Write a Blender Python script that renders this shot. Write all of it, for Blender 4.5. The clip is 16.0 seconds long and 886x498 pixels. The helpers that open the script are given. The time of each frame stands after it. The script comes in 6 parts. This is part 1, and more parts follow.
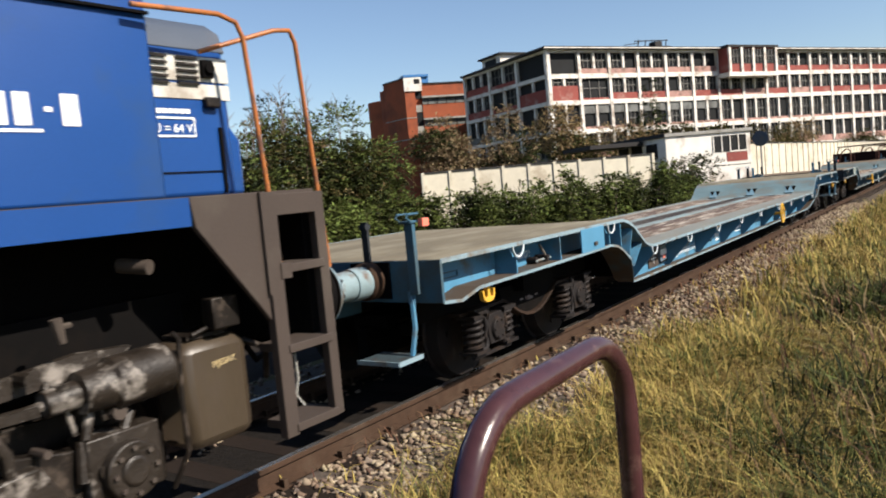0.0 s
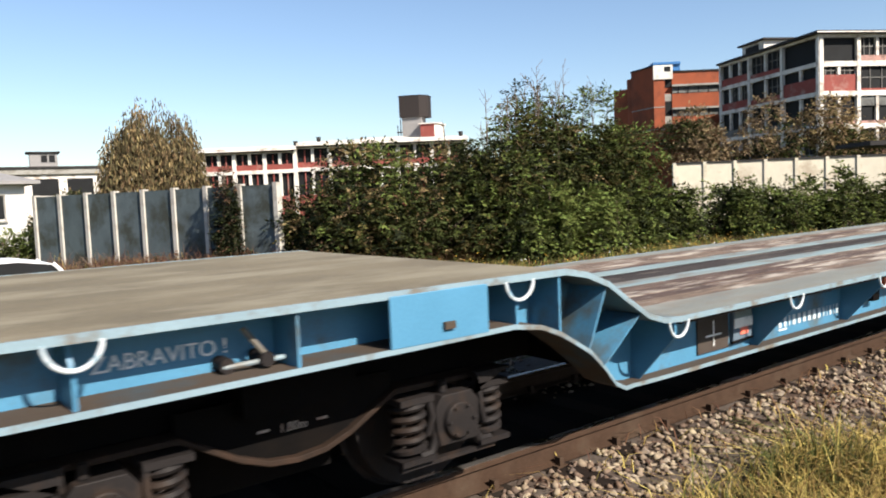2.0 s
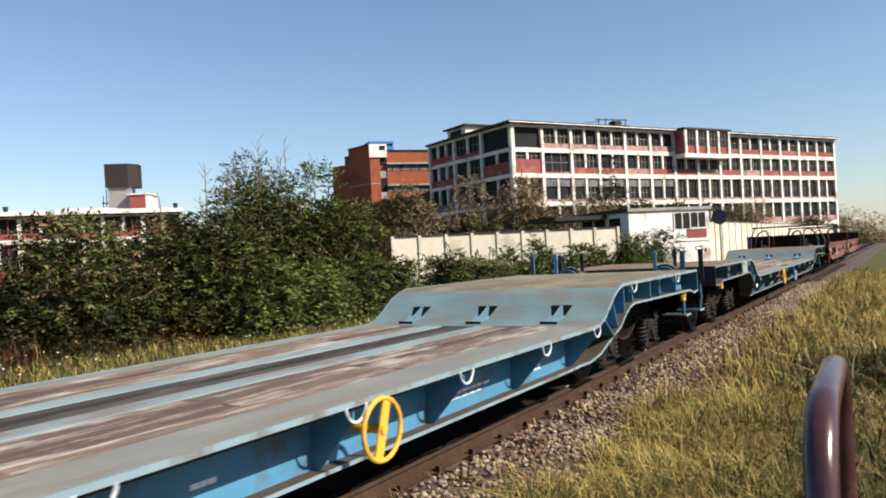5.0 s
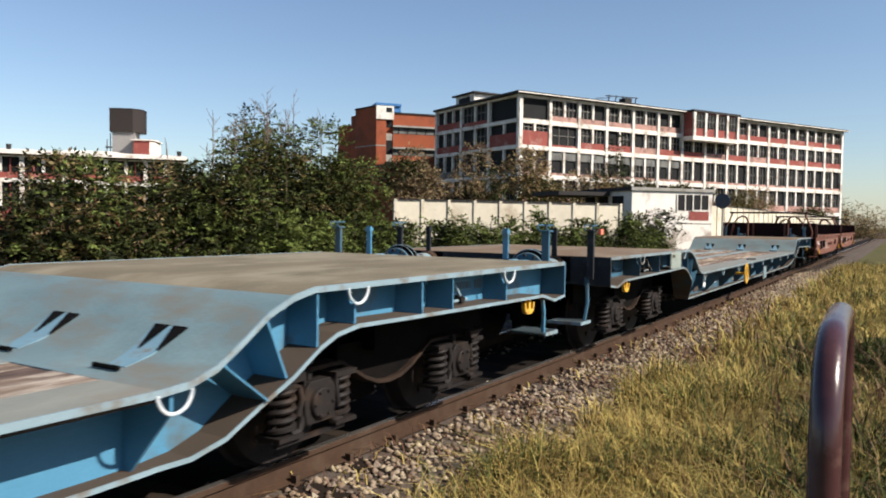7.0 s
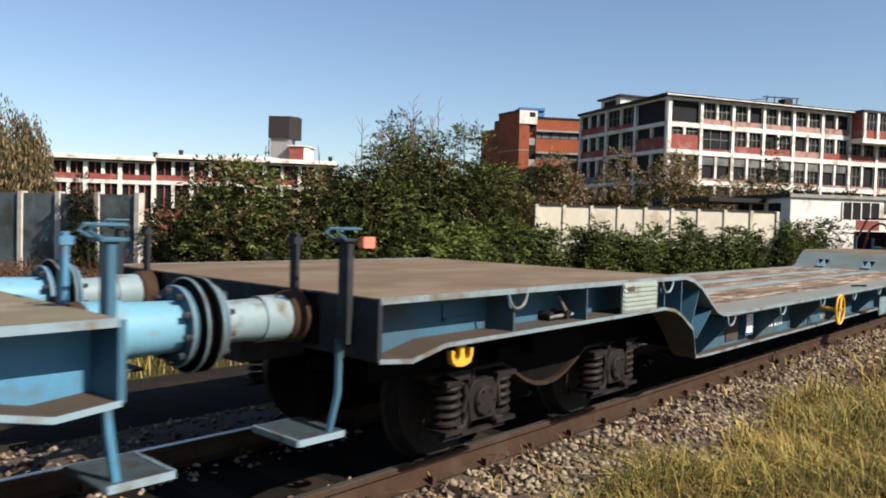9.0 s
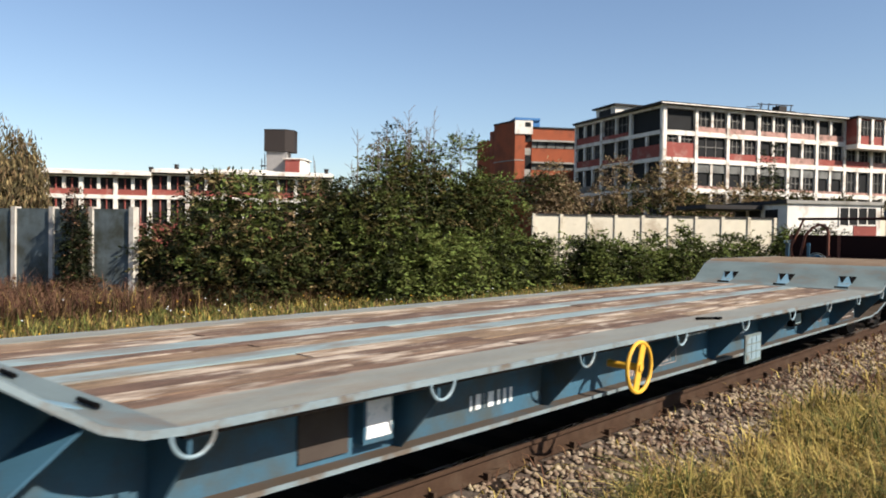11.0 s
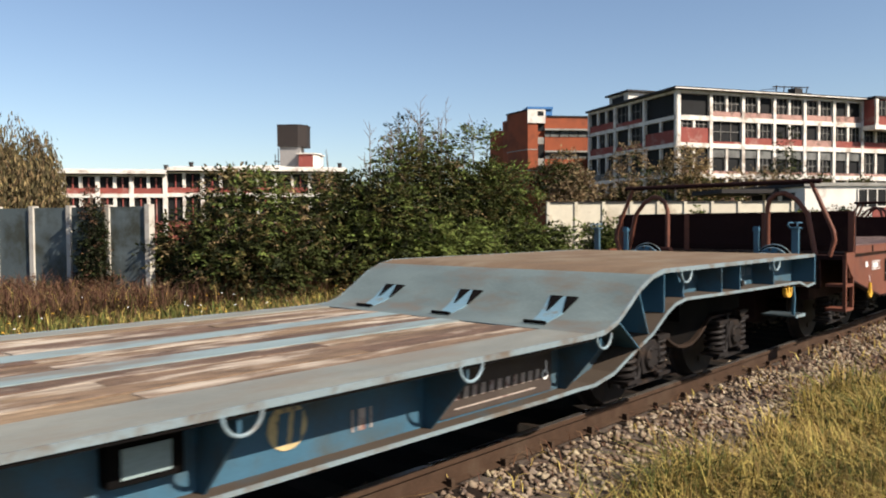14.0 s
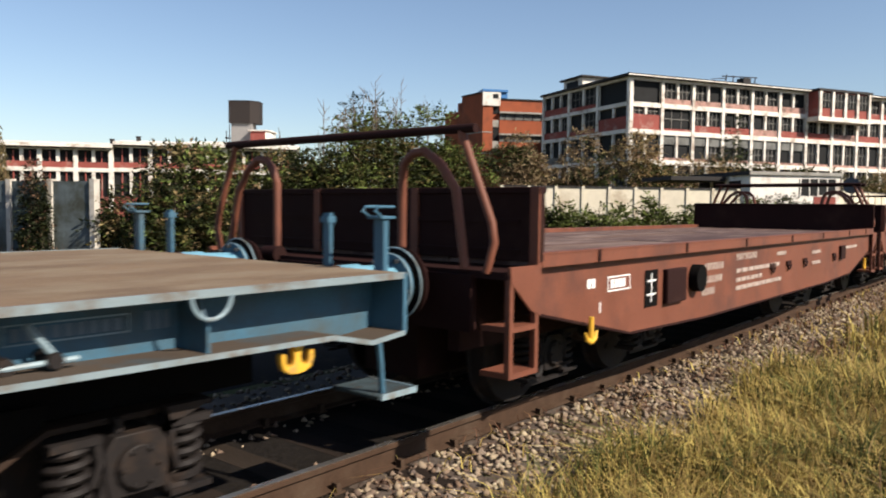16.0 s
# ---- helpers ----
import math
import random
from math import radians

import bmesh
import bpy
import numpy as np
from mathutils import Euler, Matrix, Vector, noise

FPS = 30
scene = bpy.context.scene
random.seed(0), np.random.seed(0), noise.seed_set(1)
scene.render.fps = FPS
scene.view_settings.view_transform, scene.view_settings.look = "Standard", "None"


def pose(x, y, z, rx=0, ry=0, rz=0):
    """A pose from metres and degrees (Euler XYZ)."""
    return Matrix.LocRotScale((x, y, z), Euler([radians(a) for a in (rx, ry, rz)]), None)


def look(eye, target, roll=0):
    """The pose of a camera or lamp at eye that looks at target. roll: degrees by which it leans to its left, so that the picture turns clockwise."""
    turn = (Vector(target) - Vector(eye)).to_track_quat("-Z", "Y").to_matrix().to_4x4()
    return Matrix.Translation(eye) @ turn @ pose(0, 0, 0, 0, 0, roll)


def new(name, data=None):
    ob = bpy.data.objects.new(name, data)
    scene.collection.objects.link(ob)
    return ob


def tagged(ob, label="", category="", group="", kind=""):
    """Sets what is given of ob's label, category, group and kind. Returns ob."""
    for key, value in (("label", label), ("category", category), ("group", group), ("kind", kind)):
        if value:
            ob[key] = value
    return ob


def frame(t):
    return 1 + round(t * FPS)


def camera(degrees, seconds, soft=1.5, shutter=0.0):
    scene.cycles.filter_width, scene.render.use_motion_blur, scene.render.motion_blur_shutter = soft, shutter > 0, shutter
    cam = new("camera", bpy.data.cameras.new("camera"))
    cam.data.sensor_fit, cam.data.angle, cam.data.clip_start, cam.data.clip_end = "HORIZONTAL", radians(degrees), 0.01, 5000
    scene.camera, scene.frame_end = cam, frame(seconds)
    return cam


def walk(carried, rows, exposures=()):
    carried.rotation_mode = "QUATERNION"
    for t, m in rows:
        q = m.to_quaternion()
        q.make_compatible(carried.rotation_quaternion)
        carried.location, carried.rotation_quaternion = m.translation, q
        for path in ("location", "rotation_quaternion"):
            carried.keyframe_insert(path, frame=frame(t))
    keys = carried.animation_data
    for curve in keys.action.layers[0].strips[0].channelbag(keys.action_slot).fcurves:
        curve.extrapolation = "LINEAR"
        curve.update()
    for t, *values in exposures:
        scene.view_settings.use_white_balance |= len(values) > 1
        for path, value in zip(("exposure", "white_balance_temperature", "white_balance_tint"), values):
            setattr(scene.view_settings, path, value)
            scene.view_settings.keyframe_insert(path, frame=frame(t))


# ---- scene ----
# Camera: held by hand beside the track; x runs along the track, y across it, z up from the rails.
cam = camera(60.57, 16.0, soft=1.9, shutter=0.25)
EYES = [
    (0.0, 0.267, -0.073, 1.757, -55.42, -4.43, 5.25), (0.5, 0.225, -0.030, 1.747, -53.37, -4.21, 4.21),
    (1.0, 0.075, 0.161, 1.731, -54.42, -0.30, 4.20), (1.5, 0.105, 0.265, 1.695, -45.69, -2.46, -0.26),
    (2.0, 0.099, 0.357, 1.673, -37.83, -4.09, 2.36), (2.5, 0.060, 0.406, 1.651, -43.08, -5.60, -0.72),
    (3.0, -0.089, 0.353, 1.689, -48.05, -3.51, 0.24), (3.5, -0.102, 0.358, 1.689, -51.09, -0.36, 1.42),
    (4.0, -0.097, 0.340, 1.697, -53.89, 1.47, 2.18), (4.5, -0.071, 0.347, 1.697, -56.24, 1.39, 3.50),
    (5.0, -0.022, 0.351, 1.694, -58.64, 0.41, 3.02), (7.5, -0.160, 0.372, 1.615, -57.75, -2.32, -1.70),
    (8.0, -0.171, 0.354, 1.627, -54.99, -2.22, -1.50), (8.5, -0.173, 0.337, 1.644, -50.54, -1.71, -1.78),
    (9.0, -0.151, 0.351, 1.645, -48.01, -1.96, -1.62), (9.5, -0.134, 0.360, 1.652, -47.65, -1.22, -1.45),
    (10.0, -0.119, 0.383, 1.656, -48.73, -0.80, -1.09), (12.5, -0.001, 0.483, 1.584, -46.52, -1.33, -0.87),
    (13.0, -0.021, 0.468, 1.591, -46.02, -0.37, -0.85), (13.5, 0.007, 0.477, 1.587, -46.06, -0.26, -0.82),
    (14.0, -0.039, 0.436, 1.592, -47.14, -1.75, 0.40), (14.5, 0.009, 0.469, 1.590, -47.86, -3.22, 0.20),
    (15.0, -0.010, 0.464, 1.592, -44.65, -3.30, 0.23), (15.5, -0.038, 0.434, 1.592, -47.20, -3.76, -0.50),
    (16.0, -0.044, 0.430, 1.602, -50.64, -3.16, -0.66)]
walk(cam, [(t, pose(x, y, z, 90 + p, r, a)) for t, x, y, z, a, p, r in EYES], [(0.0, 0.91, 6600, 12), (1.0, 1.10, 6600, 12), (3.0, 1.08, 6600, 12), (4.0, 1.00, 6600, 12), (5.0, 0.93, 6600, 12), (7.5, 0.85, 6600, 12), (9.0, 0.85, 6600, 12), (10.0, 0.93, 6600, 12), (12.5, 0.91, 6900, 13), (14.0, 0.88, 6900, 13), (15.0, 0.82, 6900, 13), (15.5, 0.82, 6900, 13), (16.0, 0.88, 6900, 13)])

# The train's way past the camera, in metres, by time.
TRAIN = [(0.0, 23.114), (0.5, 24.475), (1.0, 25.84), (1.5, 27.209), (2.0, 28.584), (2.5, 29.963), (3.0, 31.343), (3.5, 32.725),
         (4.0, 34.11), (4.5, 35.5), (5.0, 36.895), (7.5, 43.901), (8.0, 45.311), (8.5, 46.729), (9.0, 48.159), (9.5, 49.599),
         (10.0, 51.05), (12.5, 58.363), (13.0, 59.839), (13.5, 61.327), (14.0, 62.827), (14.5, 64.347), (15.0, 65.89),
         (15.5, 67.449), (16.0, 69.011)]
YC = 4.78      # the track's centre line
RAIL = -0.05   # top of the rails
GROUND = -0.32

# Light: a low autumn sun behind the camera, under a clear sky.
SUN = Vector((0.12, -1.0, 0.80)).normalized()
world = bpy.data.worlds.new("sky")
scene.world = world
world.use_nodes = True
wn = world.node_tree.nodes
sky = wn.new("ShaderNodeTexSky")
sky.sky_type = 'NISHITA'
sky.sun_disc = False
sky.sun_elevation = math.asin(SUN.z)
sky.sun_rotation = math.atan2(SUN.x, SUN.y)
sky.air_density, sky.dust_density, sky.ozone_density = 1.0, 0.6, 3.0
world.node_tree.links.new(sky.outputs[0], wn["Background"].inputs[0])
wn["Background"].inputs[1].default_value = 0.078
sun = new("sun", bpy.data.lights.new("sun", 'SUN'))
sun.data.energy, sun.data.angle, sun.data.color = 5.0, radians(0.53), (1.0, 0.92, 0.80)
sun.matrix_world = look((0, 0, 60), Vector((0, 0, 60)) - SUN)


# ---- materials ----
def material(name, color, rough=0.7, metal=0.0, spread=0.15, scale=3.0, dirt=None, amount=0.4, dirt_scale=1.2, bump=0.15, grain=60.0,
             island=0.0, stretch=(1, 1, 1), spec=0.3, per_object=0.0):
    """Paint or stuff with broad and fine variation; dirt: a second colour in patches with a shape of their own."""
    m = bpy.data.materials.new(name)
    m.use_nodes = True
    nt, n, lk = m.node_tree, m.node_tree.nodes, m.node_tree.links
    b = n["Principled BSDF"]
    b.inputs["Metallic"].default_value = metal
    b.inputs["Specular IOR Level"].default_value = spec
    co = n.new("ShaderNodeTexCoord")
    mp = n.new("ShaderNodeMapping")
    mp.inputs["Scale"].default_value = stretch
    lk.new(co.outputs["Object"], mp.inputs[0])
    if per_object:
        # every piece takes its own patch of the pattern
        own, spread_out, put = n.new("ShaderNodeObjectInfo"), n.new("ShaderNodeVectorMath"), n.new("ShaderNodeVectorMath")
        spread_out.operation = 'SCALE'
        spread_out.inputs[0].default_value = (61.0, 37.0, 11.0)
        lk.new(own.outputs["Random"], spread_out.inputs["Scale"])
        lk.new(co.outputs["Object"], put.inputs[0]), lk.new(spread_out.outputs[0], put.inputs[1])
        lk.new(put.outputs[0], mp.inputs[0])
    broad = n.new("ShaderNodeTexNoise")
    broad.inputs["Scale"].default_value, broad.inputs["Detail"].default_value = scale, 6
    fine = n.new("ShaderNodeTexNoise")
    fine.inputs["Scale"].default_value, fine.inputs["Detail"].default_value = grain, 3
    lk.new(mp.outputs[0], broad.inputs[0]), lk.new(mp.outputs[0], fine.inputs[0])
    hsv = n.new("ShaderNodeHueSaturation")
    hsv.inputs["Color"].default_value = (*color, 1)
    val = n.new("ShaderNodeMapRange")
    val.inputs[1].default_value, val.inputs[2].default_value = 0.25, 0.75
    val.inputs[3].default_value, val.inputs[4].default_value = 1 - spread, 1 + spread
    mix = n.new("ShaderNodeMath")
    mix.operation = 'MULTIPLY_ADD'
    mix.inputs[1].default_value, mix.inputs[2].default_value = 0.35, 0.0
    lk.new(fine.outputs[0], mix.inputs[0])
    add = n.new("ShaderNodeMath")
    add.operation = 'MULTIPLY_ADD'
    add.inputs[1].default_value = 0.65
    lk.new(broad.outputs[0], add.inputs[0]), lk.new(mix.outputs[0], add.inputs[2])
    lk.new(add.outputs[0], val.inputs[0])
    out = val.outputs[0]
    for socket, k in ((("geo", island)), (("obj", per_object))):
        if k:
            src = n.new("ShaderNodeNewGeometry").outputs["Random Per Island"] if socket == "geo" else n.new("ShaderNodeObjectInfo").outputs["Random"]
            r = n.new("ShaderNodeMapRange")
            r.inputs[3].default_value, r.inputs[4].default_value = 1 - k, 1 + k
            lk.new(src, r.inputs[0])
            mul = n.new("ShaderNodeMath")
            mul.operation = 'MULTIPLY'
            lk.new(out, mul.inputs[0]), lk.new(r.outputs[0], mul.inputs[1])
            out = mul.outputs[0]
            hue = n.new("ShaderNodeMapRange")
            hue.inputs[3].default_value, hue.inputs[4].default_value = 0.5 - 0.04 * k, 0.5 + 0.04 * k
            lk.new(src, hue.inputs[0]), lk.new(hue.outputs[0], hsv.inputs["Hue"])
    lk.new(out, hsv.inputs["Value"])
    col = hsv.outputs[0]
    if dirt:
        d = n.new("ShaderNodeTexNoise")
        d.inputs["Scale"].default_value, d.inputs["Detail"].default_value, d.inputs["Roughness"].default_value = dirt_scale, 8, 0.65
        lk.new(mp.outputs[0], d.inputs[0])
        ramp = n.new("ShaderNodeMapRange")
        ramp.inputs[1].default_value, ramp.inputs[2].default_value = 0.62 - 0.3 * amount, 0.72 - 0.2 * amount
        lk.new(d.outputs[0], ramp.inputs[0])
        mc = n.new("ShaderNodeMix")
        mc.data_type = 'RGBA'
        lk.new(ramp.outputs[0], mc.inputs[0]), lk.new(col, mc.inputs[6])
        mc.inputs[7].default_value = (*dirt, 1)
        col = mc.outputs[2]
    lk.new(col, b.inputs["Base Color"])
    rr = n.new("ShaderNodeMapRange")
    rr.inputs[3].default_value, rr.inputs[4].default_value = max(rough - 0.12, 0.03), min(rough + 0.12, 1)
    lk.new(broad.outputs[0], rr.inputs[0]), lk.new(rr.outputs[0], b.inputs["Roughness"])
    if bump:
        bp = n.new("ShaderNodeBump")
        bp.inputs["Strength"].default_value, bp.inputs["Distance"].default_value = bump, 0.02
        lk.new(add.outputs[0], bp.inputs["Height"]), lk.new(bp.outputs[0], b.inputs["Normal"])
    return m


BLUE = material("sky_blue_paint", (0.058, 0.185, 0.300), 0.45, dirt=(0.0744, 0.088, 0.088), amount=0.30, dirt_scale=1.6)
BLUE_WORN = material("dusty_blue_paint", (0.032, 0.092, 0.142), 0.6, spread=0.2, dirt=(0.045, 0.062, 0.068), amount=0.45, dirt_scale=1.3)
EDGE = material("pale_blue_edge", (0.169, 0.242, 0.282), 0.5, dirt=(0.124, 0.113, 0.0959), amount=0.4, dirt_scale=4)
EDGE_WORN = material("pale_worn_edge", (0.148, 0.195, 0.216), 0.55, dirt=(0.106, 0.0898, 0.0739), amount=0.45, dirt_scale=4)
DUST = material("flange_dust", (0.052, 0.039, 0.029), 0.95, dirt=(0.033, 0.054, 0.068), amount=0.25)
DECK_TAN = material("grey_tan_deck", (0.128, 0.108, 0.072), 0.9, spread=0.32, scale=2.6, dirt=(0.19, 0.168, 0.118), amount=0.5, dirt_scale=2.2, stretch=(0.45, 1, 1), bump=0.4)
DECK_BROWN = material("brown_rust_deck", (0.126, 0.084, 0.051), 0.9, spread=0.3, scale=2.6, dirt=(0.165, 0.128, 0.086), amount=0.48, dirt_scale=2.2, stretch=(0.5, 1, 1), bump=0.4)
DECK_STEEL = material("grey_green_deck_steel", (0.172, 0.178, 0.156), 0.6, spread=0.25, scale=5, dirt=(0.165, 0.145, 0.115), amount=0.42, dirt_scale=3.0, stretch=(0.3, 1, 1), bump=0.25)
STRIP = material("pale_blue_strip", (0.185, 0.245, 0.252), 0.6, spread=0.25, scale=5, dirt=(0.15, 0.14, 0.12), amount=0.38, dirt_scale=4.0, stretch=(0.25, 1, 1), bump=0.25)
RAMP = material("pale_blue_ramp_steel", (0.120, 0.180, 0.195), 0.5, spread=0.25, scale=4.0, dirt=(0.135, 0.135, 0.115), amount=0.5, dirt_scale=2.4, stretch=(1, 0.5, 1))
RAMP_WORN = material("dull_blue_ramp_steel", (0.112, 0.146, 0.146), 0.55, spread=0.3, scale=4.0, dirt=(0.118, 0.108, 0.09), amount=0.42, dirt_scale=2.4, stretch=(1, 0.5, 1), bump=0.25)
PLANK = material("weathered_plank", (0.112, 0.078, 0.060), 0.9, spread=0.7, scale=9.0, dirt=(0.36, 0.32, 0.27), amount=0.40, dirt_scale=3.4, stretch=(0.34, 1.5, 1), per_object=0.35, bump=0.9)
PLANK_DARK = material("dark_plank", (0.044, 0.0378, 0.0352), 0.9, spread=0.45, scale=6.0, dirt=(0.114, 0.0968, 0.0836), amount=0.33, dirt_scale=3.6, stretch=(0.2, 1, 1), per_object=0.4, bump=0.6, spec=0.12)
PLANK_RED = material("red_brown_plank", (0.135, 0.088, 0.058), 0.9, spread=0.75, scale=9.0, dirt=(0.42, 0.36, 0.29), amount=0.38, dirt_scale=3.0, stretch=(0.36, 1.5, 1), per_object=0.35, bump=0.9)
PLANK_BROWN = material("reddish_brown_floor_board", (0.082, 0.048, 0.040), 0.9, spread=0.5, scale=6.0, dirt=(0.15, 0.105, 0.09), amount=0.4, dirt_scale=3.0, stretch=(0.25, 1, 1), per_object=0.4, bump=0.6)
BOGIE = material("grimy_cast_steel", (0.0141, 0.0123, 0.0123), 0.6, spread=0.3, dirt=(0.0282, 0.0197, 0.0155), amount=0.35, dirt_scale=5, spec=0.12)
# Near-black also puts the deep shade under the train into its colour.
BLACK = material("black_with_deep_shade", (0.0034, 0.0031, 0.0031), 0.85, spread=0.3, dirt=(0.0065, 0.005, 0.0042), amount=0.3, spec=0.06)
RUST = material("rail_rust", (0.044, 0.026, 0.017), 0.85, spread=0.35, scale=8, dirt=(0.062, 0.042, 0.029), amount=0.3, spec=0.12)
SHINE = material("polished_rail_head", (0.42, 0.40, 0.38), 0.28, metal=0.9, spread=0.2, scale=6, stretch=(0.2, 1, 1))
SLEEPER = material("sleeper_wood", (0.020, 0.015, 0.012), 0.95, spread=0.3, bump=0.5, stretch=(1, 0.3, 1), per_object=0.2, spec=0.08)
BROWN = material("oxide_brown_paint", (0.128, 0.043, 0.025), 0.6, spread=0.25, dirt=(0.085, 0.032, 0.022), amount=0.42, dirt_scale=1.6)
# Darker copy of the oxide paint; end and underside shade put into it.
BROWN_SHADE = material("dark_oxide_with_shade", (0.0175, 0.0066, 0.006), 0.75, spread=0.25, dirt=(0.028, 0.013, 0.01), amount=0.3, spec=0.1)
LOCO_BLUE = material("gloss_blue_paint", (0.0055, 0.042, 0.170), 0.32, spread=0.1, scale=1.0, dirt=(0.012, 0.044, 0.14), amount=0.3, bump=0.03)
LOCO_WHITE = material("dusty_white_paint", (0.465, 0.458, 0.422), 0.5, dirt=(0.282, 0.253, 0.211), amount=0.25, dirt_scale=3)
LOCO_GREY = material("grimy_roof_grey", (0.052, 0.066, 0.092), 0.6, dirt=(0.0845, 0.0788, 0.0732), amount=0.5)
LOCO_FRAME = material("dusty_brown_frame", (0.0406, 0.0301, 0.0249), 0.75, spread=0.15, dirt=(0.0524, 0.0419, 0.0341), amount=0.4)
LOCO_DIRT = material("oily_brown_iron", (0.0085, 0.0064, 0.005), 0.5, spread=0.5, scale=7, dirt=(0.048, 0.037, 0.029), amount=0.3, dirt_scale=7, spec=0.2)
ORANGE = material("orange_handrail_paint", (0.31, 0.105, 0.028), 0.4, dirt=(0.10, 0.05, 0.035), amount=0.35, dirt_scale=6)
YELLOW = material("signal_yellow_paint", (0.56, 0.315, 0.035), 0.5, spread=0.1, dirt=(0.32, 0.19, 0.06), amount=0.2, dirt_scale=8)
WHITE = material("white_marking", (0.72, 0.74, 0.74), 0.6, spread=0.1, scale=12, dirt=(0.35, 0.42, 0.46), amount=0.25, dirt_scale=15)
FADED = material("faded_white_marking", (0.32, 0.27, 0.24), 0.7, spread=0.2, scale=12, dirt=(0.14, 0.06, 0.045), amount=0.35, dirt_scale=18)
CREAM = material("faded_cream_paint", (0.42, 0.33, 0.17), 0.6, spread=0.2, scale=10, dirt=(0.12, 0.12, 0.11), amount=0.35, dirt_scale=12)
SLOT = material("light_blue_groove", (0.125, 0.225, 0.285), 0.5, spread=0.2, scale=8, dirt=(0.13, 0.14, 0.13), amount=0.3, dirt_scale=8)
GRIME = material("scraped_greasy_iron", (0.017, 0.013, 0.010), 0.45, spread=0.6, scale=7, dirt=(0.20, 0.18, 0.16), amount=0.27, dirt_scale=6, bump=0.5, spec=0.3)
SAND_BOX = material("oily_olive_brown_paint", (0.042, 0.031, 0.020), 0.4, spread=0.25, scale=3, dirt=(0.046, 0.035, 0.026), amount=0.4, dirt_scale=4, stretch=(1, 1, 0.3), spec=0.4)
PALE_BOX = material("pale_green_grey_paint", (0.235, 0.275, 0.250), 0.6, spread=0.2, scale=8, dirt=(0.15, 0.14, 0.11), amount=0.3, dirt_scale=9)
EDGE_MARK = material("worn_white_lettering", (0.50, 0.55, 0.58), 0.6, spread=0.15, scale=12, dirt=(0.22, 0.32, 0.38), amount=0.35, dirt_scale=15)
# Dark steel: shade on end faces turned from the sun put into colour.
STEEL_SHADE = material("dark_steel_with_shade", (0.020, 0.023, 0.027), 0.7, spread=0.3, scale=6, dirt=(0.045, 0.048, 0.05), amount=0.3, dirt_scale=5, spec=0.15)
BUFFER_BLUE = material("light_blue_buffer_paint", (0.115, 0.27, 0.36), 0.45, spread=0.15, scale=4, dirt=(0.13, 0.15, 0.15), amount=0.25, dirt_scale=4)
BUFFER_GREY = material("grey_blue_buffer_paint", (0.17, 0.235, 0.255), 0.5, spread=0.2, scale=4, dirt=(0.10, 0.07, 0.05), amount=0.33, dirt_scale=4)
STEP_STEEL = material("dirty_chequer_plate", (0.026, 0.042, 0.050), 0.75, spread=0.35, scale=9, dirt=(0.028, 0.024, 0.02), amount=0.4, dirt_scale=8, bump=0.6)
GREY_MARK = material("plain_grey_marking", (0.0915, 0.127, 0.162), 0.6, spread=0.1, scale=12)
RED = material("red_reflector", (0.72, 0.18, 0.12), 0.4, spread=0.08)
MAROON = material("maroon_gloss_tube", (0.044, 0.017, 0.018), 0.24, spread=0.35, scale=9, dirt=(0.09, 0.05, 0.042), amount=0.2, dirt_scale=14, bump=0.06, spec=0.5)
STONE = material("ballast_stone", (0.215, 0.168, 0.124), 0.9, spread=0.25, scale=20, island=0.6, per_object=0.0, dirt=(0.125, 0.080, 0.055), amount=0.45, dirt_scale=2.0, spec=0.12)
STONE_PIECE = material("single_ballast_stone", (0.195, 0.156, 0.122), 0.9, spread=0.25, scale=20, per_object=0.55)
BED = material("ballast_bed", (0.0743, 0.0604, 0.0511), 0.95, spread=0.45, scale=24, dirt=(0.0558, 0.0372, 0.0279), amount=0.4, dirt_scale=2.0, bump=0.9, grain=50, spec=0.12)
# Ballast colour with the train's shade painted in.
TRACK_SHADE = material("shaded_ballast", (0.011, 0.0095, 0.0085), 0.95, spread=0.5, scale=20, bump=0.9, grain=45, spec=0.06)
# Earth colour darkened to hold the train's shade.
FAR_SHADE = material("dark_shaded_earth", (0.020, 0.016, 0.013), 0.95, spread=0.45, scale=14, dirt=(0.034, 0.026, 0.018), amount=0.3, dirt_scale=1.5, bump=0.9, grain=50, spec=0.06)
SOIL = material("dry_grass_ground", (0.072, 0.062, 0.024), 1.0, spread=0.4, scale=1.5, dirt=(0.05, 0.06, 0.017), amount=0.5, dirt_scale=0.35, bump=0.8, grain=25, spec=0.12)
CONCRETE = material("stained_concrete", (0.252, 0.246, 0.227), 0.9, spread=0.12, dirt=(0.167, 0.156, 0.137), amount=0.35, dirt_scale=0.8)
WALL_CREAM = material("cream_whitewashed_concrete", (0.50, 0.46, 0.37), 0.9, spread=0.12, dirt=(0.36, 0.31, 0.235), amount=0.35, dirt_scale=0.9, per_object=0.08)
FENCE_GREY = material("blue_grey_fence_panel", (0.075, 0.098, 0.106), 0.85, spread=0.4, scale=1.6, dirt=(0.040, 0.046, 0.038), amount=0.5, dirt_scale=1.1, per_object=0.2)
FENCE_POST = material("pale_concrete_post", (0.42, 0.40, 0.36), 0.9, spread=0.15, dirt=(0.26, 0.23, 0.19), amount=0.35, dirt_scale=2.0)
PLASTER = material("white_plaster_frame", (0.60, 0.575, 0.53), 0.9, spread=0.22, scale=0.9, dirt=(0.30, 0.25, 0.21), amount=0.36, dirt_scale=0.6)
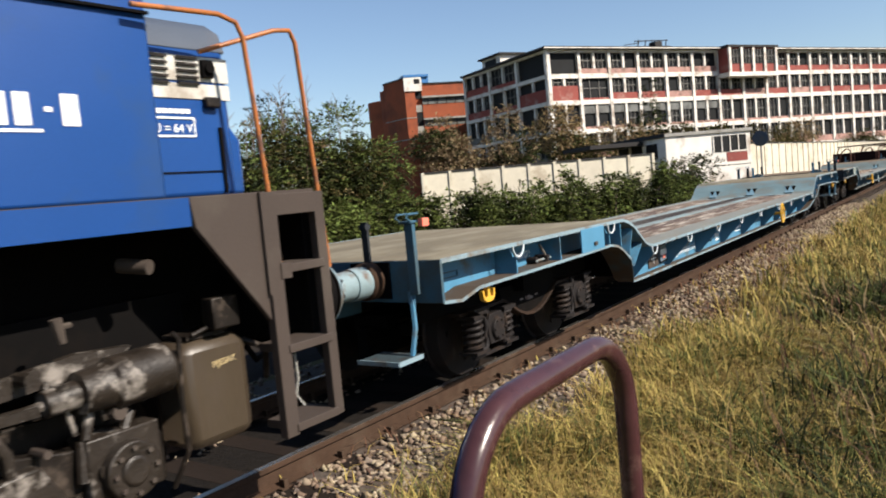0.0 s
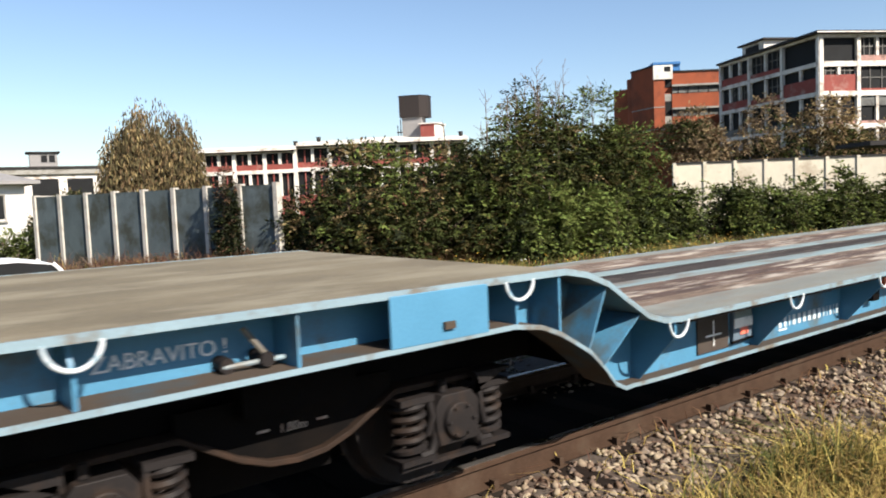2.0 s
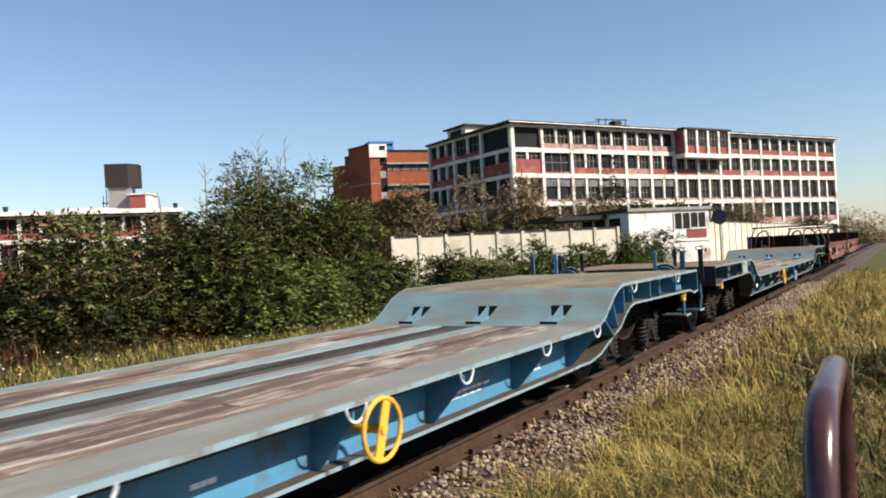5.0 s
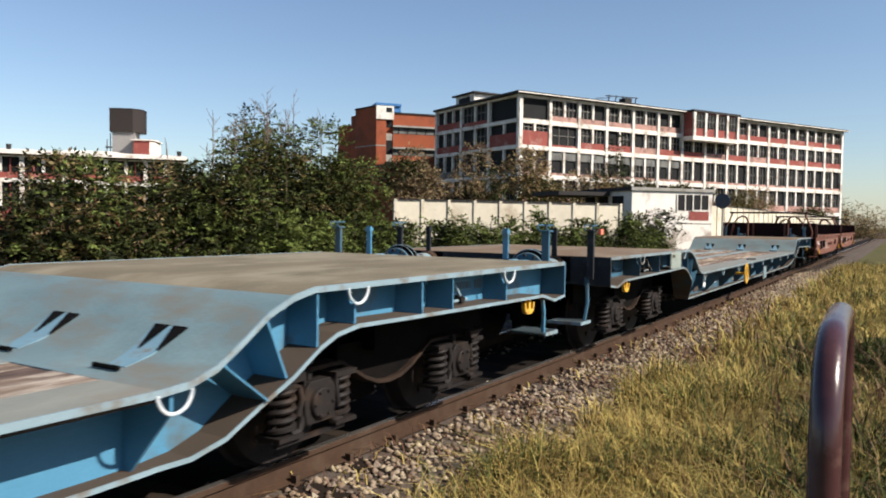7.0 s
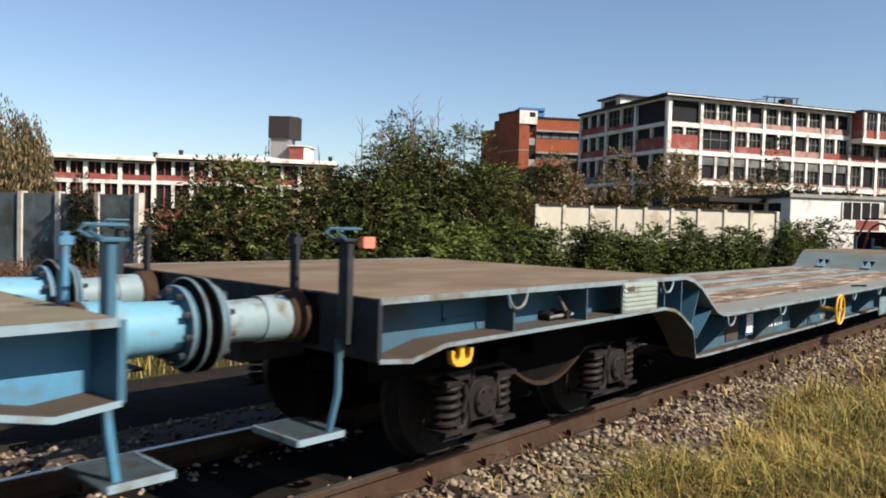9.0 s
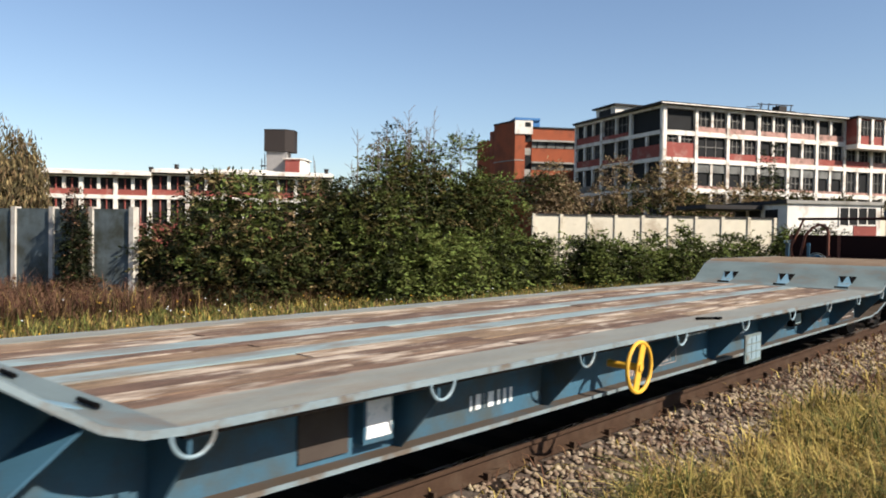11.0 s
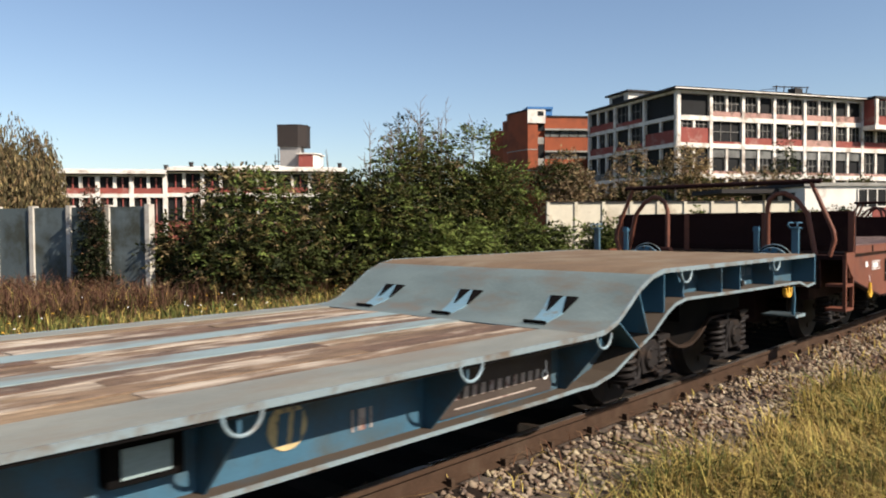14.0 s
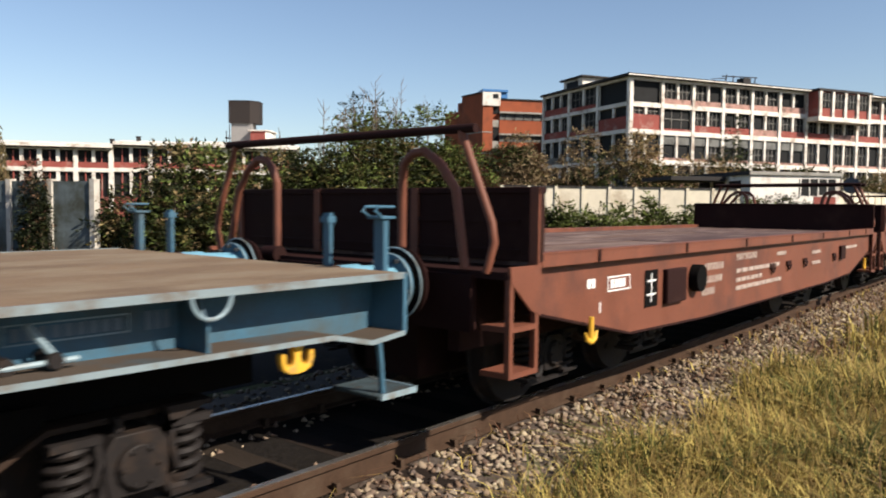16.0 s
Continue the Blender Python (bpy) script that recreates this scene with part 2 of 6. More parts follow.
PANEL_RED = material("faded_red_panel", (0.215, 0.055, 0.045), 0.85, spread=0.3, scale=0.6, dirt=(0.28, 0.16, 0.135), amount=0.3, dirt_scale=0.5)
# Near-black: the shade of rooms behind windows put into the pane's colour.
PANE = material("unlit_dark_pane", (0.010, 0.011, 0.012), 0.7, spread=0.5, scale=0.7, spec=0.15)
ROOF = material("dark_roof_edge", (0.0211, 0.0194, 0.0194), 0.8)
BRICK = material("orange_brick_wall", (0.235, 0.062, 0.028), 0.9, spread=0.2, scale=0.8, dirt=(0.15, 0.045, 0.024), amount=0.35, dirt_scale=0.3, grain=14)
TOWER_GREY = material("grey_tower_render", (0.222, 0.216, 0.212), 0.9)
TOWER_BROWN = material("brown_tower_cladding", (0.0209, 0.0162, 0.0152), 0.8)
BLUE_ROOF = material("blue_roof_sheet", (0.0352, 0.141, 0.338), 0.5)
DULL_GLASS = material("dull_grey_glazing", (0.115, 0.118, 0.112), 0.6, spread=0.5, scale=0.8, dirt=(0.05, 0.05, 0.048), amount=0.45, dirt_scale=0.9)
PANEL_PALE = material("weathered_pink_panel", (0.34, 0.20, 0.17), 0.9, spread=0.3, scale=0.8, dirt=(0.13, 0.085, 0.07), amount=0.45, dirt_scale=0.7)
HOUSE_WHITE = material("white_house_render", (0.62, 0.61, 0.57), 0.9, spread=0.08, dirt=(0.45, 0.43, 0.39), amount=0.25, dirt_scale=0.6)
CAR_WHITE = material("white_car_paint", (0.70, 0.70, 0.70), 0.25, spread=0.04, bump=0.0, spec=0.5)
BARK = material("grey_brown_bark", (0.12, 0.09, 0.065), 0.95, bump=0.5)


def leaves(name, color, island=0.5, rough=0.8, through_light=0.25):
    m = material(name, color, rough, spread=0.15, scale=1.0, island=island, bump=0, spec=0.12)
    n, lk = m.node_tree.nodes, m.node_tree.links
    b = n["Principled BSDF"]
    tr = n.new("ShaderNodeBsdfTranslucent")
    lk.new(b.inputs["Base Color"].links[0].from_socket, tr.inputs[0])
    mx = n.new("ShaderNodeMixShader")
    mx.inputs[0].default_value = through_light
    lk.new(b.outputs[0], mx.inputs[1]), lk.new(tr.outputs[0], mx.inputs[2])
    lk.new(mx.outputs[0], n["Material Output"].inputs[0])
    return m


LEAF = leaves("bush_leaf", (0.037, 0.045, 0.013), through_light=0.15)
LEAF_LIGHT = leaves("tree_of_heaven_leaf", (0.105, 0.130, 0.034))
LEAF_DARK = leaves("dark_leaf", (0.014, 0.018, 0.007), through_light=0.1)
LEAF_OLIVE = leaves("olive_brown_leaf", (0.070, 0.056, 0.020), through_light=0.15)
LEAF_BLOND = leaves("blond_dry_twig_leaf", (0.20, 0.145, 0.085), 0.4)
LEAF_DRY = leaves("dry_leaf", (0.23, 0.162, 0.085))
LEAF_WILLOW = leaves("willow_leaf", (0.088, 0.072, 0.038))
GRASS_DRY = leaves("straw_grass", (0.335, 0.245, 0.082), 0.5, 0.7)
GRASS_GREEN = leaves("green_grass", (0.085, 0.092, 0.027), 0.45, 0.7)
WEED = leaves("reddish_dry_weed", (0.125, 0.066, 0.042), 0.5, 0.8)
MULLION = material("grey_steel_window_bar", (0.16, 0.155, 0.145), 0.8)
SIDE_IRON = material("rusty_brown_bogie_iron", (0.022, 0.015, 0.0115), 0.75, spread=0.3, scale=5, dirt=(0.034, 0.021, 0.015), amount=0.4, dirt_scale=4, spec=0.1)


# ---- mesh helpers ----
class Mesh:
    def __init__(self):
        self.v, self.f = [], []

    def add(self, verts, faces):
        k = len(self.v)
        self.v += [tuple(p) for p in verts]
        self.f += [tuple(i + k for i in f) for f in faces]
        return self

    def box(self, x0, x1, y0, y1, z0, z1, turn=None):
        p = [(x, y, z) for x in (x0, x1) for y in (y0, y1) for z in (z0, z1)]
        if turn is not None:
            p = [turn @ Vector(q) for q in p]
        return self.add(p, [(0, 1, 3, 2), (4, 6, 7, 5), (0, 4, 5, 1), (2, 3, 7, 6), (0, 2, 6, 4), (1, 5, 7, 3)])

    def prism(self, poly, a, b, axis="y"):
        """A flat outline drawn out along an axis from a to b."""
        n = len(poly)
        put = {"y": lambda p, q: (p[0], q, p[1]), "x": lambda p, q: (q, p[0], p[1]), "z": lambda p, q: (p[0], p[1], q)}[axis]
        v = [put(p, a) for p in poly] + [put(p, b) for p in poly]
        f = [tuple(range(n)), tuple(range(2 * n - 1, n - 1, -1))] + [(i, i + n, (i + 1) % n + n, (i + 1) % n) for i in range(n)]
        return self.add(v, f)

    def strip(self, line, thick, a, b, axis="y"):
        """A bent plate: a line of points in x and z, given thickness below, from a to b across."""
        return self.prism(list(line) + [(p[0], p[1] - thick) for p in reversed(line)], a, b, axis) if len(line) == 2 else self.sheet(line, thick, a, b, axis)

    def sheet(self, line, thick, a, b, axis):
        put = (lambda p, q, d: (p[0], q, p[1] - d)) if axis == "y" else (lambda p, q, d: (q, p[0], p[1] - d))
        v = [put(p, q, d) for p in line for q, d in ((a, 0), (b, 0), (b, thick), (a, thick))]
        n = len(line)
        f = [(4 * i + k, 4 * i + (k + 1) % 4, 4 * i + 4 + (k + 1) % 4, 4 * i + 4 + k) for i in range(n - 1) for k in range(4)]
        return self.add(v, f + [(0, 1, 2, 3), (4 * n - 4, 4 * n - 3, 4 * n - 2, 4 * n - 1)])

    def tube(self, pts, r, n=10, cap=True):
        pts = [Vector(p) for p in pts]
        rs = r if isinstance(r, (list, tuple)) else [r] * len(pts)
        side = None
        rings = []
        for i, p in enumerate(pts):
            d = (pts[min(i + 1, len(pts) - 1)] - pts[max(i - 1, 0)]).normalized()
            if side is None:
                side = d.orthogonal().normalized()
            side = (side - d * side.dot(d)).normalized()
            up = d.cross(side)
            rings.append([p + (side * math.cos(2 * math.pi * k / n) + up * math.sin(2 * math.pi * k / n)) * rs[i] for k in range(n)])
        v = [q for ring in rings for q in ring]
        f = [(i * n + k, i * n + (k + 1) % n, (i + 1) * n + (k + 1) % n, (i + 1) * n + k) for i in range(len(pts) - 1) for k in range(n)]
        if cap:
            f += [tuple(range(n - 1, -1, -1)), tuple(range((len(pts) - 1) * n, len(pts) * n))]
        return self.add(v, f)

    def ring(self, c, r, thick, normal="y", start=0, end=360, n=16, m=6, squash=1.0):
        """A ring or bow of round bar about an axis; angles from the first other axis."""
        pts = []
        for k in range(n + 1):
            a = radians(start + (end - start) * k / n)
            u, w = r * math.cos(a), r * math.sin(a) * squash
            pts.append({"y": (c[0] + u, c[1], c[2] + w), "x": (c[0], c[1] + u, c[2] + w), "z": (c[0] + u, c[1] + w, c[2])}[normal])
        return self.tube(pts, thick, m, cap=abs(end - start) < 359)

    def data(self, name, mat, smooth=True):
        me = bpy.data.meshes.new(name)
        me.from_pydata(self.v, [], self.f)
        me.materials.append(mat)
        bm = bmesh.new()
        bm.from_mesh(me)
        bmesh.ops.recalc_face_normals(bm, faces=bm.faces)
        bm.to_mesh(me)
        bm.free()
        if smooth:
            me.polygons.foreach_set("use_smooth", [True] * len(me.polygons))
            me.set_sharp_from_angle(angle=radians(38))
        return me


def thing(name, label, category, m=None, group="", kind=""):
    ob = new(name)
    ob.empty_display_size = 0.2
    if m is not None:
        ob.matrix_basis = m
    return tagged(ob, label, category, group, kind)


def part(name, mesh, mat, parent, label="", bevel=0.0, kind=""):
    ob = new(name, mesh.data(name, mat))
    ob.parent = parent
    if label or kind:
        tagged(ob, label, kind=kind)
    if bevel:
        b = ob.modifiers.new("edge", 'BEVEL')
        b.width, b.segments, b.limit_method, b.angle_limit = bevel, 2, 'ANGLE', radians(50)
    return ob


def solid(name, mesh, mat, label, category, kind="", group="", bevel=0.0, m=None):
    ob = part(name, mesh, mat, None, "", bevel)
    if m is not None:
        ob.matrix_basis = m
    return tagged(ob, label, category, group, kind)


def array_mesh(name, verts, faces_per, mats, index=None):
    """A large mesh of many like pieces from arrays: verts (n, k, 3) and the faces of one piece."""
    n, k = verts.shape[:2]
    me = bpy.data.meshes.new(name)
    fs = []
    for f in faces_per:
        fs.append(np.array(f)[None, :] + (np.arange(n) * k)[:, None])
    sizes = [len(f) for f in faces_per]
    loops = np.concatenate([a for a in fs], axis=1).ravel()
    totals = np.tile(sizes, n)
    starts = np.concatenate(([0], np.cumsum(totals)[:-1]))
    me.vertices.add(n * k)
    me.vertices.foreach_set("co", verts.reshape(-1).astype(np.float32))
    me.loops.add(len(loops))
    me.loops.foreach_set("vertex_index", loops.astype(np.int32))
    me.polygons.add(len(totals))
    me.polygons.foreach_set("loop_start", starts.astype(np.int32))
    for mt in mats:
        me.materials.append(mt)
    if index is not None:
        me.polygons.foreach_set("material_index", np.repeat(index, len(sizes)).astype(np.int32))
    me.update(calc_edges=True)
    me.validate()
    return me


def letters(text, size, mat, parent, m, name="lettering", depth=0.002, align="LEFT"):
    cu = bpy.data.curves.new(name, 'FONT')
    cu.body, cu.size, cu.extrude, cu.align_x = text, size, depth, align
    cu.materials.append(mat)
    ob = new(name, cu)
    ob.parent = parent
    ob.matrix_basis = m
    return ob


# ---- ground and track ----
def ground_sheet():
    xs = np.concatenate(([-2500, -600, -150, -60], np.linspace(-30, 60, 91), [90, 150, 300, 700, 2500]))
    ys = np.concatenate(([-2500, -600, -150, -40], np.linspace(-12, 40, 53), [60, 100, 200, 700, 2500]))
    v = []
    for x in xs:
        for y in ys:
            z = GROUND
            if -29 < x < 59 and -11 < y < 39 and not 1.8 < y < 8.0:
                z += 0.07 * noise.noise((x * 0.5, y * 0.5, 3.0)) - 0.02
            v.append((x, y, z))
    n = len(ys)
    f = [(i * n + j, (i + 1) * n + j, (i + 1) * n + j + 1, i * n + j + 1) for i in range(len(xs) - 1) for j in range(n - 1)]
    solid("ground", Mesh().add(v, f), SOIL, "flat dry grass ground with soil showing", "ground", "structure")


ground_sheet()


def track():
    bed = Mesh()
    prof = [(YC - 2.5, GROUND - 0.1), (YC - 1.75, RAIL - 0.18), (YC + 1.75, RAIL - 0.18), (YC + 2.5, GROUND - 0.1)]
    bed.prism(prof, -150, 400, "x")
    bed = solid("ballast_bed", bed, BED, "grey crushed stone ballast under the rails", "ballast", "structure")
    # Shade under the train painted as a dark strip between the rails.
    part("bed_shade_strip", Mesh().box(-150, 400, YC - 0.7, YC + 0.7, RAIL - 0.19, RAIL - 0.174), TRACK_SHADE, bed, "dark ballast strip between the rails, shade put into its colour")
    # Added dark strip: the train's shade on the far ground, put into colour.
    path = [(YC + 2.2, GROUND - 0.02), (YC + 2.5, GROUND + 0.05), (YC + 4.0, GROUND + 0.06), (YC + 4.5, GROUND - 0.06)]
    solid("cinder_path", Mesh().prism(path + [(YC + 4.5, GROUND - 0.2), (YC + 2.2, GROUND - 0.2)], -150, 400, "x"), FAR_SHADE, "dark brown strip along the far side for the train's shade", "path", "structure")
    head = [(-0.036, 0.0), (-0.032, 0.004), (0.032, 0.004), (0.036, 0.0), (0.036, -0.03), (0.009, -0.045), (0.009, -0.135), (0.07, -0.15), (0.07, -0.16),
            (-0.07, -0.16), (-0.07, -0.15), (-0.009, -0.135), (-0.009, -0.045), (-0.036, -0.03)]
    for side in (-1, 1):
        r = thing("rail", "rusty steel rail with a polished running surface", "rail", pose(0, YC + side * 0.7535, RAIL - 0.004), "rails")
        part("rail_profile", Mesh().prism(head, -150, 400, "x"), RUST, r)
        part("running_surface", Mesh().box(-150, 400, -0.026, 0.026, 0.0045, 0.0075), SHINE, r, "polished steel running surface")
        clip = Mesh()
        clip.box(-0.05, 0.05, -0.12, 0.12, -0.172, -0.155).box(-0.02, 0.02, -0.11, -0.06, -0.155, -0.10).box(-0.02, 0.02, 0.06, 0.11, -0.155, -0.10)
        cd = clip.data("rail_clip", RUST)
        for k in range(-4, 60):
            ob = new("rail_clip", cd)
            ob.parent, ob.location = r, (k * 0.6 + 0.2, 0, 0)
    sl = Mesh().box(-0.12, 0.12, -1.28, 1.28, -0.1, 0.0).data("sleeper", SLEEPER)
    for k in range(-6, 90):
        ob = new("sleeper", sl)
        ob.parent = bed
        ob.matrix_basis = pose(k * 0.6 + 0.2 + random.uniform(-.01, .01), YC, RAIL - 0.172)
    # loose stones
    rng = np.random.default_rng(5)
    base = np.array([(1, 0, 0), (-1, 0, 0), (0, 1, 0), (0, -1, 0), (0, 0, 1), (0, 0, -1)], float)
    faces = [(0, 2, 4), (2, 1, 4), (1, 3, 4), (3, 0, 4), (2, 0, 5), (1, 2, 5), (3, 1, 5), (0, 3, 5)]
    n = 22000
    x = np.where(rng.uniform(0, 1, n) < 0.15, rng.uniform(-12, 0, n), rng.uniform(0, 1, n) ** 1.6 * 34 - 0.5)
    y = np.where(rng.uniform(0, 1, n) < 0.75, YC + rng.uniform(0.95, 2.9, n), YC + np.where(rng.uniform(0, 1, n) < 0.5, -1, 1) * rng.uniform(0.36, 0.68, n))
    near = rng.uniform(0, 1, n) < 0.80
    y = np.where(near, YC - 0.85 - rng.uniform(0, 1, n) ** 0.85 * 1.75, y)
    top = np.interp(np.abs(y - YC), [0, 1.75, 2.5, 3.2], [RAIL - 0.18, RAIL - 0.18, GROUND - 0.06, GROUND - 0.05])
    size = rng.uniform(0.016, 0.042, n) * (1 + 0.02 * np.maximum(x - 8, 0))
    jit = base[None] * rng.uniform(0.65, 1.25, (n, 6, 1)) + rng.normal(0, 0.18, (n, 6, 3))
    a = rng.uniform(0, 6.28, n)
    c, s = np.cos(a)[:, None], np.sin(a)[:, None]
    vx = jit[..., 0] * c - jit[..., 1] * s
    vy = jit[..., 0] * s + jit[..., 1] * c
    v = np.stack([vx, vy, jit[..., 2] * 0.7], -1) * size[:, None, None] + np.stack([x, y, top + size * 0.35], -1)[:, None, :]
    kinds = []
    for k in range(6):
        q = base * rng.uniform(0.65, 1.25, (6, 1)) + rng.normal(0, 0.18, (6, 3))
        kinds.append(Mesh().add([tuple(p) for p in q * np.array([1, 1, 0.7])], faces).data("stone", STONE_PIECE, False))
    for k in range(290):
        ob = new("stone", kinds[k % 6])
        ob.parent = bed
        sx, sy, sr = 2.2 + 7 * random.random() ** 1.3, YC - 0.95 - random.random() * 1.25, random.uniform(0.022, 0.042)
        sz = float(np.interp(abs(sy - YC), [0, 1.75, 2.5], [RAIL - 0.18, RAIL - 0.18, GROUND - 0.06]))
        ob.matrix_basis = pose(sx, sy, sz + sr * 0.45, 0, 0, random.uniform(0, 360)) @ Matrix.Scale(sr, 4)
    ob = new("ballast_stones", array_mesh("ballast_stones", v, faces, [STONE]))
    tagged(ob, "loose grey and brown crushed track ballast stones", "stones", kind="stuff")


track()


# ---- low-loader wagons ----
LEN = 21.32
HW = 1.56
TOP = [(0, 1.24), (3.7, 1.238), (3.87, 1.205), (4.06, 1.13), (4.24, 1.01), (4.42, 0.90), (4.58, 0.85), (4.75, 0.838)]
LOW = [(0, 0.92), (0.25, 0.895), (0.52, 0.955), (2.6, 0.975), (3.3, 0.985), (3.5, 0.955), (3.65, 0.895), (3.88, 0.76), (4.06, 0.635), (4.25, 0.485), (4.42, 0.415), (4.62, 0.39), (4.9, 0.385)]
TOP = TOP + [(LEN - x, z) for x, z in reversed(TOP)]
LOW = LOW + [(LEN - x, z) for x, z in reversed(LOW)]
RINGS = [1.21, 3.35, 4.72, 6.2, 7.72, 9.22, 10.72, 12.45, 13.8, 15.3, 16.65, 18.02, 20.1]
RINGS_WORN = [1.21, 3.35, 4.79, 6.31, 7.84, 9.39, 10.88, 12.34, 13.81, 15.29, 16.72, 18.02, 20.1]


def height(line, x):
    return float(np.interp(x, [p[0] for p in line], [p[1] for p in line]))


def inset(x):
    """How far the web stands behind the deck's edge."""
    q = min(x, LEN - x)
    return float(np.interp(q, [3.7, 4.5], [0.25, 0.38]))


def lip(x):
    """Where the bottom flange ends, behind the deck's edge."""
    q = min(x, LEN - x)
    return float(np.interp(q, [3.9, 4.6], [0.0, 0.26]))


def bogie(parent, x):
    """A two-axle bogie about x, with coil springs at each axle box and a sagging side frame."""
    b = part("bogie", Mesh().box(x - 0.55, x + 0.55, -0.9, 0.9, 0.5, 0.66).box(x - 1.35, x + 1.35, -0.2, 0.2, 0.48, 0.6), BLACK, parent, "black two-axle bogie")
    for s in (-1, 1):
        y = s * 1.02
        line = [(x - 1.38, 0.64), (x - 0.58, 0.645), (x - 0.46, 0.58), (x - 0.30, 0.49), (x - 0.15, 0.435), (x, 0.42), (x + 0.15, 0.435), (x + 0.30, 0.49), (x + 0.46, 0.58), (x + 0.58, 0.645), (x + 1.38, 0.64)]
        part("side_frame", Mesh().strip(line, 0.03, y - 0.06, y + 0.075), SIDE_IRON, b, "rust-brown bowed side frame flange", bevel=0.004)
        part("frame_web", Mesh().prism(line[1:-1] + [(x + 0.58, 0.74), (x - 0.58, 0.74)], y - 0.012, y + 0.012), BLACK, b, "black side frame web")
        for ax, q in ((x - 0.925, -1), (x + 0.925, 1)):
            cx = ax + q * 0.27
            part("spring_gusset", Mesh().prism([(cx - 0.13, 0.665), (cx + 0.13, 0.665), (cx + (0.13 if q < 0 else -0.13), 0.56), (cx + (0.10 if q < 0 else -0.10), 0.56)], y + s * 0.10, y + s * 0.16), BOGIE, b, bevel=0.004)
        for ax in (x - 0.925, x + 0.925):
            box = Mesh()
            out = [(-0.13, 0.30), (0.13, 0.30), (0.15, 0.40), (0.15, 0.52), (0.10, 0.58), (-0.10, 0.58), (-0.15, 0.52), (-0.15, 0.40)]
            box.prism([(ax + p, z) for p, z in out], y - 0.16 if s < 0 else y - 0.08, y + 0.08 if s < 0 else y + 0.16)
            box.tube([(ax, y + s * 0.14, 0.43), (ax, y + s * 0.19, 0.43)], [0.115, 0.10], 18)
            for k in range(6):
                a = k * math.pi / 3
                box.tube([(ax + 0.085 * math.cos(a), y + s * 0.18, 0.43 + 0.085 * math.sin(a)), (ax + 0.085 * math.cos(a), y + s * 0.205, 0.43 + 0.085 * math.sin(a))], 0.012, 6)
            box.tube([(ax - 0.06, y + s * 0.10, 0.58), (ax - 0.06, y + s * 0.10, 0.65)], 0.025, 8)
            part("axle_box", box, BOGIE, b, bevel=0.008)
            for q in (-1, 1):
                cx = ax + q * 0.27
                pts = [(cx + 0.085 * math.cos(a), y + s * 0.06 + 0.085 * math.sin(a), 0.27 + 0.29 * a / (2 * math.pi * 5)) for a in np.linspace(0, 2 * math.pi * 5, 61)]
                part("coil_spring", Mesh().tube(pts, 0.021, 6), BOGIE, b)
                g = Mesh()
                g.strip([(cx - 0.11, 0.27), (cx + 0.11, 0.27)], 0.03, y + s * 0.06 - 0.1, y + s * 0.06 + 0.1)
                g.strip([(cx - 0.11, 0.60), (cx + 0.11, 0.60)], 0.035, y + s * 0.06 - 0.1, y + s * 0.06 + 0.1)
                arm = [(cx - q * 0.02, 0.27), (cx - q * 0.10, 0.27), (ax + q * 0.135, 0.34), (ax + q * 0.135, 0.42)]
                g.tube([(p[0], y + s * 0.12, p[1]) for p in arm], 0.03, 8)
                g.tube([(ax + q * 0.18, y + s * 0.13, 0.60), (ax + q * 0.17, y + s * 0.15, 0.48), (ax + q * 0.20, y + s * 0.14, 0.38)], 0.02, 8)
                part("spring_seat", g, BOGIE, b)
            part("keeper_bar", Mesh().box(ax - 0.36, ax + 0.30, y + s * 0.10 - 0.02, y + s * 0.10 + 0.02, 0.20, 0.225), BOGIE, b)
    return b


def wheelset(parent, x, r=0.46):
    m = Mesh()
    prof = [(-0.80, 0.10), (-0.80, r - 0.02), (-0.68, r), (-0.67, r + 0.028), (-0.655, r + 0.028), (-0.65, r - 0.05), (-0.66, 0.12), (-0.66, 0.09),
            (0.66, 0.09), (0.66, 0.12), (0.65, r - 0.05), (0.655, r + 0.028), (0.67, r + 0.028), (0.68, r), (0.80, r - 0.02), (0.80, 0.10)]
    n = 28
    v = [(q * math.cos(2 * math.pi * k / n), y, q * math.sin(2 * math.pi * k / n)) for y, q in prof for k in range(n)]
    f = [(i * n + k, i * n + (k + 1) % n, (i + 1) * n + (k + 1) % n, (i + 1) * n + k) for i in range(len(prof) - 1) for k in range(n)]
    f += [tuple(range(n)), tuple(range((len(prof) - 1) * n, len(prof) * n))]
    m.add(v, f)
    for s in (-1, 1):
        for k in range(4):
            a = k * math.pi / 2
            m.tube([(0.27 * math.cos(a), s * 0.80, 0.27 * math.sin(a)), (0.27 * math.cos(a), s * 0.815, 0.27 * math.sin(a))], 0.035, 8)
    w = part("wheelset", m, BOGIE, parent, "dark steel wheels on an axle")
    w.location = (x, 0, RAIL + r)
    return w


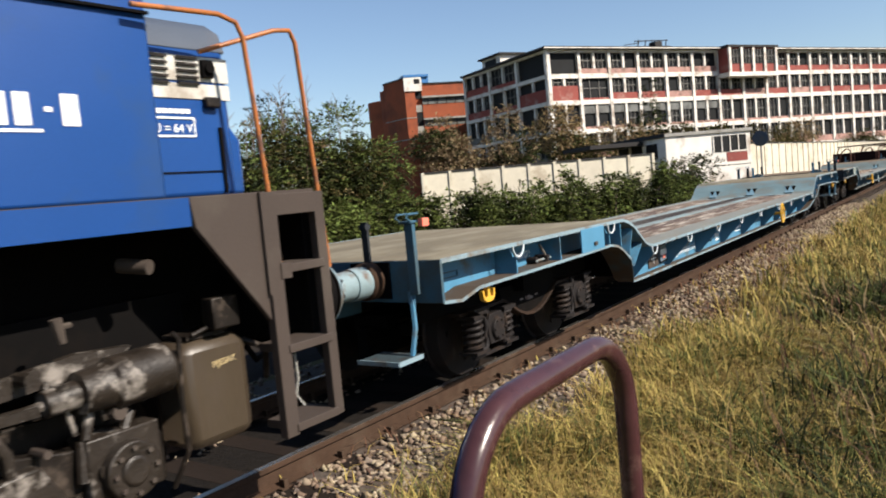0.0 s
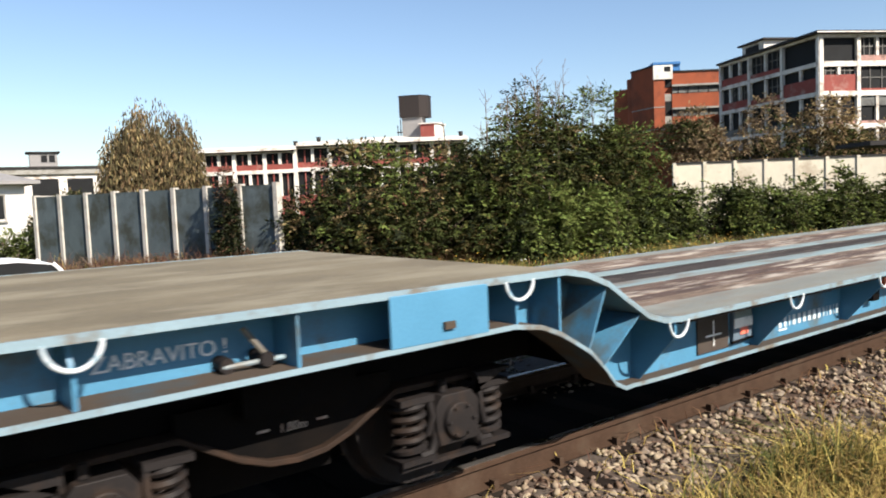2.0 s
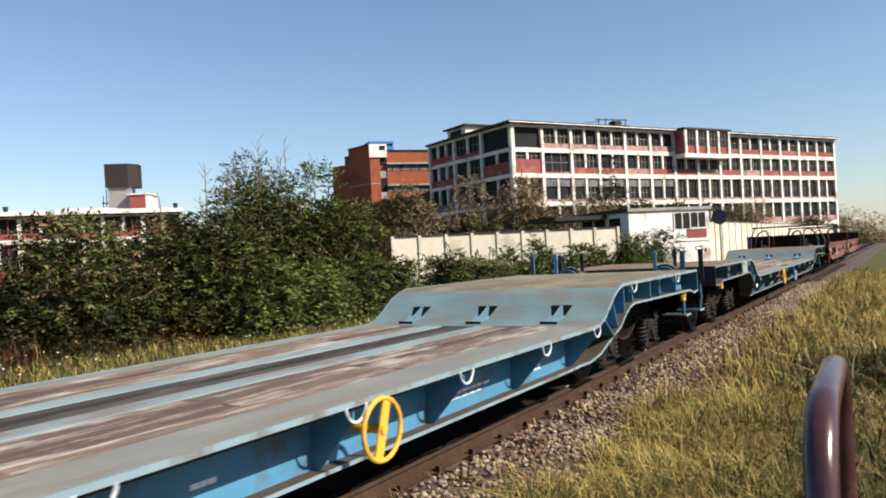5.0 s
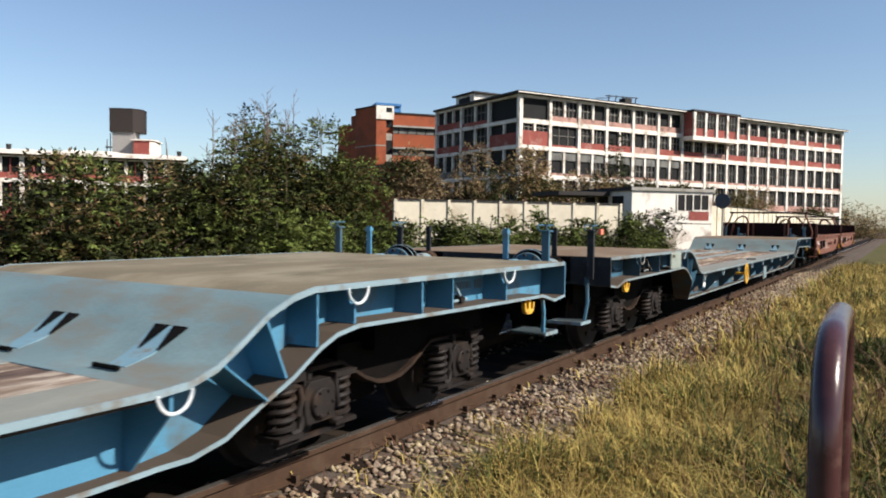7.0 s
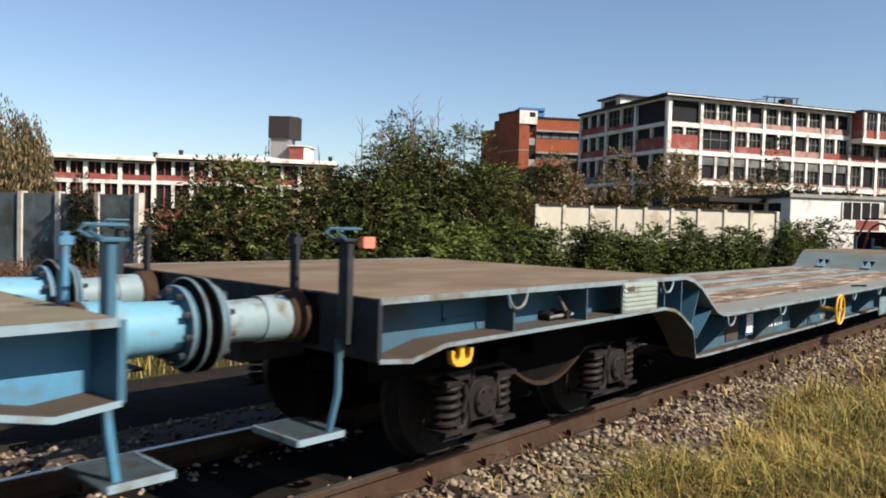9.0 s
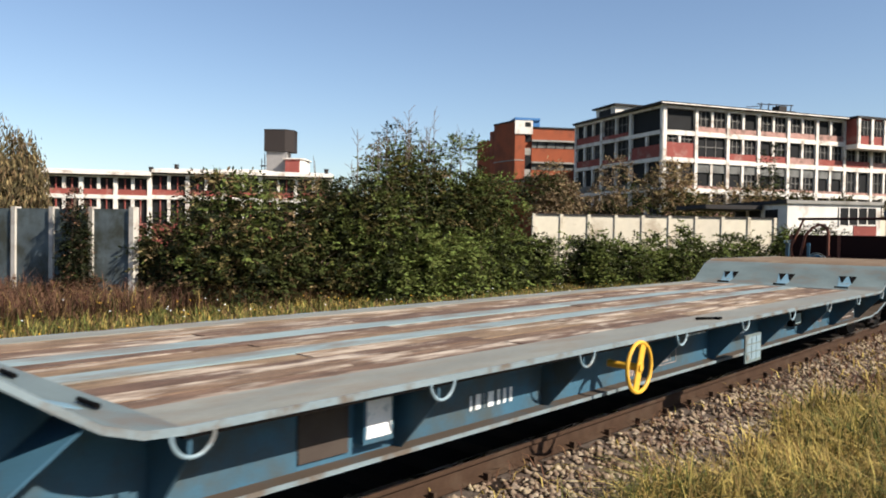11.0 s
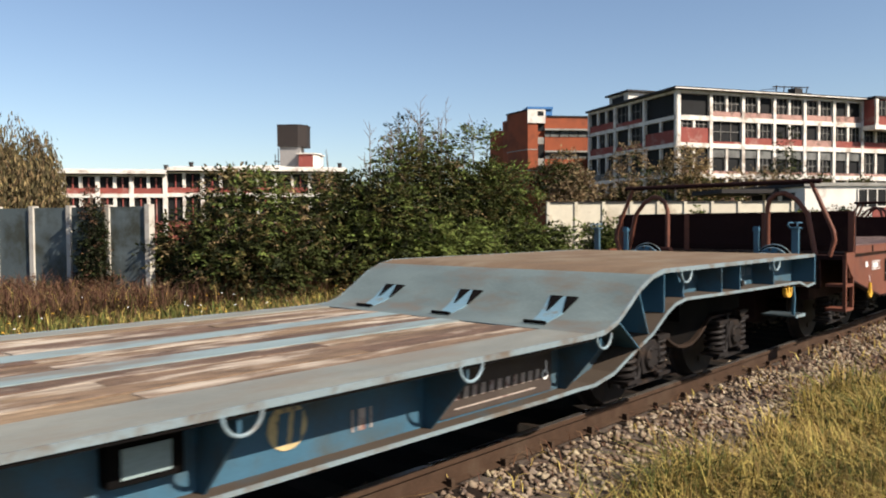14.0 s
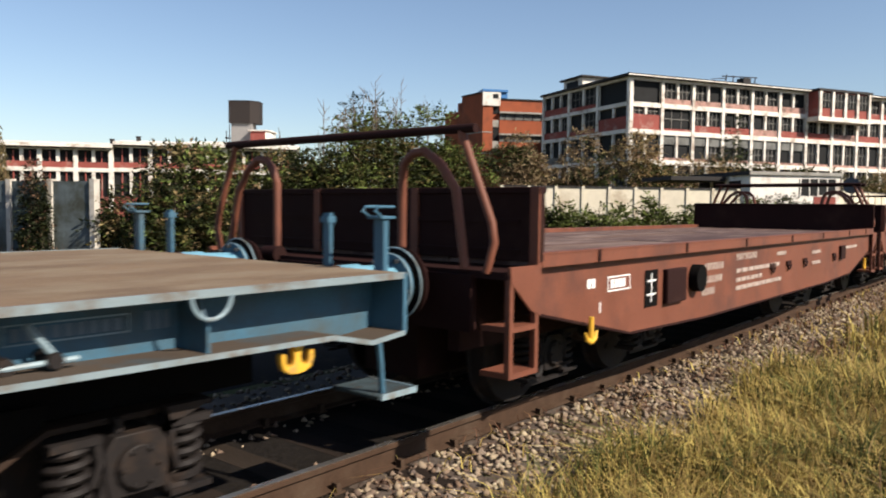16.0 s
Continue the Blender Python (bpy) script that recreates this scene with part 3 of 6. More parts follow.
def buffers(parent, x, d, mat, r_tube=0.155, label=""):
    """Two buffers on the end at x, which point along d."""
    for y in (-0.875, 0.875):
        plain = mat is BLUE or mat is BLUE_WORN
        e = (0.005 if d > 0 else 0.025) if plain else 0.0
        b = part("buffer", Mesh().tube([(x, y, 1.085), (x + d * 0.30, y, 1.085), (x + d * 0.30, y, 1.085), (x + d * 0.60, y, 1.085)], [r_tube - e, r_tube - e, r_tube - 0.012 - e, r_tube - 0.02 - e], 28), (BUFFER_BLUE if d > 0 else BUFFER_GREY) if plain else mat, parent, label)
        m = Mesh()
        m.tube([(x + d * 0.640, y, 1.085), (x + d * 0.646, y, 1.085), (x + d * 0.664, y, 1.085), (x + d * 0.674, y, 1.085)], [0.235, 0.245, 0.245, 0.21], 36)
        part("buffer_head", m, BLACK if mat is not BROWN else BROWN_SHADE, b, "dark round buffer head")
        part("head_rim", Mesh().ring((x + d * 0.643, y, 1.085), 0.243, 0.006, "x", 0, 360, 36, 6), EDGE if plain else LOCO_FRAME, b, "pale worn rim")
        if plain:
            part("collar", Mesh().tube([(x + d * 0.02, y, 1.085), (x + d * 0.12, y, 1.085), (x + d * 0.135, y, 1.085)], [r_tube, r_tube - 0.004, r_tube - 0.02], 28), RUST, b, "rusty brown collar")
            part("flange", Mesh().tube([(x + d * 0.585, y, 1.085), (x + d * 0.612, y, 1.085)], 0.205, 32), BLUE_WORN, b, "blue bolted flange")
            part("flange_rim", Mesh().ring((x + d * 0.587, y, 1.085), 0.205, 0.006, "x", 0, 360, 32, 6), EDGE, b, "pale worn rim")
            for k in range(10):
                a = k * math.pi / 5 + 0.2
                part("bolt", Mesh().tube([(x + d * 0.545, y + 0.18 * math.cos(a), 1.085 + 0.18 * math.sin(a)), (x + d * 0.586, y + 0.18 * math.cos(a), 1.085 + 0.18 * math.sin(a))], 0.017, 6), STEEL_SHADE, b)
        else:
            m = Mesh().tube([(x + d * 0.54, y, 1.085), (x + d * 0.565, y, 1.085)], 0.205, 28).tube([(x + d * 0.56, y, 1.085), (x + d * 0.645, y, 1.085)], 0.12, 20)
            part("flange", m, mat, b)
            for k in range(10):
                a = k * math.pi / 5
                part("bolt", Mesh().tube([(x + d * 0.515, y + 0.185 * math.cos(a), 1.085 + 0.185 * math.sin(a)), (x + d * 0.54, y + 0.185 * math.cos(a), 1.085 + 0.185 * math.sin(a))], 0.018, 6), BLACK, b)
        part("socket", Mesh().box(x - 0.001 if d > 0 else x - 0.03, x + 0.03 if d > 0 else x + 0.001, y - 0.2, y + 0.2, 0.94, 1.23), BLACK, b)


def bars(parent, x, z, y, widths, h, mat, gap=0.25, name="marking", slant=0.0):
    """Writing that cannot be read, as plain bars."""
    for w in widths:
        part(name, Mesh().prism([(x, z), (x + w, z), (x + w + slant, z + h), (x + slant, z + h)], y - 0.004, y), mat, parent)
        x += w + h * gap


def low_loader(name, label, o, blue, edge, deck, seed, wheel_x, dusty):
    rnd = random.Random(seed)
    w = thing(name, label, "flat wagon", pose(o, YC, 0), "low-loader wagons")
    ns = HW - 0.25        # the web's outer face at the ends
    # decks: high ends, ramps and the low middle
    for a, b in ((0, 7), (8, 15)):
        line = TOP[a:b + 1]
        flat = [p for p in line if p[1] > 1.2]
        part("end_deck", Mesh().strip([(p[0], p[1]) for p in flat], 0.03, -HW + 0.01, HW - 0.01), deck, w, "worn deck plate over the bogie")
        slope = [p for p in line if p not in flat or p == min(flat, key=lambda q: q[1])]
        part("ramp", Mesh().strip(slope, 0.03, -HW + 0.01, HW - 0.01), RAMP_WORN if dusty else RAMP, w, "curved steel ramp between the deck levels")
    z = 0.838
    xa, xb = 4.75, LEN - 4.75
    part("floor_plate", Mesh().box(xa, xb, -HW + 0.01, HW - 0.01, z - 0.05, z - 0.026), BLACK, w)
    for y0, y1, lab in ((-HW + 0.01, -HW + 0.44, "blue-grey steel margin"), (-0.33, -0.10, "pale blue steel strip"), (0.36, 0.60, "pale blue steel strip"), (HW - 0.24, HW - 0.01, "blue-grey steel margin")):
        part("steel_strip", Mesh().box(xa, xb, y0, y1, z - 0.026, z), STRIP if "pale" in lab else DECK_STEEL, w, lab)
    for y0, y1, n, mat in ((-HW + 0.445, -0.335, 4, PLANK_RED if dusty else PLANK), (-0.095, 0.355, 3, PLANK_RED if dusty else PLANK_DARK), (0.605, HW - 0.245, 4, PLANK_RED if dusty else PLANK)):
        bw = (y1 - y0) / n
        cut = (xb - xa) / 4
        whole, half = (Mesh().box(0.003, q - 0.003, 0.003, bw - 0.003, -0.022, 0).data("plank", mat) for q in (cut, cut / 2))
        for i in range(n):
            x = xa
            while x < xb - 0.1:
                short = i % 2 and (x < xa + 0.1 or x > xb - 0.6 * cut)
                ob = new("plank", half if short else whole)
                ob.parent = w
                ob.matrix_basis = pose(x, y0 + i * bw, z - rnd.uniform(0.001, 0.009), rnd.uniform(-.5, .5), rnd.uniform(-.05, .05))
                x += cut / 2 if short else cut
    # side girders
    for s in (-1, 1):
        web, flange, rim = Mesh(), Mesh(), Mesh()
        xs = sorted({p[0] for p in TOP} | {p[0] for p in LOW})
        six = [(0, 1, 3, 2), (4, 6, 7, 5), (0, 4, 5, 1), (2, 3, 7, 6), (0, 2, 6, 4), (1, 5, 7, 3)]
        for a, b in zip(xs[:-1], xs[1:]):
            v = [(q, s * (HW - inset(q) - e), z) for q in (a, b) for e in (0.02, 0.0) for z in (height(LOW, q), height(TOP, q) - 0.03)]
            web.add(v, six)
            v = [(q, s * y, height(LOW, q) - e) for q in (a, b) for y in (HW - inset(q) - 0.04, HW - lip(q) - 0.004) for e in (0.018, 0.0)]
            flange.add(v, six)
            v = [(q, s * y, height(LOW, q) + 0.003 - e) for q in (a, b) for y in (HW - lip(q) - 0.0035, HW - lip(q) + 0.004) for e in (0.026, 0.0)]
            rim.add(v, six)
        part("side_web", web, blue, w)
        part("bottom_flange", flange, DUST, w, "dusty bottom flange")
        part("flange_edge", rim, edge, w, "pale flange edge")
        part("top_edge", Mesh().strip([(p[0], p[1] + 0.004) for p in TOP], 0.036, s * (HW - 0.012), s * HW), edge, w, "pale chipped deck edge")
        for x in (2.08, 3.66, LEN - 3.66, LEN - 2.55, LEN - 2.13):
            part("rib", Mesh().prism([(s * ns, height(LOW, x)), (s * (HW - 0.02), height(LOW, x)), (s * (HW - 0.02), height(TOP, x) - 0.03), (s * ns, height(TOP, x) - 0.03)], x - 0.007, x + 0.007, "x"), blue, w)
        for f in (lambda q: q, lambda q: LEN - q):
            for (a, b) in ((4.06, 3.90), (4.37, 4.04)):
                p, q = (f(a), height(TOP, f(a)) - 0.03), (f(b), height(LOW, f(b)))
                m = Mesh()
                v = [(p[0] + d, y, p[1]) for d in (-0.007, 0.007) for y in (s * (ns - 0.06), s * (HW - 0.03))] + [(q[0] + d, y, q[1]) for d in (-0.007, 0.007) for y in (s * (ns - 0.06), s * (HW - 0.03))]
                m.add(v, [(0, 1, 3, 2), (4, 6, 7, 5), (0, 4, 5, 1), (2, 3, 7, 6), (0, 2, 6, 4), (1, 5, 7, 3)])
                part("rib", m, blue, w)
        for x in (RINGS_WORN if dusty else RINGS):
            t, l = height(TOP, x) - 0.03, height(LOW, x)
            if t > 1.1:
                tri = [(s * ns, l), (s * (HW - 0.03), l), (s * (HW - 0.03), t - 0.10), (s * (HW - 0.06), t - 0.10), (s * (HW - 0.10), t), (s * ns, t)]
            else:
                n2 = HW - inset(x)
                tri = [(s * n2, l), (s * (n2 + 0.06), l), (s * (HW - 0.03), t - 0.10), (s * (HW - 0.03), t), (s * n2, t)]
            part("gusset", Mesh().prism(tri, x - 0.008, x + 0.008, "x"), blue, w)
            part("lashing_ring", Mesh().ring((x, s * (HW - 0.004), t + 0.005), 0.098, 0.0095, "y", 180, 360, 14, 7, 1.05), EDGE_MARK if not dusty else EDGE, w, "pale steel lashing ring")
    # end beams
    for x, d in ((0, -1), (LEN, 1)):
        # End beams take a darker colour that stands in for their shade.
        part("end_beam", Mesh().box(x - 0.015, x + 0.015, -HW, HW, 0.91, 1.235).box(min(x, x - d * 0.5), max(x, x - d * 0.5), -0.28, 0.28, 0.72, 1.19), STEEL_SHADE if dusty and d < 0 else BLUE_WORN, w, "end beam coloured dark as in shade")
        buffers(w, x, d, blue, label="blue buffer")
        hk = part("draw_hook", Mesh().tube([(x, 0, 1.06), (x + d * 0.28, 0, 1.06), (x + d * 0.36, 0, 1.10), (x + d * 0.33, 0, 1.17)], [0.04, 0.04, 0.035, 0.02], 8), BLACK, w)
        part("screw_coupling", Mesh().tube([(x + d * 0.3, 0.05, 1.04), (x + d * 0.5, 0.05, 0.86), (x + d * 0.62, 0.05, 0.80)], 0.025, 8).tube([(x + d * 0.3, -0.05, 1.04), (x + d * 0.5, -0.05, 0.86), (x + d * 0.62, -0.05, 0.80)], 0.025, 8), BLACK, hk)
        part("brake_hose", Mesh().tube([(x + d * 0.02, 0.32, 0.98), (x + d * 0.22, 0.34, 0.84), (x + d * 0.42, 0.32, 0.74), (x + d * 0.66, 0.28, 0.80)], 0.022, 8), BLACK, w, "black rubber brake hose")
        part("hose_coupling", Mesh().box(x + d * 0.62 - 0.05, x + d * 0.62 + 0.05, 0.24, 0.32, 0.74, 0.83), RED, w, "faded red hose coupling")
        for s in (-1, 1):
            px = x + d * 0.045
            # lamp post with a looped top, and a plain stake
            m = Mesh().box(px - 0.02, px + 0.02, s * 1.33 - 0.04, s * 1.33 + 0.04, 0.98, 1.55)
            m.box(px - 0.06, px + 0.06, s * 1.33 - 0.055, s * 1.33 + 0.055, 1.53, 1.548)
            # Posts too: darker than the side paint, shade put into the colour.
            part("lamp_bracket", m, STEEL_SHADE if dusty and d < 0 else BLUE_WORN, w, bevel=0.004)
            part("bracket_loop", Mesh().tube([(px - 0.05, s * 1.33 - 0.05, 1.545), (px - 0.10, s * 1.33 - 0.05, 1.575), (px - 0.08, s * 1.33 - 0.05, 1.60), (px + 0.05, s * 1.33 - 0.05, 1.60), (px + 0.06, s * 1.33 + 0.05, 1.60),
                                              (px - 0.08, s * 1.33 + 0.05, 1.60), (px - 0.10, s * 1.33 + 0.05, 1.575), (px - 0.05, s * 1.33 + 0.05, 1.545)], 0.009, 6), BLUE_WORN, w)
            part("end_stake", Mesh().box(px - 0.012, px + 0.012, s * 0.88 - 0.03, s * 0.88 + 0.03, 1.0, 1.56).box(px - 0.03, px + 0.03, s * 0.88 - 0.035, s * 0.88 + 0.035, 1.50, 1.54), STEEL_SHADE if d < 0 else blue, w)
            # step
            part("step_hanger", Mesh().tube([(px, s * (HW - 0.27), 0.98), (px + d * 0.02, s * (HW - 0.25), 0.72), (px + d * 0.06, s * (HW - 0.27), 0.51)], 0.022, 6).box(px - 0.01, px + 0.01, s * (HW - 0.27) - 0.03, s * (HW - 0.27) + 0.03, 0.90, 1.0), blue, w)
            st = Mesh().box(px - 0.02, px + 0.30, s * (HW - 0.42) - 0.20, s * (HW - 0.42) + 0.20, 0.485, 0.51) if d > 0 else Mesh().box(px - 0.30, px + 0.02, s * (HW - 0.42) - 0.20, s * (HW - 0.42) + 0.20, 0.485, 0.51)
            part("footstep", st, STEP_STEEL, w, "dark blue-grey chequer-plate footstep", bevel=0.006)
            ex = px + 0.302 if d > 0 else px - 0.302
            part("step_edge", Mesh().box(ex - 0.006, ex + 0.006, s * (HW - 0.42) - 0.2, s * (HW - 0.42) + 0.2, 0.48, 0.515).box(min(px, ex), max(px, ex), s * (HW - 0.216) - 0.005, s * (HW - 0.216) + 0.005, 0.48, 0.515), EDGE, w, "pale worn step edge")
            # yellow rope hook
            hx = x - d * 0.72
            hy = s * (HW - 0.06)
            half = [(0.045, 0.965), (0.030, 0.935), (0.023, 0.90), (0.034, 0.862), (0.058, 0.847), (0.084, 0.858), (0.094, 0.885), (0.092, 0.912), (0.106, 0.932), (0.126, 0.924), (0.124, 0.876), (0.104, 0.834), (0.058, 0.812), (0.0, 0.806)]
            m = Mesh().prism([(hx + 0.78 * u, 0.93 + (q - 0.965) * 0.88) for u, q in half] + [(hx - 0.78 * u, 0.93 + (q - 0.965) * 0.88) for u, q in reversed(half[:-1])], hy - 0.02, hy + 0.02)
            part("rope_hook", m, YELLOW, w, "bright yellow forged rope hook", bevel=0.003)
    part("reflector", Mesh().box(-0.02, 0.06, -HW + 0.12, -HW + 0.16, 1.50, 1.56), RED, w, "red square tail board")
    # ramp slots towards the end ramp
    for ramp in (LEN - 4.24, 4.24):
        sgn = 1 if ramp > 10 else -1
        for y in (-0.97, 0, 0.97):
            line = [(ramp - sgn * (0.32 - 0.085 * k), k / 4) for k in range(5)]

            def lay(u_low, u_high, lift, thick):
                """A thin plate that follows the ramp: its sides at the foot and at the top."""
                v, n = [], len(line)
                for q, k in line:
                    zz = height(TOP, q) + lift
                    l, r = (u_low[j] + (u_high[j] - u_low[j]) * (k - line[0][1]) / (1 - line[0][1]) for j in (0, 1))
                    v += [(q, y + l, zz), (q, y + r, zz), (q, y + r, zz - thick), (q, y + l, zz - thick)]
                f = [(4 * i + k, 4 * i + (k + 1) % 4, 4 * i + 4 + (k + 1) % 4, 4 * i + 4 + k) for i in range(n - 1) for k in range(4)]
                return Mesh().add(v, f + [(0, 1, 2, 3), (4 * n - 4, 4 * n - 3, 4 * n - 2, 4 * n - 1)])
            part("ramp_slot", lay((-0.07, 0.07), (-0.135, 0.135), 0.004, 0.02), SLOT, w, "pale blue tapered groove in the ramp")
            line = line[2:]
            # Mouths are raised black plates; shade inside the openings put into colour.
            for e in (-1, 1):
                part("slot_mouth", lay(*(((-0.107, -0.093), (-0.135, -0.02)) if e < 0 else ((0.04, 0.054), (0.012, 0.13))), 0.008, 0.01), BLACK, w, "black three-cornered plate for the shaded opening")
            part("ramp_hinge", Mesh().tube([(ramp - sgn * 0.38, y - 0.1, 0.865), (ramp - sgn * 0.38, y + 0.1, 0.865)], 0.014, 8), BLACK, w)
    # bogies and wheels, a brake rod, and added black blocks that darken the underside
    wheels = []
    for x in (2.28, LEN - 2.28):
        bogie(w, x)
        for d in (-0.925, 0.925):
            wheels.append(wheelset(w, x + d))
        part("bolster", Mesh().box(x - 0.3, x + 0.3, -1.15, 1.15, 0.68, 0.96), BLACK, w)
        # Added black block between the wheels, so that the underside reads as shade.
        part("underside_dark_block", Mesh().box(x - 0.42, x + 0.42, -0.62, 0.62, 0.16, 0.5).box(x - 1.5, x + 1.5, -0.06, 0.06, 0.2, 0.5), BLACK, w)
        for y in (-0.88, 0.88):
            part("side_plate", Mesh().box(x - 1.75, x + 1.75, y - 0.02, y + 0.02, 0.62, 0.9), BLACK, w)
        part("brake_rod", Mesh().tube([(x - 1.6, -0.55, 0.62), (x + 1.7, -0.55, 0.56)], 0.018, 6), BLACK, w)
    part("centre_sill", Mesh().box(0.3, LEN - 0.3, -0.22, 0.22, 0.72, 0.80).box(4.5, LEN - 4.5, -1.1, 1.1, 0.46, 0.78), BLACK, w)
    # hand brake wheel
    wy = -HW - 0.02
    hub = part("brake_wheel", Mesh().ring((wheel_x, wy, 0.62), 0.195, 0.016, "y", 0, 360, 28, 8), YELLOW, w, "yellow spoked hand brake wheel")
    part("spoke", Mesh().prism([(wheel_x - 0.10, 0.44), (wheel_x - 0.02, 0.43), (wheel_x + 0.10, 0.80), (wheel_x + 0.02, 0.81)], wy - 0.006, wy + 0.006), YELLOW, hub)
    part("hub", Mesh().tube([(wheel_x, wy - 0.02, 0.62), (wheel_x, -ns, 0.62)], 0.03, 10), YELLOW, hub)
    # lever gear on the end girders
    for x in (1.95, LEN - 1.85):
        lv = part("release_lever", Mesh().tube([(x - 0.06, -ns - 0.10, 1.15), (x + 0.05, -ns - 0.12, 1.0)], 0.013, 8).tube([(x - 0.15, -ns - 0.09, 0.995), (x + 0.12, -ns - 0.12, 1.005)], 0.012, 8), EDGE, w, "pale steel release lever")
        part("pivot", Mesh().tube([(x + 0.03, -ns, 1.01), (x + 0.03, -ns - 0.14, 1.01)], 0.032, 10), BOGIE, lv)
        part("pivot", Mesh().tube([(x - 0.13, -ns, 1.0), (x - 0.13, -ns - 0.1, 1.0)], 0.035, 10), BOGIE, lv)
    return w, wheels


def deco(w, kind):
    """Boards, labels and marks on the side of one wagon."""
    ns = -(HW - 0.38) - 0.002
    ne = -(HW - 0.25) - 0.002
    part("plate_frame", Mesh().box(19.36, 19.86, ne - 0.005, ne, 1.06, 1.066).box(19.36, 19.86, ne - 0.005, ne, 1.135, 1.141).box(19.36, 19.366, ne - 0.005, ne, 1.06, 1.141).box(19.854, 19.86, ne - 0.005, ne, 1.06, 1.141), EDGE, w)
    bars(w, 19.39, 1.075, ne, [0.035] * 9, 0.05, GREY_MARK, 0.3)
    bars(w, 19.93, 1.06, ne, [0.03, 0.03, 0.03], 0.08, GREY_MARK, 0.15)
    if kind == 1:
        b = part("cover_plate", Mesh().box(2.53, 3.12, -HW - 0.006, -HW + 0.01, 0.975, 1.22), BLUE, w, "plain light blue cover plate", bevel=0.003)
        part("catch", Mesh().box(2.83, 2.895, -HW - 0.025, -HW - 0.006, 1.03, 1.065), DUST, b)
        part("data_panel", Mesh().box(5.46, 5.86, ns - 0.012, ns, 0.42, 0.79), LOCO_FRAME, w, "brown panel with a white cross")
        bars(w, 5.56, 0.535, ns - 0.012, [0.20], 0.012, WHITE), bars(w, 5.655, 0.46, ns - 0.012, [0.012], 0.19, WHITE), bars(w, 5.58, 0.70, ns - 0.012, [0.16], 0.010, FADED)
        h = part("label_holder", Mesh().box(5.90, 6.17, ns - 0.03, ns, 0.45, 0.78), GREY_MARK, w, "mesh label holder with papers")
        part("paper", Mesh().box(5.92, 6.15, ns - 0.035, ns - 0.03, 0.63, 0.77), STRIP, h, "pale chequered paper")
        part("paper", Mesh().box(5.91, 6.16, ns - 0.038, ns - 0.032, 0.555, 0.63), WHITE, h, "white paper slip")
        part("tag", Mesh().box(5.99, 6.09, ns - 0.04, ns - 0.034, 0.50, 0.555), RED, h, "pink tag")
        part("holder_bar", Mesh().tube([(5.88, ns - 0.03, 0.45), (6.17, ns - 0.03, 0.46)], 0.012, 6), BLACK, h)
        bars(w, 6.52, 0.66, ns, [0.06, 0.06, 0.001, 0.06, 0.06, 0.06, 0.06, 0.001, 0.06, 0.06, 0.06, 0.03, 0.06], 0.10, GREY_MARK, 0.32, slant=0.01)
        bars(w, 6.62, 0.455, ns, [0.04, 0.04, 0.02, 0.045, 0.045, 0.045, 0.045, 0.045, 0.045, 0.03, 0.01, 0.03, 0.01, 0.03], 0.085, EDGE_MARK, 0.5)
        bars(w, 6.62, 0.43, ns, [0.13], 0.012, WHITE)
        part("junction_box", Mesh().box(8.18, 8.32, ns - 0.09, ns, 0.50, 0.68), BLACK, w, bevel=0.008)
        part("orange_box", Mesh().box(8.40, 8.54, ns - 0.10, ns, 0.60, 0.73), RED, w, "weathered orange valve box", bevel=0.006)
        part("valve_handle", Mesh().tube([(8.62, ns, 0.68), (8.64, ns - 0.1, 0.69), (8.75, ns - 0.12, 0.73)], 0.018, 8).box(8.61, 8.69, ns - 0.08, ns, 0.64, 0.71), YELLOW, w, "yellow changeover handle")
        bars(w, 8.85, 0.50, ns, [0.1, 0.12], 0.07, WHITE), bars(w, 8.87, 0.45, ns, [0.2], 0.03, WHITE)
        bars(w, 10.3, 0.66, ns, [0.09, 0.08, 0.09, 0.08], 0.07, GREY_MARK, 0.2)
        bars(w, 10.25, 0.52, ns, [0.07] * 5, 0.045, WHITE, 0.5), bars(w, 10.25, 0.475, ns, [0.36], 0.015, WHITE)
        bars(w, 11.5, 0.53, ns, [0.06, 0.04, 0.06], 0.03, WHITE)
        bars(w, 14.1, 0.53, ns, [0.1] * 6, 0.022, WHITE, 1.2), bars(w, 14.1, 0.49, ns, [0.1] * 5, 0.018, WHITE, 1.2)
        bars(w, 15.7, 0.48, ns, [0.06, 0.06, 0.06], 0.09, WHITE, 0.3)
        letters("1.80m", 0.062, FADED, w, pose(2.28, -1.034, 0.545, 90), align="CENTER")
        for q in (-1, 1):
            bars(w, 2.28 + q * 0.16 - 0.03, 0.565, -1.032, [0.06], 0.012, FADED, name="dash")
        letters("ZABRAVITO !", 0.092, WHITE, w, pose(1.31, ne - 0.004, 1.04, 90))
        part("name_frame", Mesh().box(0.27, 0.57, ne - 0.01, ne, 1.035, 1.045).box(0.27, 0.57, ne - 0.01, ne, 1.08, 1.09).box(0.27, 0.28, ne - 0.01, ne, 1.035, 1.09).box(0.56, 0.57, ne - 0.01, ne, 1.035, 1.09), BLUE_WORN, w)
    else:
        b = part("louvre_box", Mesh().box(2.56, 3.13, -HW - 0.006, -HW + 0.01, 0.985, 1.22), PALE_BOX, w, "pale ribbed cover box")
        for k in range(6):
            part("slat", Mesh().prism([(2.57, 1.0 + k * 0.036), (3.12, 1.0 + k * 0.036), (3.12, 1.018 + k * 0.036), (2.57, 1.018 + k * 0.036)], -HW - 0.016, -HW - 0.006), PALE_BOX, b)
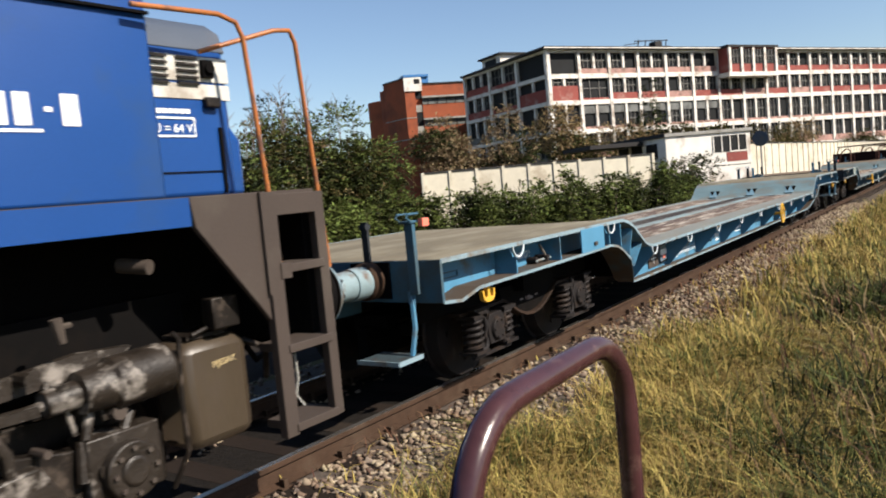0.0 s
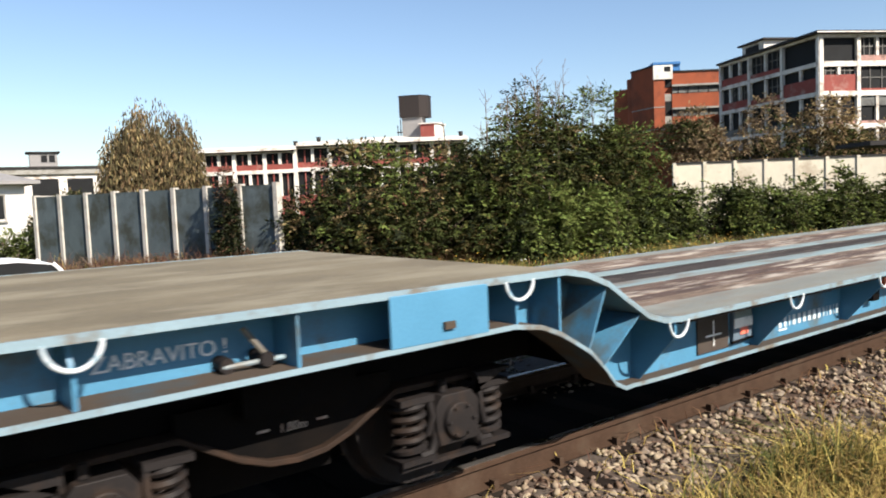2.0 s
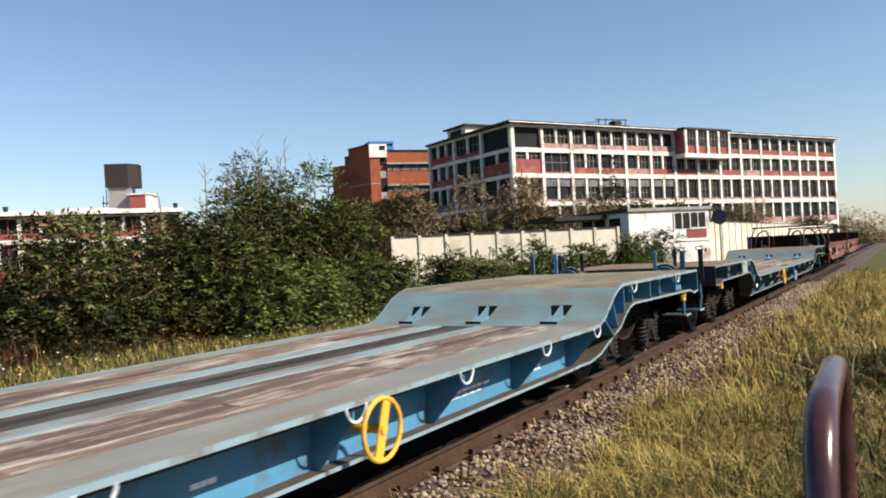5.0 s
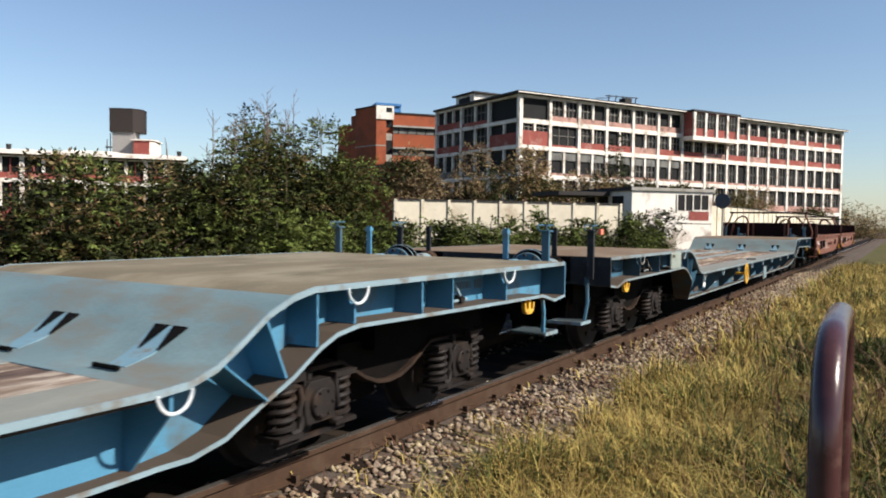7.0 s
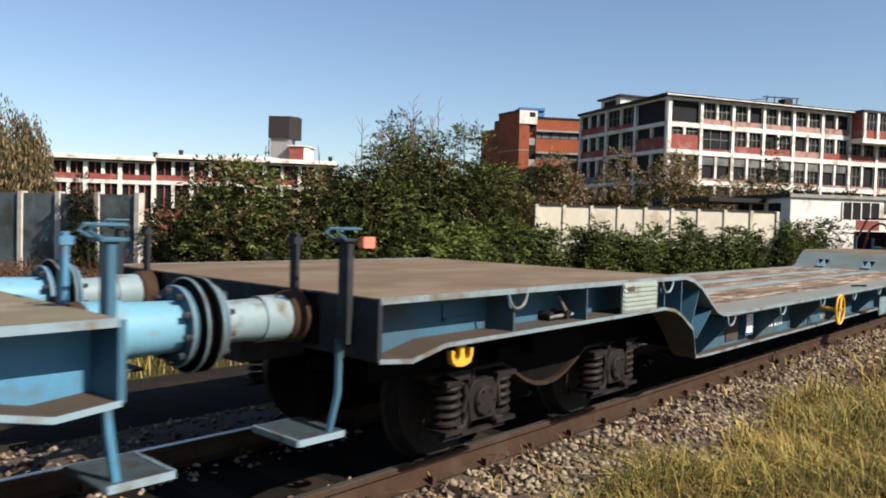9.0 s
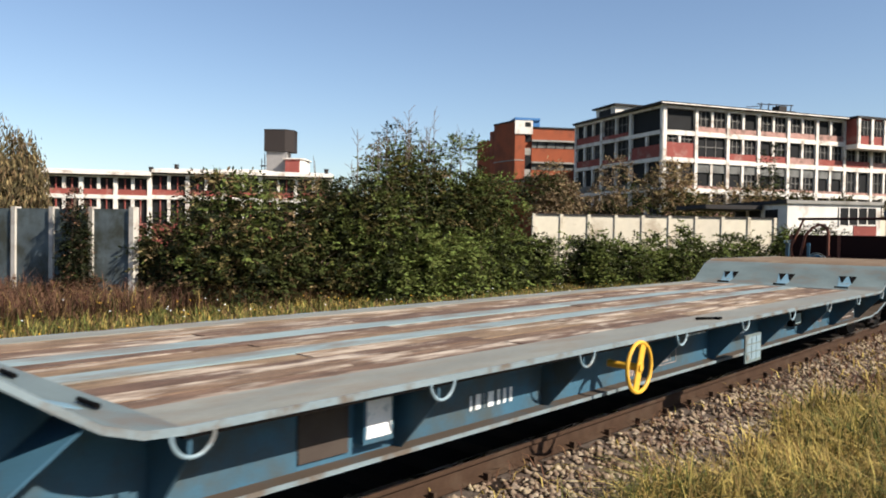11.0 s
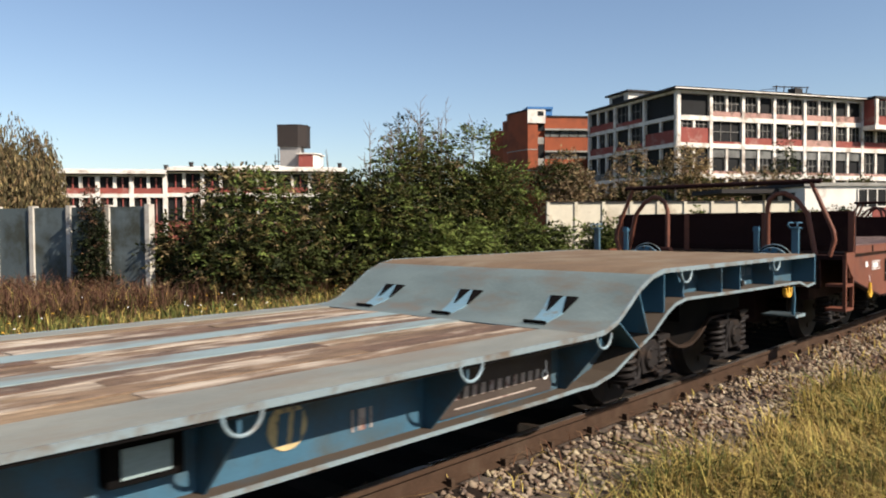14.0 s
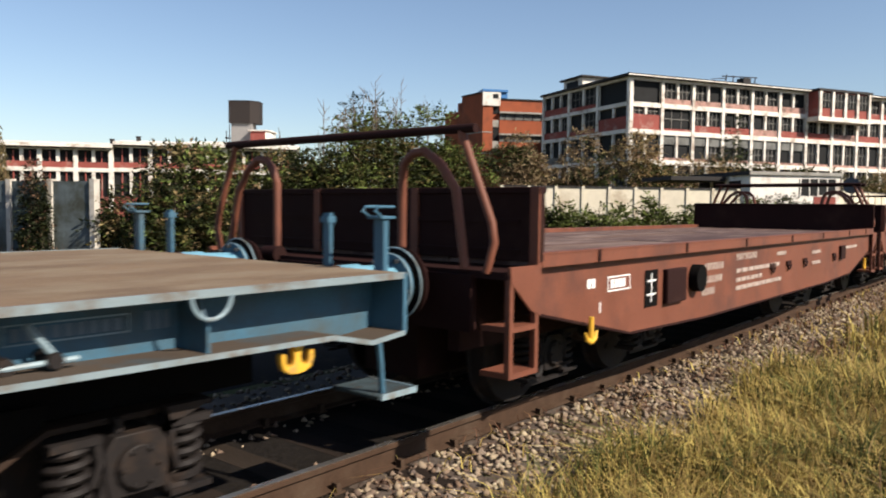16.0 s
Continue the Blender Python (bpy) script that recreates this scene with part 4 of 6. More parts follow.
        part("nameplate", Mesh().box(2.62, 2.72, -HW - 0.02, -HW - 0.016, 1.15, 1.19), DUST, b)
        part("name_frame", Mesh().box(0.75, 1.05, ne - 0.03, ne, 1.04, 1.06).box(0.75, 1.05, ne - 0.01, ne, 1.06, 1.15), BLUE_WORN, w)
        h = part("label_holder", Mesh().box(5.99, 6.22, ns - 0.08, ns, 0.46, 0.74), BLUE_WORN, w, "label holder with a white paper")
        part("paper", Mesh().box(6.01, 6.20, ns - 0.086, ns - 0.08, 0.49, 0.72), WHITE, h)
        part("data_panel", Mesh().box(5.60, 5.94, ns - 0.012, ns, 0.42, 0.76), LOCO_FRAME, w, "brown data panel")
        bars(w, 7.0, 0.47, ns, [0.02, 0.05, 0.001, 0.06, 0.03, 0.03, 0.03], 0.10, WHITE, 0.4)
        p = part("placard", Mesh().box(10.82, 11.26, -HW - 0.02, -HW - 0.005, 0.38, 0.665), RAMP_WORN, w, "pale blue riveted route placard")
        for i in range(3):
            for k in range(3):
                part("field", Mesh().box(10.85 + i * 0.135, 10.965 + i * 0.135, -HW - 0.025, -HW - 0.02, 0.41 + k * 0.082, 0.475 + k * 0.082), EDGE, p)
        letters("32.0 t", 0.10, FADED, w, pose(9.76, ns - 0.001, 0.465, 90))
        part("mark_frame", Mesh().box(9.70, 10.1, ns - 0.004, ns, 0.44, 0.446).box(9.70, 10.1, ns - 0.004, ns, 0.56, 0.566).box(9.70, 9.706, ns - 0.004, ns, 0.44, 0.566).box(10.094, 10.1, ns - 0.004, ns, 0.44, 0.566), FADED, w)
        bars(w, 9.12, 0.415, ns, [0.02, 0.035, 0.035, 0.01, 0.035, 0.035], 0.05, FADED, 0.3), bars(w, 10.35, 0.66, ns, [0.09] * 4, 0.02, EDGE_MARK, 1.2), bars(w, 10.25, 0.71, ns, [0.09, 0.09, 0.09], 0.09, GREY_MARK)
        bars(w, 11.45, 0.61, ns, [0.06] * 6, 0.035, EDGE_MARK, 0.9), bars(w, 11.5, 0.565, ns, [0.08] * 4, 0.02, EDGE_MARK, 1.0)
        part("red_handle", Mesh().tube([(12.78, ns, 0.66), (12.82, ns - 0.10, 0.67), (12.90, ns - 0.10, 0.66)], 0.028, 8), RED, w, "rusty red valve handle")
        part("valve_box", Mesh().box(13.36, 13.70, ns - 0.08, ns, 0.52, 0.74), BLACK, w, bevel=0.006)
        part("tag", Mesh().box(13.42, 13.64, ns - 0.086, ns - 0.08, 0.55, 0.68), STRIP, w)
        disc = part("round_emblem", Mesh().tube([(14.3, ns, 0.585), (14.3, ns - 0.004, 0.585)], 0.12, 24), CREAM, w, "faded cream and yellow round mark")
        bars(w, 14.23, 0.50, ns - 0.006, [0.06, 0.05], 0.16, BLUE_WORN, 0.2, slant=0.02)
        bars(w, 14.72, 0.47, ns, [0.012, 0.05, 0.012], 0.12, FADED, 0.3)
        part("company_board", Mesh().box(15.42, 16.60, ns - 0.008, ns, 0.40, 0.80), LOCO_FRAME, w, "grey-brown board with pale lettering bars")
        bars(w, 15.55, 0.50, ns - 0.008, [0.042] * 11, 0.072, FADED, 0.6, "board_lettering", 0.008)
        bars(w, 15.55, 0.44, ns - 0.008, [0.85], 0.009, FADED), bars(w, 15.50, 0.69, ns - 0.008, [0.08, 0.08, 0.08, 0.14, 0.03, 0.03, 0.03, 0.03], 0.05, GREY_MARK, 0.4, slant=0.02)
        part("hook_mark", Mesh().ring((16.52, ns - 0.009, 0.52), 0.03, 0.006, "y", 90, 400, 10, 5).box(16.53, 16.542, ns - 0.012, ns - 0.008, 0.54, 0.62), WHITE, w)
        stick = Mesh().tube([(10.28, -HW + 0.26, 0.85), (10.55, -HW + 0.12, 0.85)], [0.016, 0.012], 8).box(10.46, 10.54, -HW + 0.11, -HW + 0.17, 0.84, 0.86)
        part("loose_bar", stick, BLACK, w, "dark steel bar lying on the deck")


W1X, W2X, W3X, LOCX = 28.04, 50.73, 73.3, 26.85
wagon_a, wheels_a = low_loader("low_loader_wagon", "bright sky-blue low-loader wagon with a grey-tan deck and ramps", W1X, BLUE, EDGE, DECK_TAN, 1, 12.67, False)
deco(wagon_a, 1)
wagon_b, wheels_b = low_loader("low_loader_wagon", "dusty weathered blue low-loader wagon with a brown deck", W2X, BLUE_WORN, EDGE_WORN, DECK_BROWN, 2, 8.58, True)
deco(wagon_b, 2)


# ---- brown flat wagons ----
def brown_wagon(o, length=11.3):
    w = thing("flat_wagon", "oxide-brown flat wagon with end boards and plank floor", "flat wagon", pose(o, YC, 0), "brown wagons")
    h = 1.66
    low = [(0, 0.90), (1.5, 0.585), (3.2, 0.54), (length - 3.2, 0.54), (length - 1.5, 0.585), (length, 0.90)]
    for s in (-1, 1):
        sill = Mesh()
        sill.prism(low + [(length, 1.20), (0, 1.20)], s * (h - 0.09), s * (h - 0.07))
        sl = part("side_sill", sill, BROWN, w, "brown fish-bellied side sill")
        part("deck_ledge", Mesh().box(0, length, s * (h - 0.12), s * h, 1.205, 1.30).box(0, length, s * (h - 0.08), s * (h + 0.004), 1.292, 1.304), BROWN, w, "brown deck edge rail")
        part("bottom_lip", Mesh().strip(low, 0.02, s * (h - 0.16), s * (h - 0.065)), BROWN_SHADE, w)
        for x in (0.8, 2.5, 4.2, 6.0, 7.6, 9.3, 10.6):
            part("hinge", Mesh().box(x - 0.02, x + 0.02, s * (h - 0.012), s * (h + 0.008), 1.21, 1.30), BROWN_SHADE, w)
    # floor boards
    n, seg = 9, 3
    bw = (2 * h - 0.22) / n
    pl = Mesh().box(0.005, length / seg - 0.005, 0.006, bw - 0.006, -0.04, 0).data("plank", PLANK_BROWN)
    rnd = random.Random(8)
    for i in range(n):
        for k in range(seg):
            ob = new("plank", pl)
            ob.parent = w
            ob.matrix_basis = pose(k * length / seg, -h + 0.11 + i * bw, 1.25 - rnd.uniform(0, 0.008))
    # Lower boxes close off the underside, which is coloured dark for shade.
    part("floor_frame", Mesh().box(0.02, length - 0.02, -h + 0.1, h - 0.1, 1.15, 1.205).box(-0.2, length + 0.2, -0.35, 0.35, 0.70, 1.15).box(2.8, length - 2.8, -1.2, 1.2, 0.55, 1.14).box(-0.3, length + 0.3, -1.2, -1.1, 0.62, 1.14).box(0.3, length - 0.3, -0.3, 0.3, 0.2, 0.7), BROWN_SHADE, w)
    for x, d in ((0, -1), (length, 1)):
        b = part("end_board", Mesh().box(x - 0.025, x + 0.025, -h, h, 1.24, 1.73).box(x - 0.04, x + 0.04, -h, h, 1.70, 1.745), BROWN_SHADE, w, "brown end board with shade put into its colour", bevel=0.006)
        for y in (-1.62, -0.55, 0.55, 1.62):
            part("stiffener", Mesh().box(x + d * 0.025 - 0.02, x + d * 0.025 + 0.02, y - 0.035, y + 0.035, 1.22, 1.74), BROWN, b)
        part("panel_frame", Mesh().box(x + d * 0.03 - 0.01, x + d * 0.03 + 0.01, -1.5, 1.5, 1.30, 1.32).box(x + d * 0.03 - 0.01, x + d * 0.03 + 0.01, -1.5, 1.5, 1.50, 1.53), BROWN_SHADE, b)
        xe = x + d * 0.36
        part("end_platform", Mesh().box(min(x, xe), max(x, xe), -h + 0.02, h - 0.02, 1.14, 1.19).box(xe - 0.03, xe + 0.03, -h + 0.3, h - 0.3, 0.78, 1.16), BROWN_SHADE, w)
        for s in (-1, 1):
            part("corner_plate", Mesh().prism([(x + d * 0.37, 1.225), (x, 1.225), (x, 0.88), (x + d * 0.12, 0.93), (x + d * 0.35, 1.12)], s * (h - 0.025), s * (h - 0.005)), BROWN, w)
            st = part("step_ladder", Mesh().box(x + d * 0.34 - 0.02, x + d * 0.34 + 0.02, s * (h - 0.03) - 0.02, s * (h - 0.03) + 0.02, 0.50, 1.2).box(x + d * 0.04 - 0.02, x + d * 0.04 + 0.02, s * (h - 0.03) - 0.02, s * (h - 0.03) + 0.02, 0.50, 1.0), BROWN, w, "brown step ladder")
            for z in (0.50, 0.80):
                part("tread", Mesh().box(x + d * 0.19 - 0.16, x + d * 0.19 + 0.16, s * (h - 0.13) - 0.12, s * (h - 0.13) + 0.12, z, z + 0.035), BROWN, st)
            # bowed tube posts and the diagonal stays
            y = s * 0.70
            part("tube_bow", Mesh().tube([(xe - d * 0.02, y, 1.16), (xe - d * 0.02, y, 1.78), (xe - d * 0.0, y + s * 0.03, 1.90), (xe, y + s * 0.11, 1.97), (xe, y + s * 0.22, 1.985), (xe, y + s * 0.36, 1.90), (xe, y + s * 0.50, 1.72), (xe + d * 0.02, y + s * 0.60, 1.20)], 0.032, 10), BROWN, w, "bowed brown tube post")
            part("stay", Mesh().tube([(xe, s * 1.24, 2.11), (xe, s * 1.50, 1.50), (xe, s * 1.52, 1.38), (xe, s * 1.46, 1.18)], 0.028, 10), BROWN, w)
            part("post_foot", Mesh().tube([(xe, y - s * 0.06, 1.20), (xe, y + s * 0.12, 1.20)], 0.07, 10), BROWN_SHADE, w)
        part("top_bar", Mesh().tube([(xe, -1.36, 2.12), (xe, 1.36, 2.12)], 0.032, 10), BROWN_SHADE, w, "dark tube across the end")
        for y in (-0.875, 0.875):
            bf = part("buffer", Mesh().tube([(xe, y, 1.085), (xe + d * 0.20, y, 1.085)], 0.12, 20), BROWN_SHADE, w)
            part("buffer_head", Mesh().tube([(xe + d * 0.17, y, 1.085), (xe + d * 0.195, y, 1.085), (xe + d * 0.215, y, 1.085)], [0.24, 0.25, 0.2], 28), BROWN_SHADE, bf)
        hx = x - d * 0.70
        part("rope_hook", Mesh().tube([(hx, -h + 0.0, 0.80), (hx, -h, 0.63)], [0.02, 0.024], 8).tube([(hx - 0.09, -h, 0.69), (hx - 0.06, -h, 0.635), (hx, -h, 0.615), (hx + 0.06, -h, 0.635), (hx + 0.09, -h, 0.69)], [0.008, 0.018, 0.024, 0.018, 0.008], 8), YELLOW, w, "bright yellow rope hook")
    # marks and fittings on the near sill
    f = -(h - 0.07) - 0.001
    part("mark_frame", Mesh().box(1.08, 1.48, f - 0.003, f, 1.06, 1.07).box(1.08, 1.48, f - 0.003, f, 0.95, 0.96).box(1.08, 1.09, f - 0.003, f, 0.95, 1.07).box(1.47, 1.48, f - 0.003, f, 0.95, 1.07), WHITE, w)
    bars(w, 1.13, 0.975, f, [0.05, 0.05, 0.05, 0.05], 0.07, WHITE, 0.25)
    bars(w, 0.75, 1.0, f, [0.05, 0.05], 0.07, WHITE, 0.25), bars(w, 0.95, 0.80, f, [0.015], 0.08, WHITE)
    part("data_panel", Mesh().box(1.76, 2.02, f - 0.006, f, 0.76, 1.08), BLACK, w)
    bars(w, 1.80, 0.86, f - 0.006, [0.17], 0.014, WHITE), bars(w, 1.80, 0.98, f - 0.006, [0.17], 0.014, WHITE), bars(w, 1.88, 0.80, f - 0.006, [0.014], 0.25, WHITE)
    part("placard_frame", Mesh().box(2.14, 2.58, f - 0.05, f, 0.76, 1.07), BROWN_SHADE, w, "dark brown label board", bevel=0.008)
    part("round_cap", Mesh().tube([(2.86, f, 0.95), (2.86, f - 0.09, 0.95)], 0.13, 18), BLACK, w)
    for k, (x, z, ws) in enumerate([(3.15, 1.0, [0.08] * 7), (3.2, 0.87, [0.08] * 6), (3.1, 0.75, [0.07] * 5), (4.1, 1.06, [0.08] * 9), (4.1, 0.92, [0.3, 0.3, 0.2]), (4.1, 0.82, [0.25, 0.2]), (4.1, 0.73, [0.3, 0.35, 0.2]), (5.6, 1.05, [0.15, 0.1]), (7.3, 1.0, [0.2, 0.1]), (7.3, 0.85, [0.25]), (9.3, 1.0, [0.5])]):
        bars(w, x, z, f, [q * 0.6 for q in ws for _ in range(1 if q < 0.12 else 3)], 0.07 if k < 4 else 0.045, FADED, 0.45)
    for x in (5.4, 6.1, 6.9, 8.6):
        part("lashing_ring", Mesh().ring((x, f - 0.02, 0.92), 0.07, 0.012, "y", 180, 360, 10, 6).box(x - 0.09, x + 0.09, f - 0.02, f, 0.90, 0.96), BROWN_SHADE, w)
    part("cover_plate", Mesh().box(8.95, 9.25, f - 0.04, f, 0.85, 1.06), BROWN_SHADE, w)
    wheels = []
    for x in (1.9, length - 1.9):
        bogie(w, x)
        wheels += [wheelset(w, x - 0.925), wheelset(w, x + 0.925)]
    return w, wheels


wagon_c, wheels_c = brown_wagon(W3X)
wagon_d, wheels_d = brown_wagon(W3X + 12.45)


# ---- locomotive ----
def locomotive():
    w = thing("diesel_locomotive", "bright blue diesel locomotive with brown frame and orange handrails", "locomotive", pose(LOCX, YC, 0))
    # sole bar and frame
    for s in (-1, 1):
        part("sole_bar", Mesh().box(-12, -0.97, s * 1.50, s * 1.53, 1.69, 1.84), LOCO_BLUE, w)
        part("frame_plate", Mesh().prism([(-0.97, 1.842), (-0.50, 1.842), (-0.50, 1.10), (-0.56, 1.18), (-0.95, 1.68)], s * 1.495, s * 1.535), LOCO_FRAME, w, "dusty brown frame plate", bevel=0.004)
        part("corner_post", Mesh().box(-0.515, -0.485, s * 1.54, s * 1.56, 1.25, 1.84), LOCO_FRAME, w)
        lad = part("step_ladder", Mesh().box(-0.50, -0.40, s * 1.50, s * 1.56, 0.40, 1.84).box(-0.09, -0.01, s * 1.50, s * 1.56, 0.42, 1.82).box(-0.50, -0.01, s * 1.50, s * 1.56, 1.70, 1.825), LOCO_FRAME, w, "grey-brown boarding ladder", bevel=0.004)
        for z in (0.42, 0.89, 1.36):
            part("tread", Mesh().box(-0.42, -0.06, s * 1.30, s * 1.57, z, z + 0.05), LOCO_FRAME, lad, bevel=0.004)
        part("handrail", Mesh().tube([(-1.13, s * 1.46, 2.82), (-0.62, s * 1.50, 2.83), (-0.50, s * 1.50, 2.80), (-0.46, s * 1.50, 2.72), (-0.38, s * 1.52, 1.40)], 0.0145, 10), ORANGE, w, "orange bent handrail")
        part("handrail", Mesh().tube([(-0.62, s * 1.30, 2.66), (-0.18, s * 1.46, 2.80), (-0.07, s * 1.48, 2.81), (-0.03, s * 1.48, 2.74), (0.05, s * 1.50, 1.34)], 0.0145, 10), ORANGE, w, "orange bent handrail")
        part("rail_foot", Mesh().box(-0.42, -0.34, s * 1.50, s * 1.57, 1.33, 1.42), LOCO_FRAME, w)
    part("platform", Mesh().box(-12, -0.02, -1.49, 1.49, 1.78, 1.845), LOCO_FRAME, w)
    # Besides the frame, added black blocks hide the lit ground beyond the underside.
    part("frame_with_dark_blocks", Mesh().box(-12, -0.1, -0.6, 0.6, 1.18, 1.78).box(-0.10, -0.01, -1.45, 1.45, 0.85, 1.78).box(-12, -0.6, -0.5, 0.5, 0.2, 1.2).box(-12, -4.8, -0.9, 0.9, 0.3, 1.2).box(-4.7, -0.7, -0.98, -0.92, 0.75, 1.3), BLACK, w)
    # cab and hood
    cab = part("cab", Mesh().prism([(-1.37, 1.845), (-1.37, 3.3), (-1.15, 3.9), (0, 4.1), (1.15, 3.9), (1.37, 3.3), (1.37, 1.845)], -9.0, -0.98, "x"), LOCO_BLUE, w, "gloss blue cab and hood side", bevel=0.02)
    part("roof_gutter", Mesh().box(-9.0, -0.985, -1.40, -1.37, 2.80, 2.815), BLACK, cab)
    hood = part("end_hood", Mesh().prism([(-1.26, 1.845), (-1.26, 2.68), (-1.22, 2.79), (-1.12, 2.86), (0, 2.93), (1.12, 2.86), (1.22, 2.79), (1.26, 2.68), (1.26, 1.845)], -0.98, -0.41, "x"), LOCO_BLUE, w, "blue end hood", bevel=0.03)
    part("hood_roof", Mesh().prism([(-1.266, 2.675), (-1.225, 2.796), (-1.12, 2.866), (0, 2.936), (1.12, 2.866), (1.225, 2.796), (1.266, 2.675)], -0.975, -0.40, "x"), LOCO_GREY, hood, "grimy grey hood roof", bevel=0.01)
    part("white_band", Mesh().box(-0.975, -0.402, -1.268, 1.268, 2.40, 2.485).box(-0.975, -0.402, -1.268, 1.268, 2.50, 2.64), LOCO_WHITE, hood, "dusty white band")
    part("hood_nose", Mesh().prism([(-1.0, 1.85), (-1.0, 2.20), (-0.9, 2.32), (0.9, 2.32), (1.0, 2.20), (1.0, 1.85)], -0.41, -0.12, "x"), LOCO_BLUE, hood, bevel=0.03)
    for x in (-0.96, -0.76):
        for k in range(5):
            part("louvre", Mesh().prism([(x, 2.475 + k * 0.036), (x + 0.14, 2.475 + k * 0.036), (x + 0.14, 2.49 + k * 0.036), (x, 2.49 + k * 0.036)], -1.285, -1.266), LOCO_DIRT, hood)
    part("end_lamp", Mesh().box(-0.60, -0.52, -1.30, -1.266, 2.52, 2.62).tube([(-0.56, -1.30, 2.57), (-0.56, -1.32, 2.57)], 0.032, 14), BLACK, hood, "small dark marker lamp", bevel=0.005)
    part("vent_cap", Mesh().box(-0.60, -0.50, -1.31, -1.266, 2.35, 2.41), LOCO_DIRT, hood, bevel=0.01)
    for x in (-0.945, -0.50):
        part("door_strip", Mesh().box(x - 0.01, x + 0.01, -1.278, -1.262, 1.86, 2.24), BLACK, hood)
    part("hinge_line", Mesh().box(-0.94, -0.50, -1.270, -1.262, 1.985, 1.992), BLACK, hood)
    fr = part("voltage_frame", Mesh().box(-0.955, -0.67, -1.268, -1.262, 2.285, 2.295).box(-0.955, -0.67, -1.268, -1.262, 2.185, 2.195).box(-0.955, -0.947, -1.268, -1.262, 2.185, 2.295).box(-0.678, -0.67, -1.268, -1.262, 2.185, 2.295), WHITE, hood, "white frame round the voltage mark")
    letters("U = 64 V", 0.068, WHITE, fr, pose(-0.94, -1.264, 2.21, 90))
    bars(hood, -0.95, 2.315, -1.262, [0.03] * 7, 0.025, WHITE, 0.3)
    bars(cab, -2.14, 2.22, -1.372, [0.072, 0.072, 0.072, 0.072, 0.072], 0.15, WHITE, 0.22, "number_bar")
    bars(cab, -1.58, 2.285, -1.372, [0.035], 0.022, WHITE), bars(cab, -1.50, 2.22, -1.372, [0.085], 0.15, WHITE, 0.2, "number_bar")
    bars(cab, -2.14, 2.19, -1.372, [0.54], 0.014, WHITE)
    # buffers and coupling
    for y in (-0.875, 0.875):
        b = part("buffer", Mesh().tube([(-0.02, y, 1.085), (0.34, y, 1.085), (0.34, y, 1.085), (0.44, y, 1.085)], [0.15, 0.145, 0.12, 0.12], 24), LOCO_DIRT, w, "grimy brown buffer")
        part("buffer_head", Mesh().tube([(0.42, y, 1.085), (0.45, y, 1.085), (0.49, y, 1.085), (0.505, y, 1.085)], [0.235, 0.26, 0.26, 0.2], 32), BLACK, b)
        for k in range(10):
            a = k * math.pi / 5
            part("bolt", Mesh().tube([(0.40, y + 0.2 * math.cos(a), 1.085 + 0.2 * math.sin(a)), (0.43, y + 0.2 * math.cos(a), 1.085 + 0.2 * math.sin(a))], 0.018, 6), BLACK, b)
    part("draw_hook", Mesh().tube([(0, 0, 1.06), (0.35, 0, 1.06), (0.42, 0, 1.12)], 0.04, 8), BLACK, w)
    part("brake_hose", Mesh().tube([(0, -0.4, 0.95), (0.18, -0.42, 0.80), (0.3, -0.42, 0.62), (0.45, -0.38, 0.66)], 0.024, 8), BLACK, w)
    # sand box
    sb = Mesh()
    out = [(-0.96, 0.44), (-0.56, 0.44), (-0.53, 0.50), (-0.53, 1.00), (-0.57, 1.06), (-0.95, 1.06), (-0.99, 1.0), (-0.99, 0.5)]
    sb.prism(out, -1.34, -1.02)
    sand = part("sand_box", sb, SAND_BOX, w, "brown rounded sand box with painted lettering", bevel=0.07)
    part("lid", Mesh().box(-0.92, -0.66, -1.30, -1.08, 1.06, 1.085).tube([(-0.90, -1.32, 1.09), (-0.78, -1.33, 1.12), (-0.66, -1.32, 1.09)], 0.014, 8), LOCO_DIRT, sand)
    letters("PIJESAK", 0.05, CREAM, sand, pose(-0.80, -1.342, 0.885, 90, -4))
    part("sand_pipe", Mesh().tube([(-1.05, -1.36, 1.14), (-1.02, -1.37, 1.10), (-1.04, -1.37, 0.75), (-1.03, -1.37, 0.50), (-1.10, -1.30, 0.30)], 0.014, 8), LOCO_DIRT, w)
    # bogie with brake cylinder
    b = part("bogie", Mesh().prism([(-4.6, 0.80), (-4.4, 0.95), (-2.2, 0.95), (-1.9, 0.72), (-1.6, 0.66), (-1.15, 0.66), (-1.08, 0.60), (-1.08, 0.34), (-1.6, 0.30), (-1.75, 0.36), (-2.1, 0.55), (-4.6, 0.55)], -1.22, -1.12).box(-4.6, -1.1, -1.0, 1.0, 0.5, 0.8), LOCO_DIRT, w, "oily brown bogie frame", bevel=0.01)
    part("axle_box", Mesh().box(-1.55, -1.15, -1.30, -1.12, 0.36, 0.70).tube([(-1.35, -1.30, 0.50), (-1.35, -1.37, 0.50)], 0.15, 24).tube([(-1.35, -1.37, 0.50), (-1.35, -1.39, 0.50)], [0.085, 0.07], 20), GRIME, b, bevel=0.01)
    for k in range(8):
        a = k * math.pi / 4
        part("bolt", Mesh().tube([(-1.35 + 0.115 * math.cos(a), -1.37, 0.50 + 0.115 * math.sin(a)), (-1.35 + 0.115 * math.cos(a), -1.39, 0.50 + 0.115 * math.sin(a))], 0.014, 6), LOCO_FRAME, b)
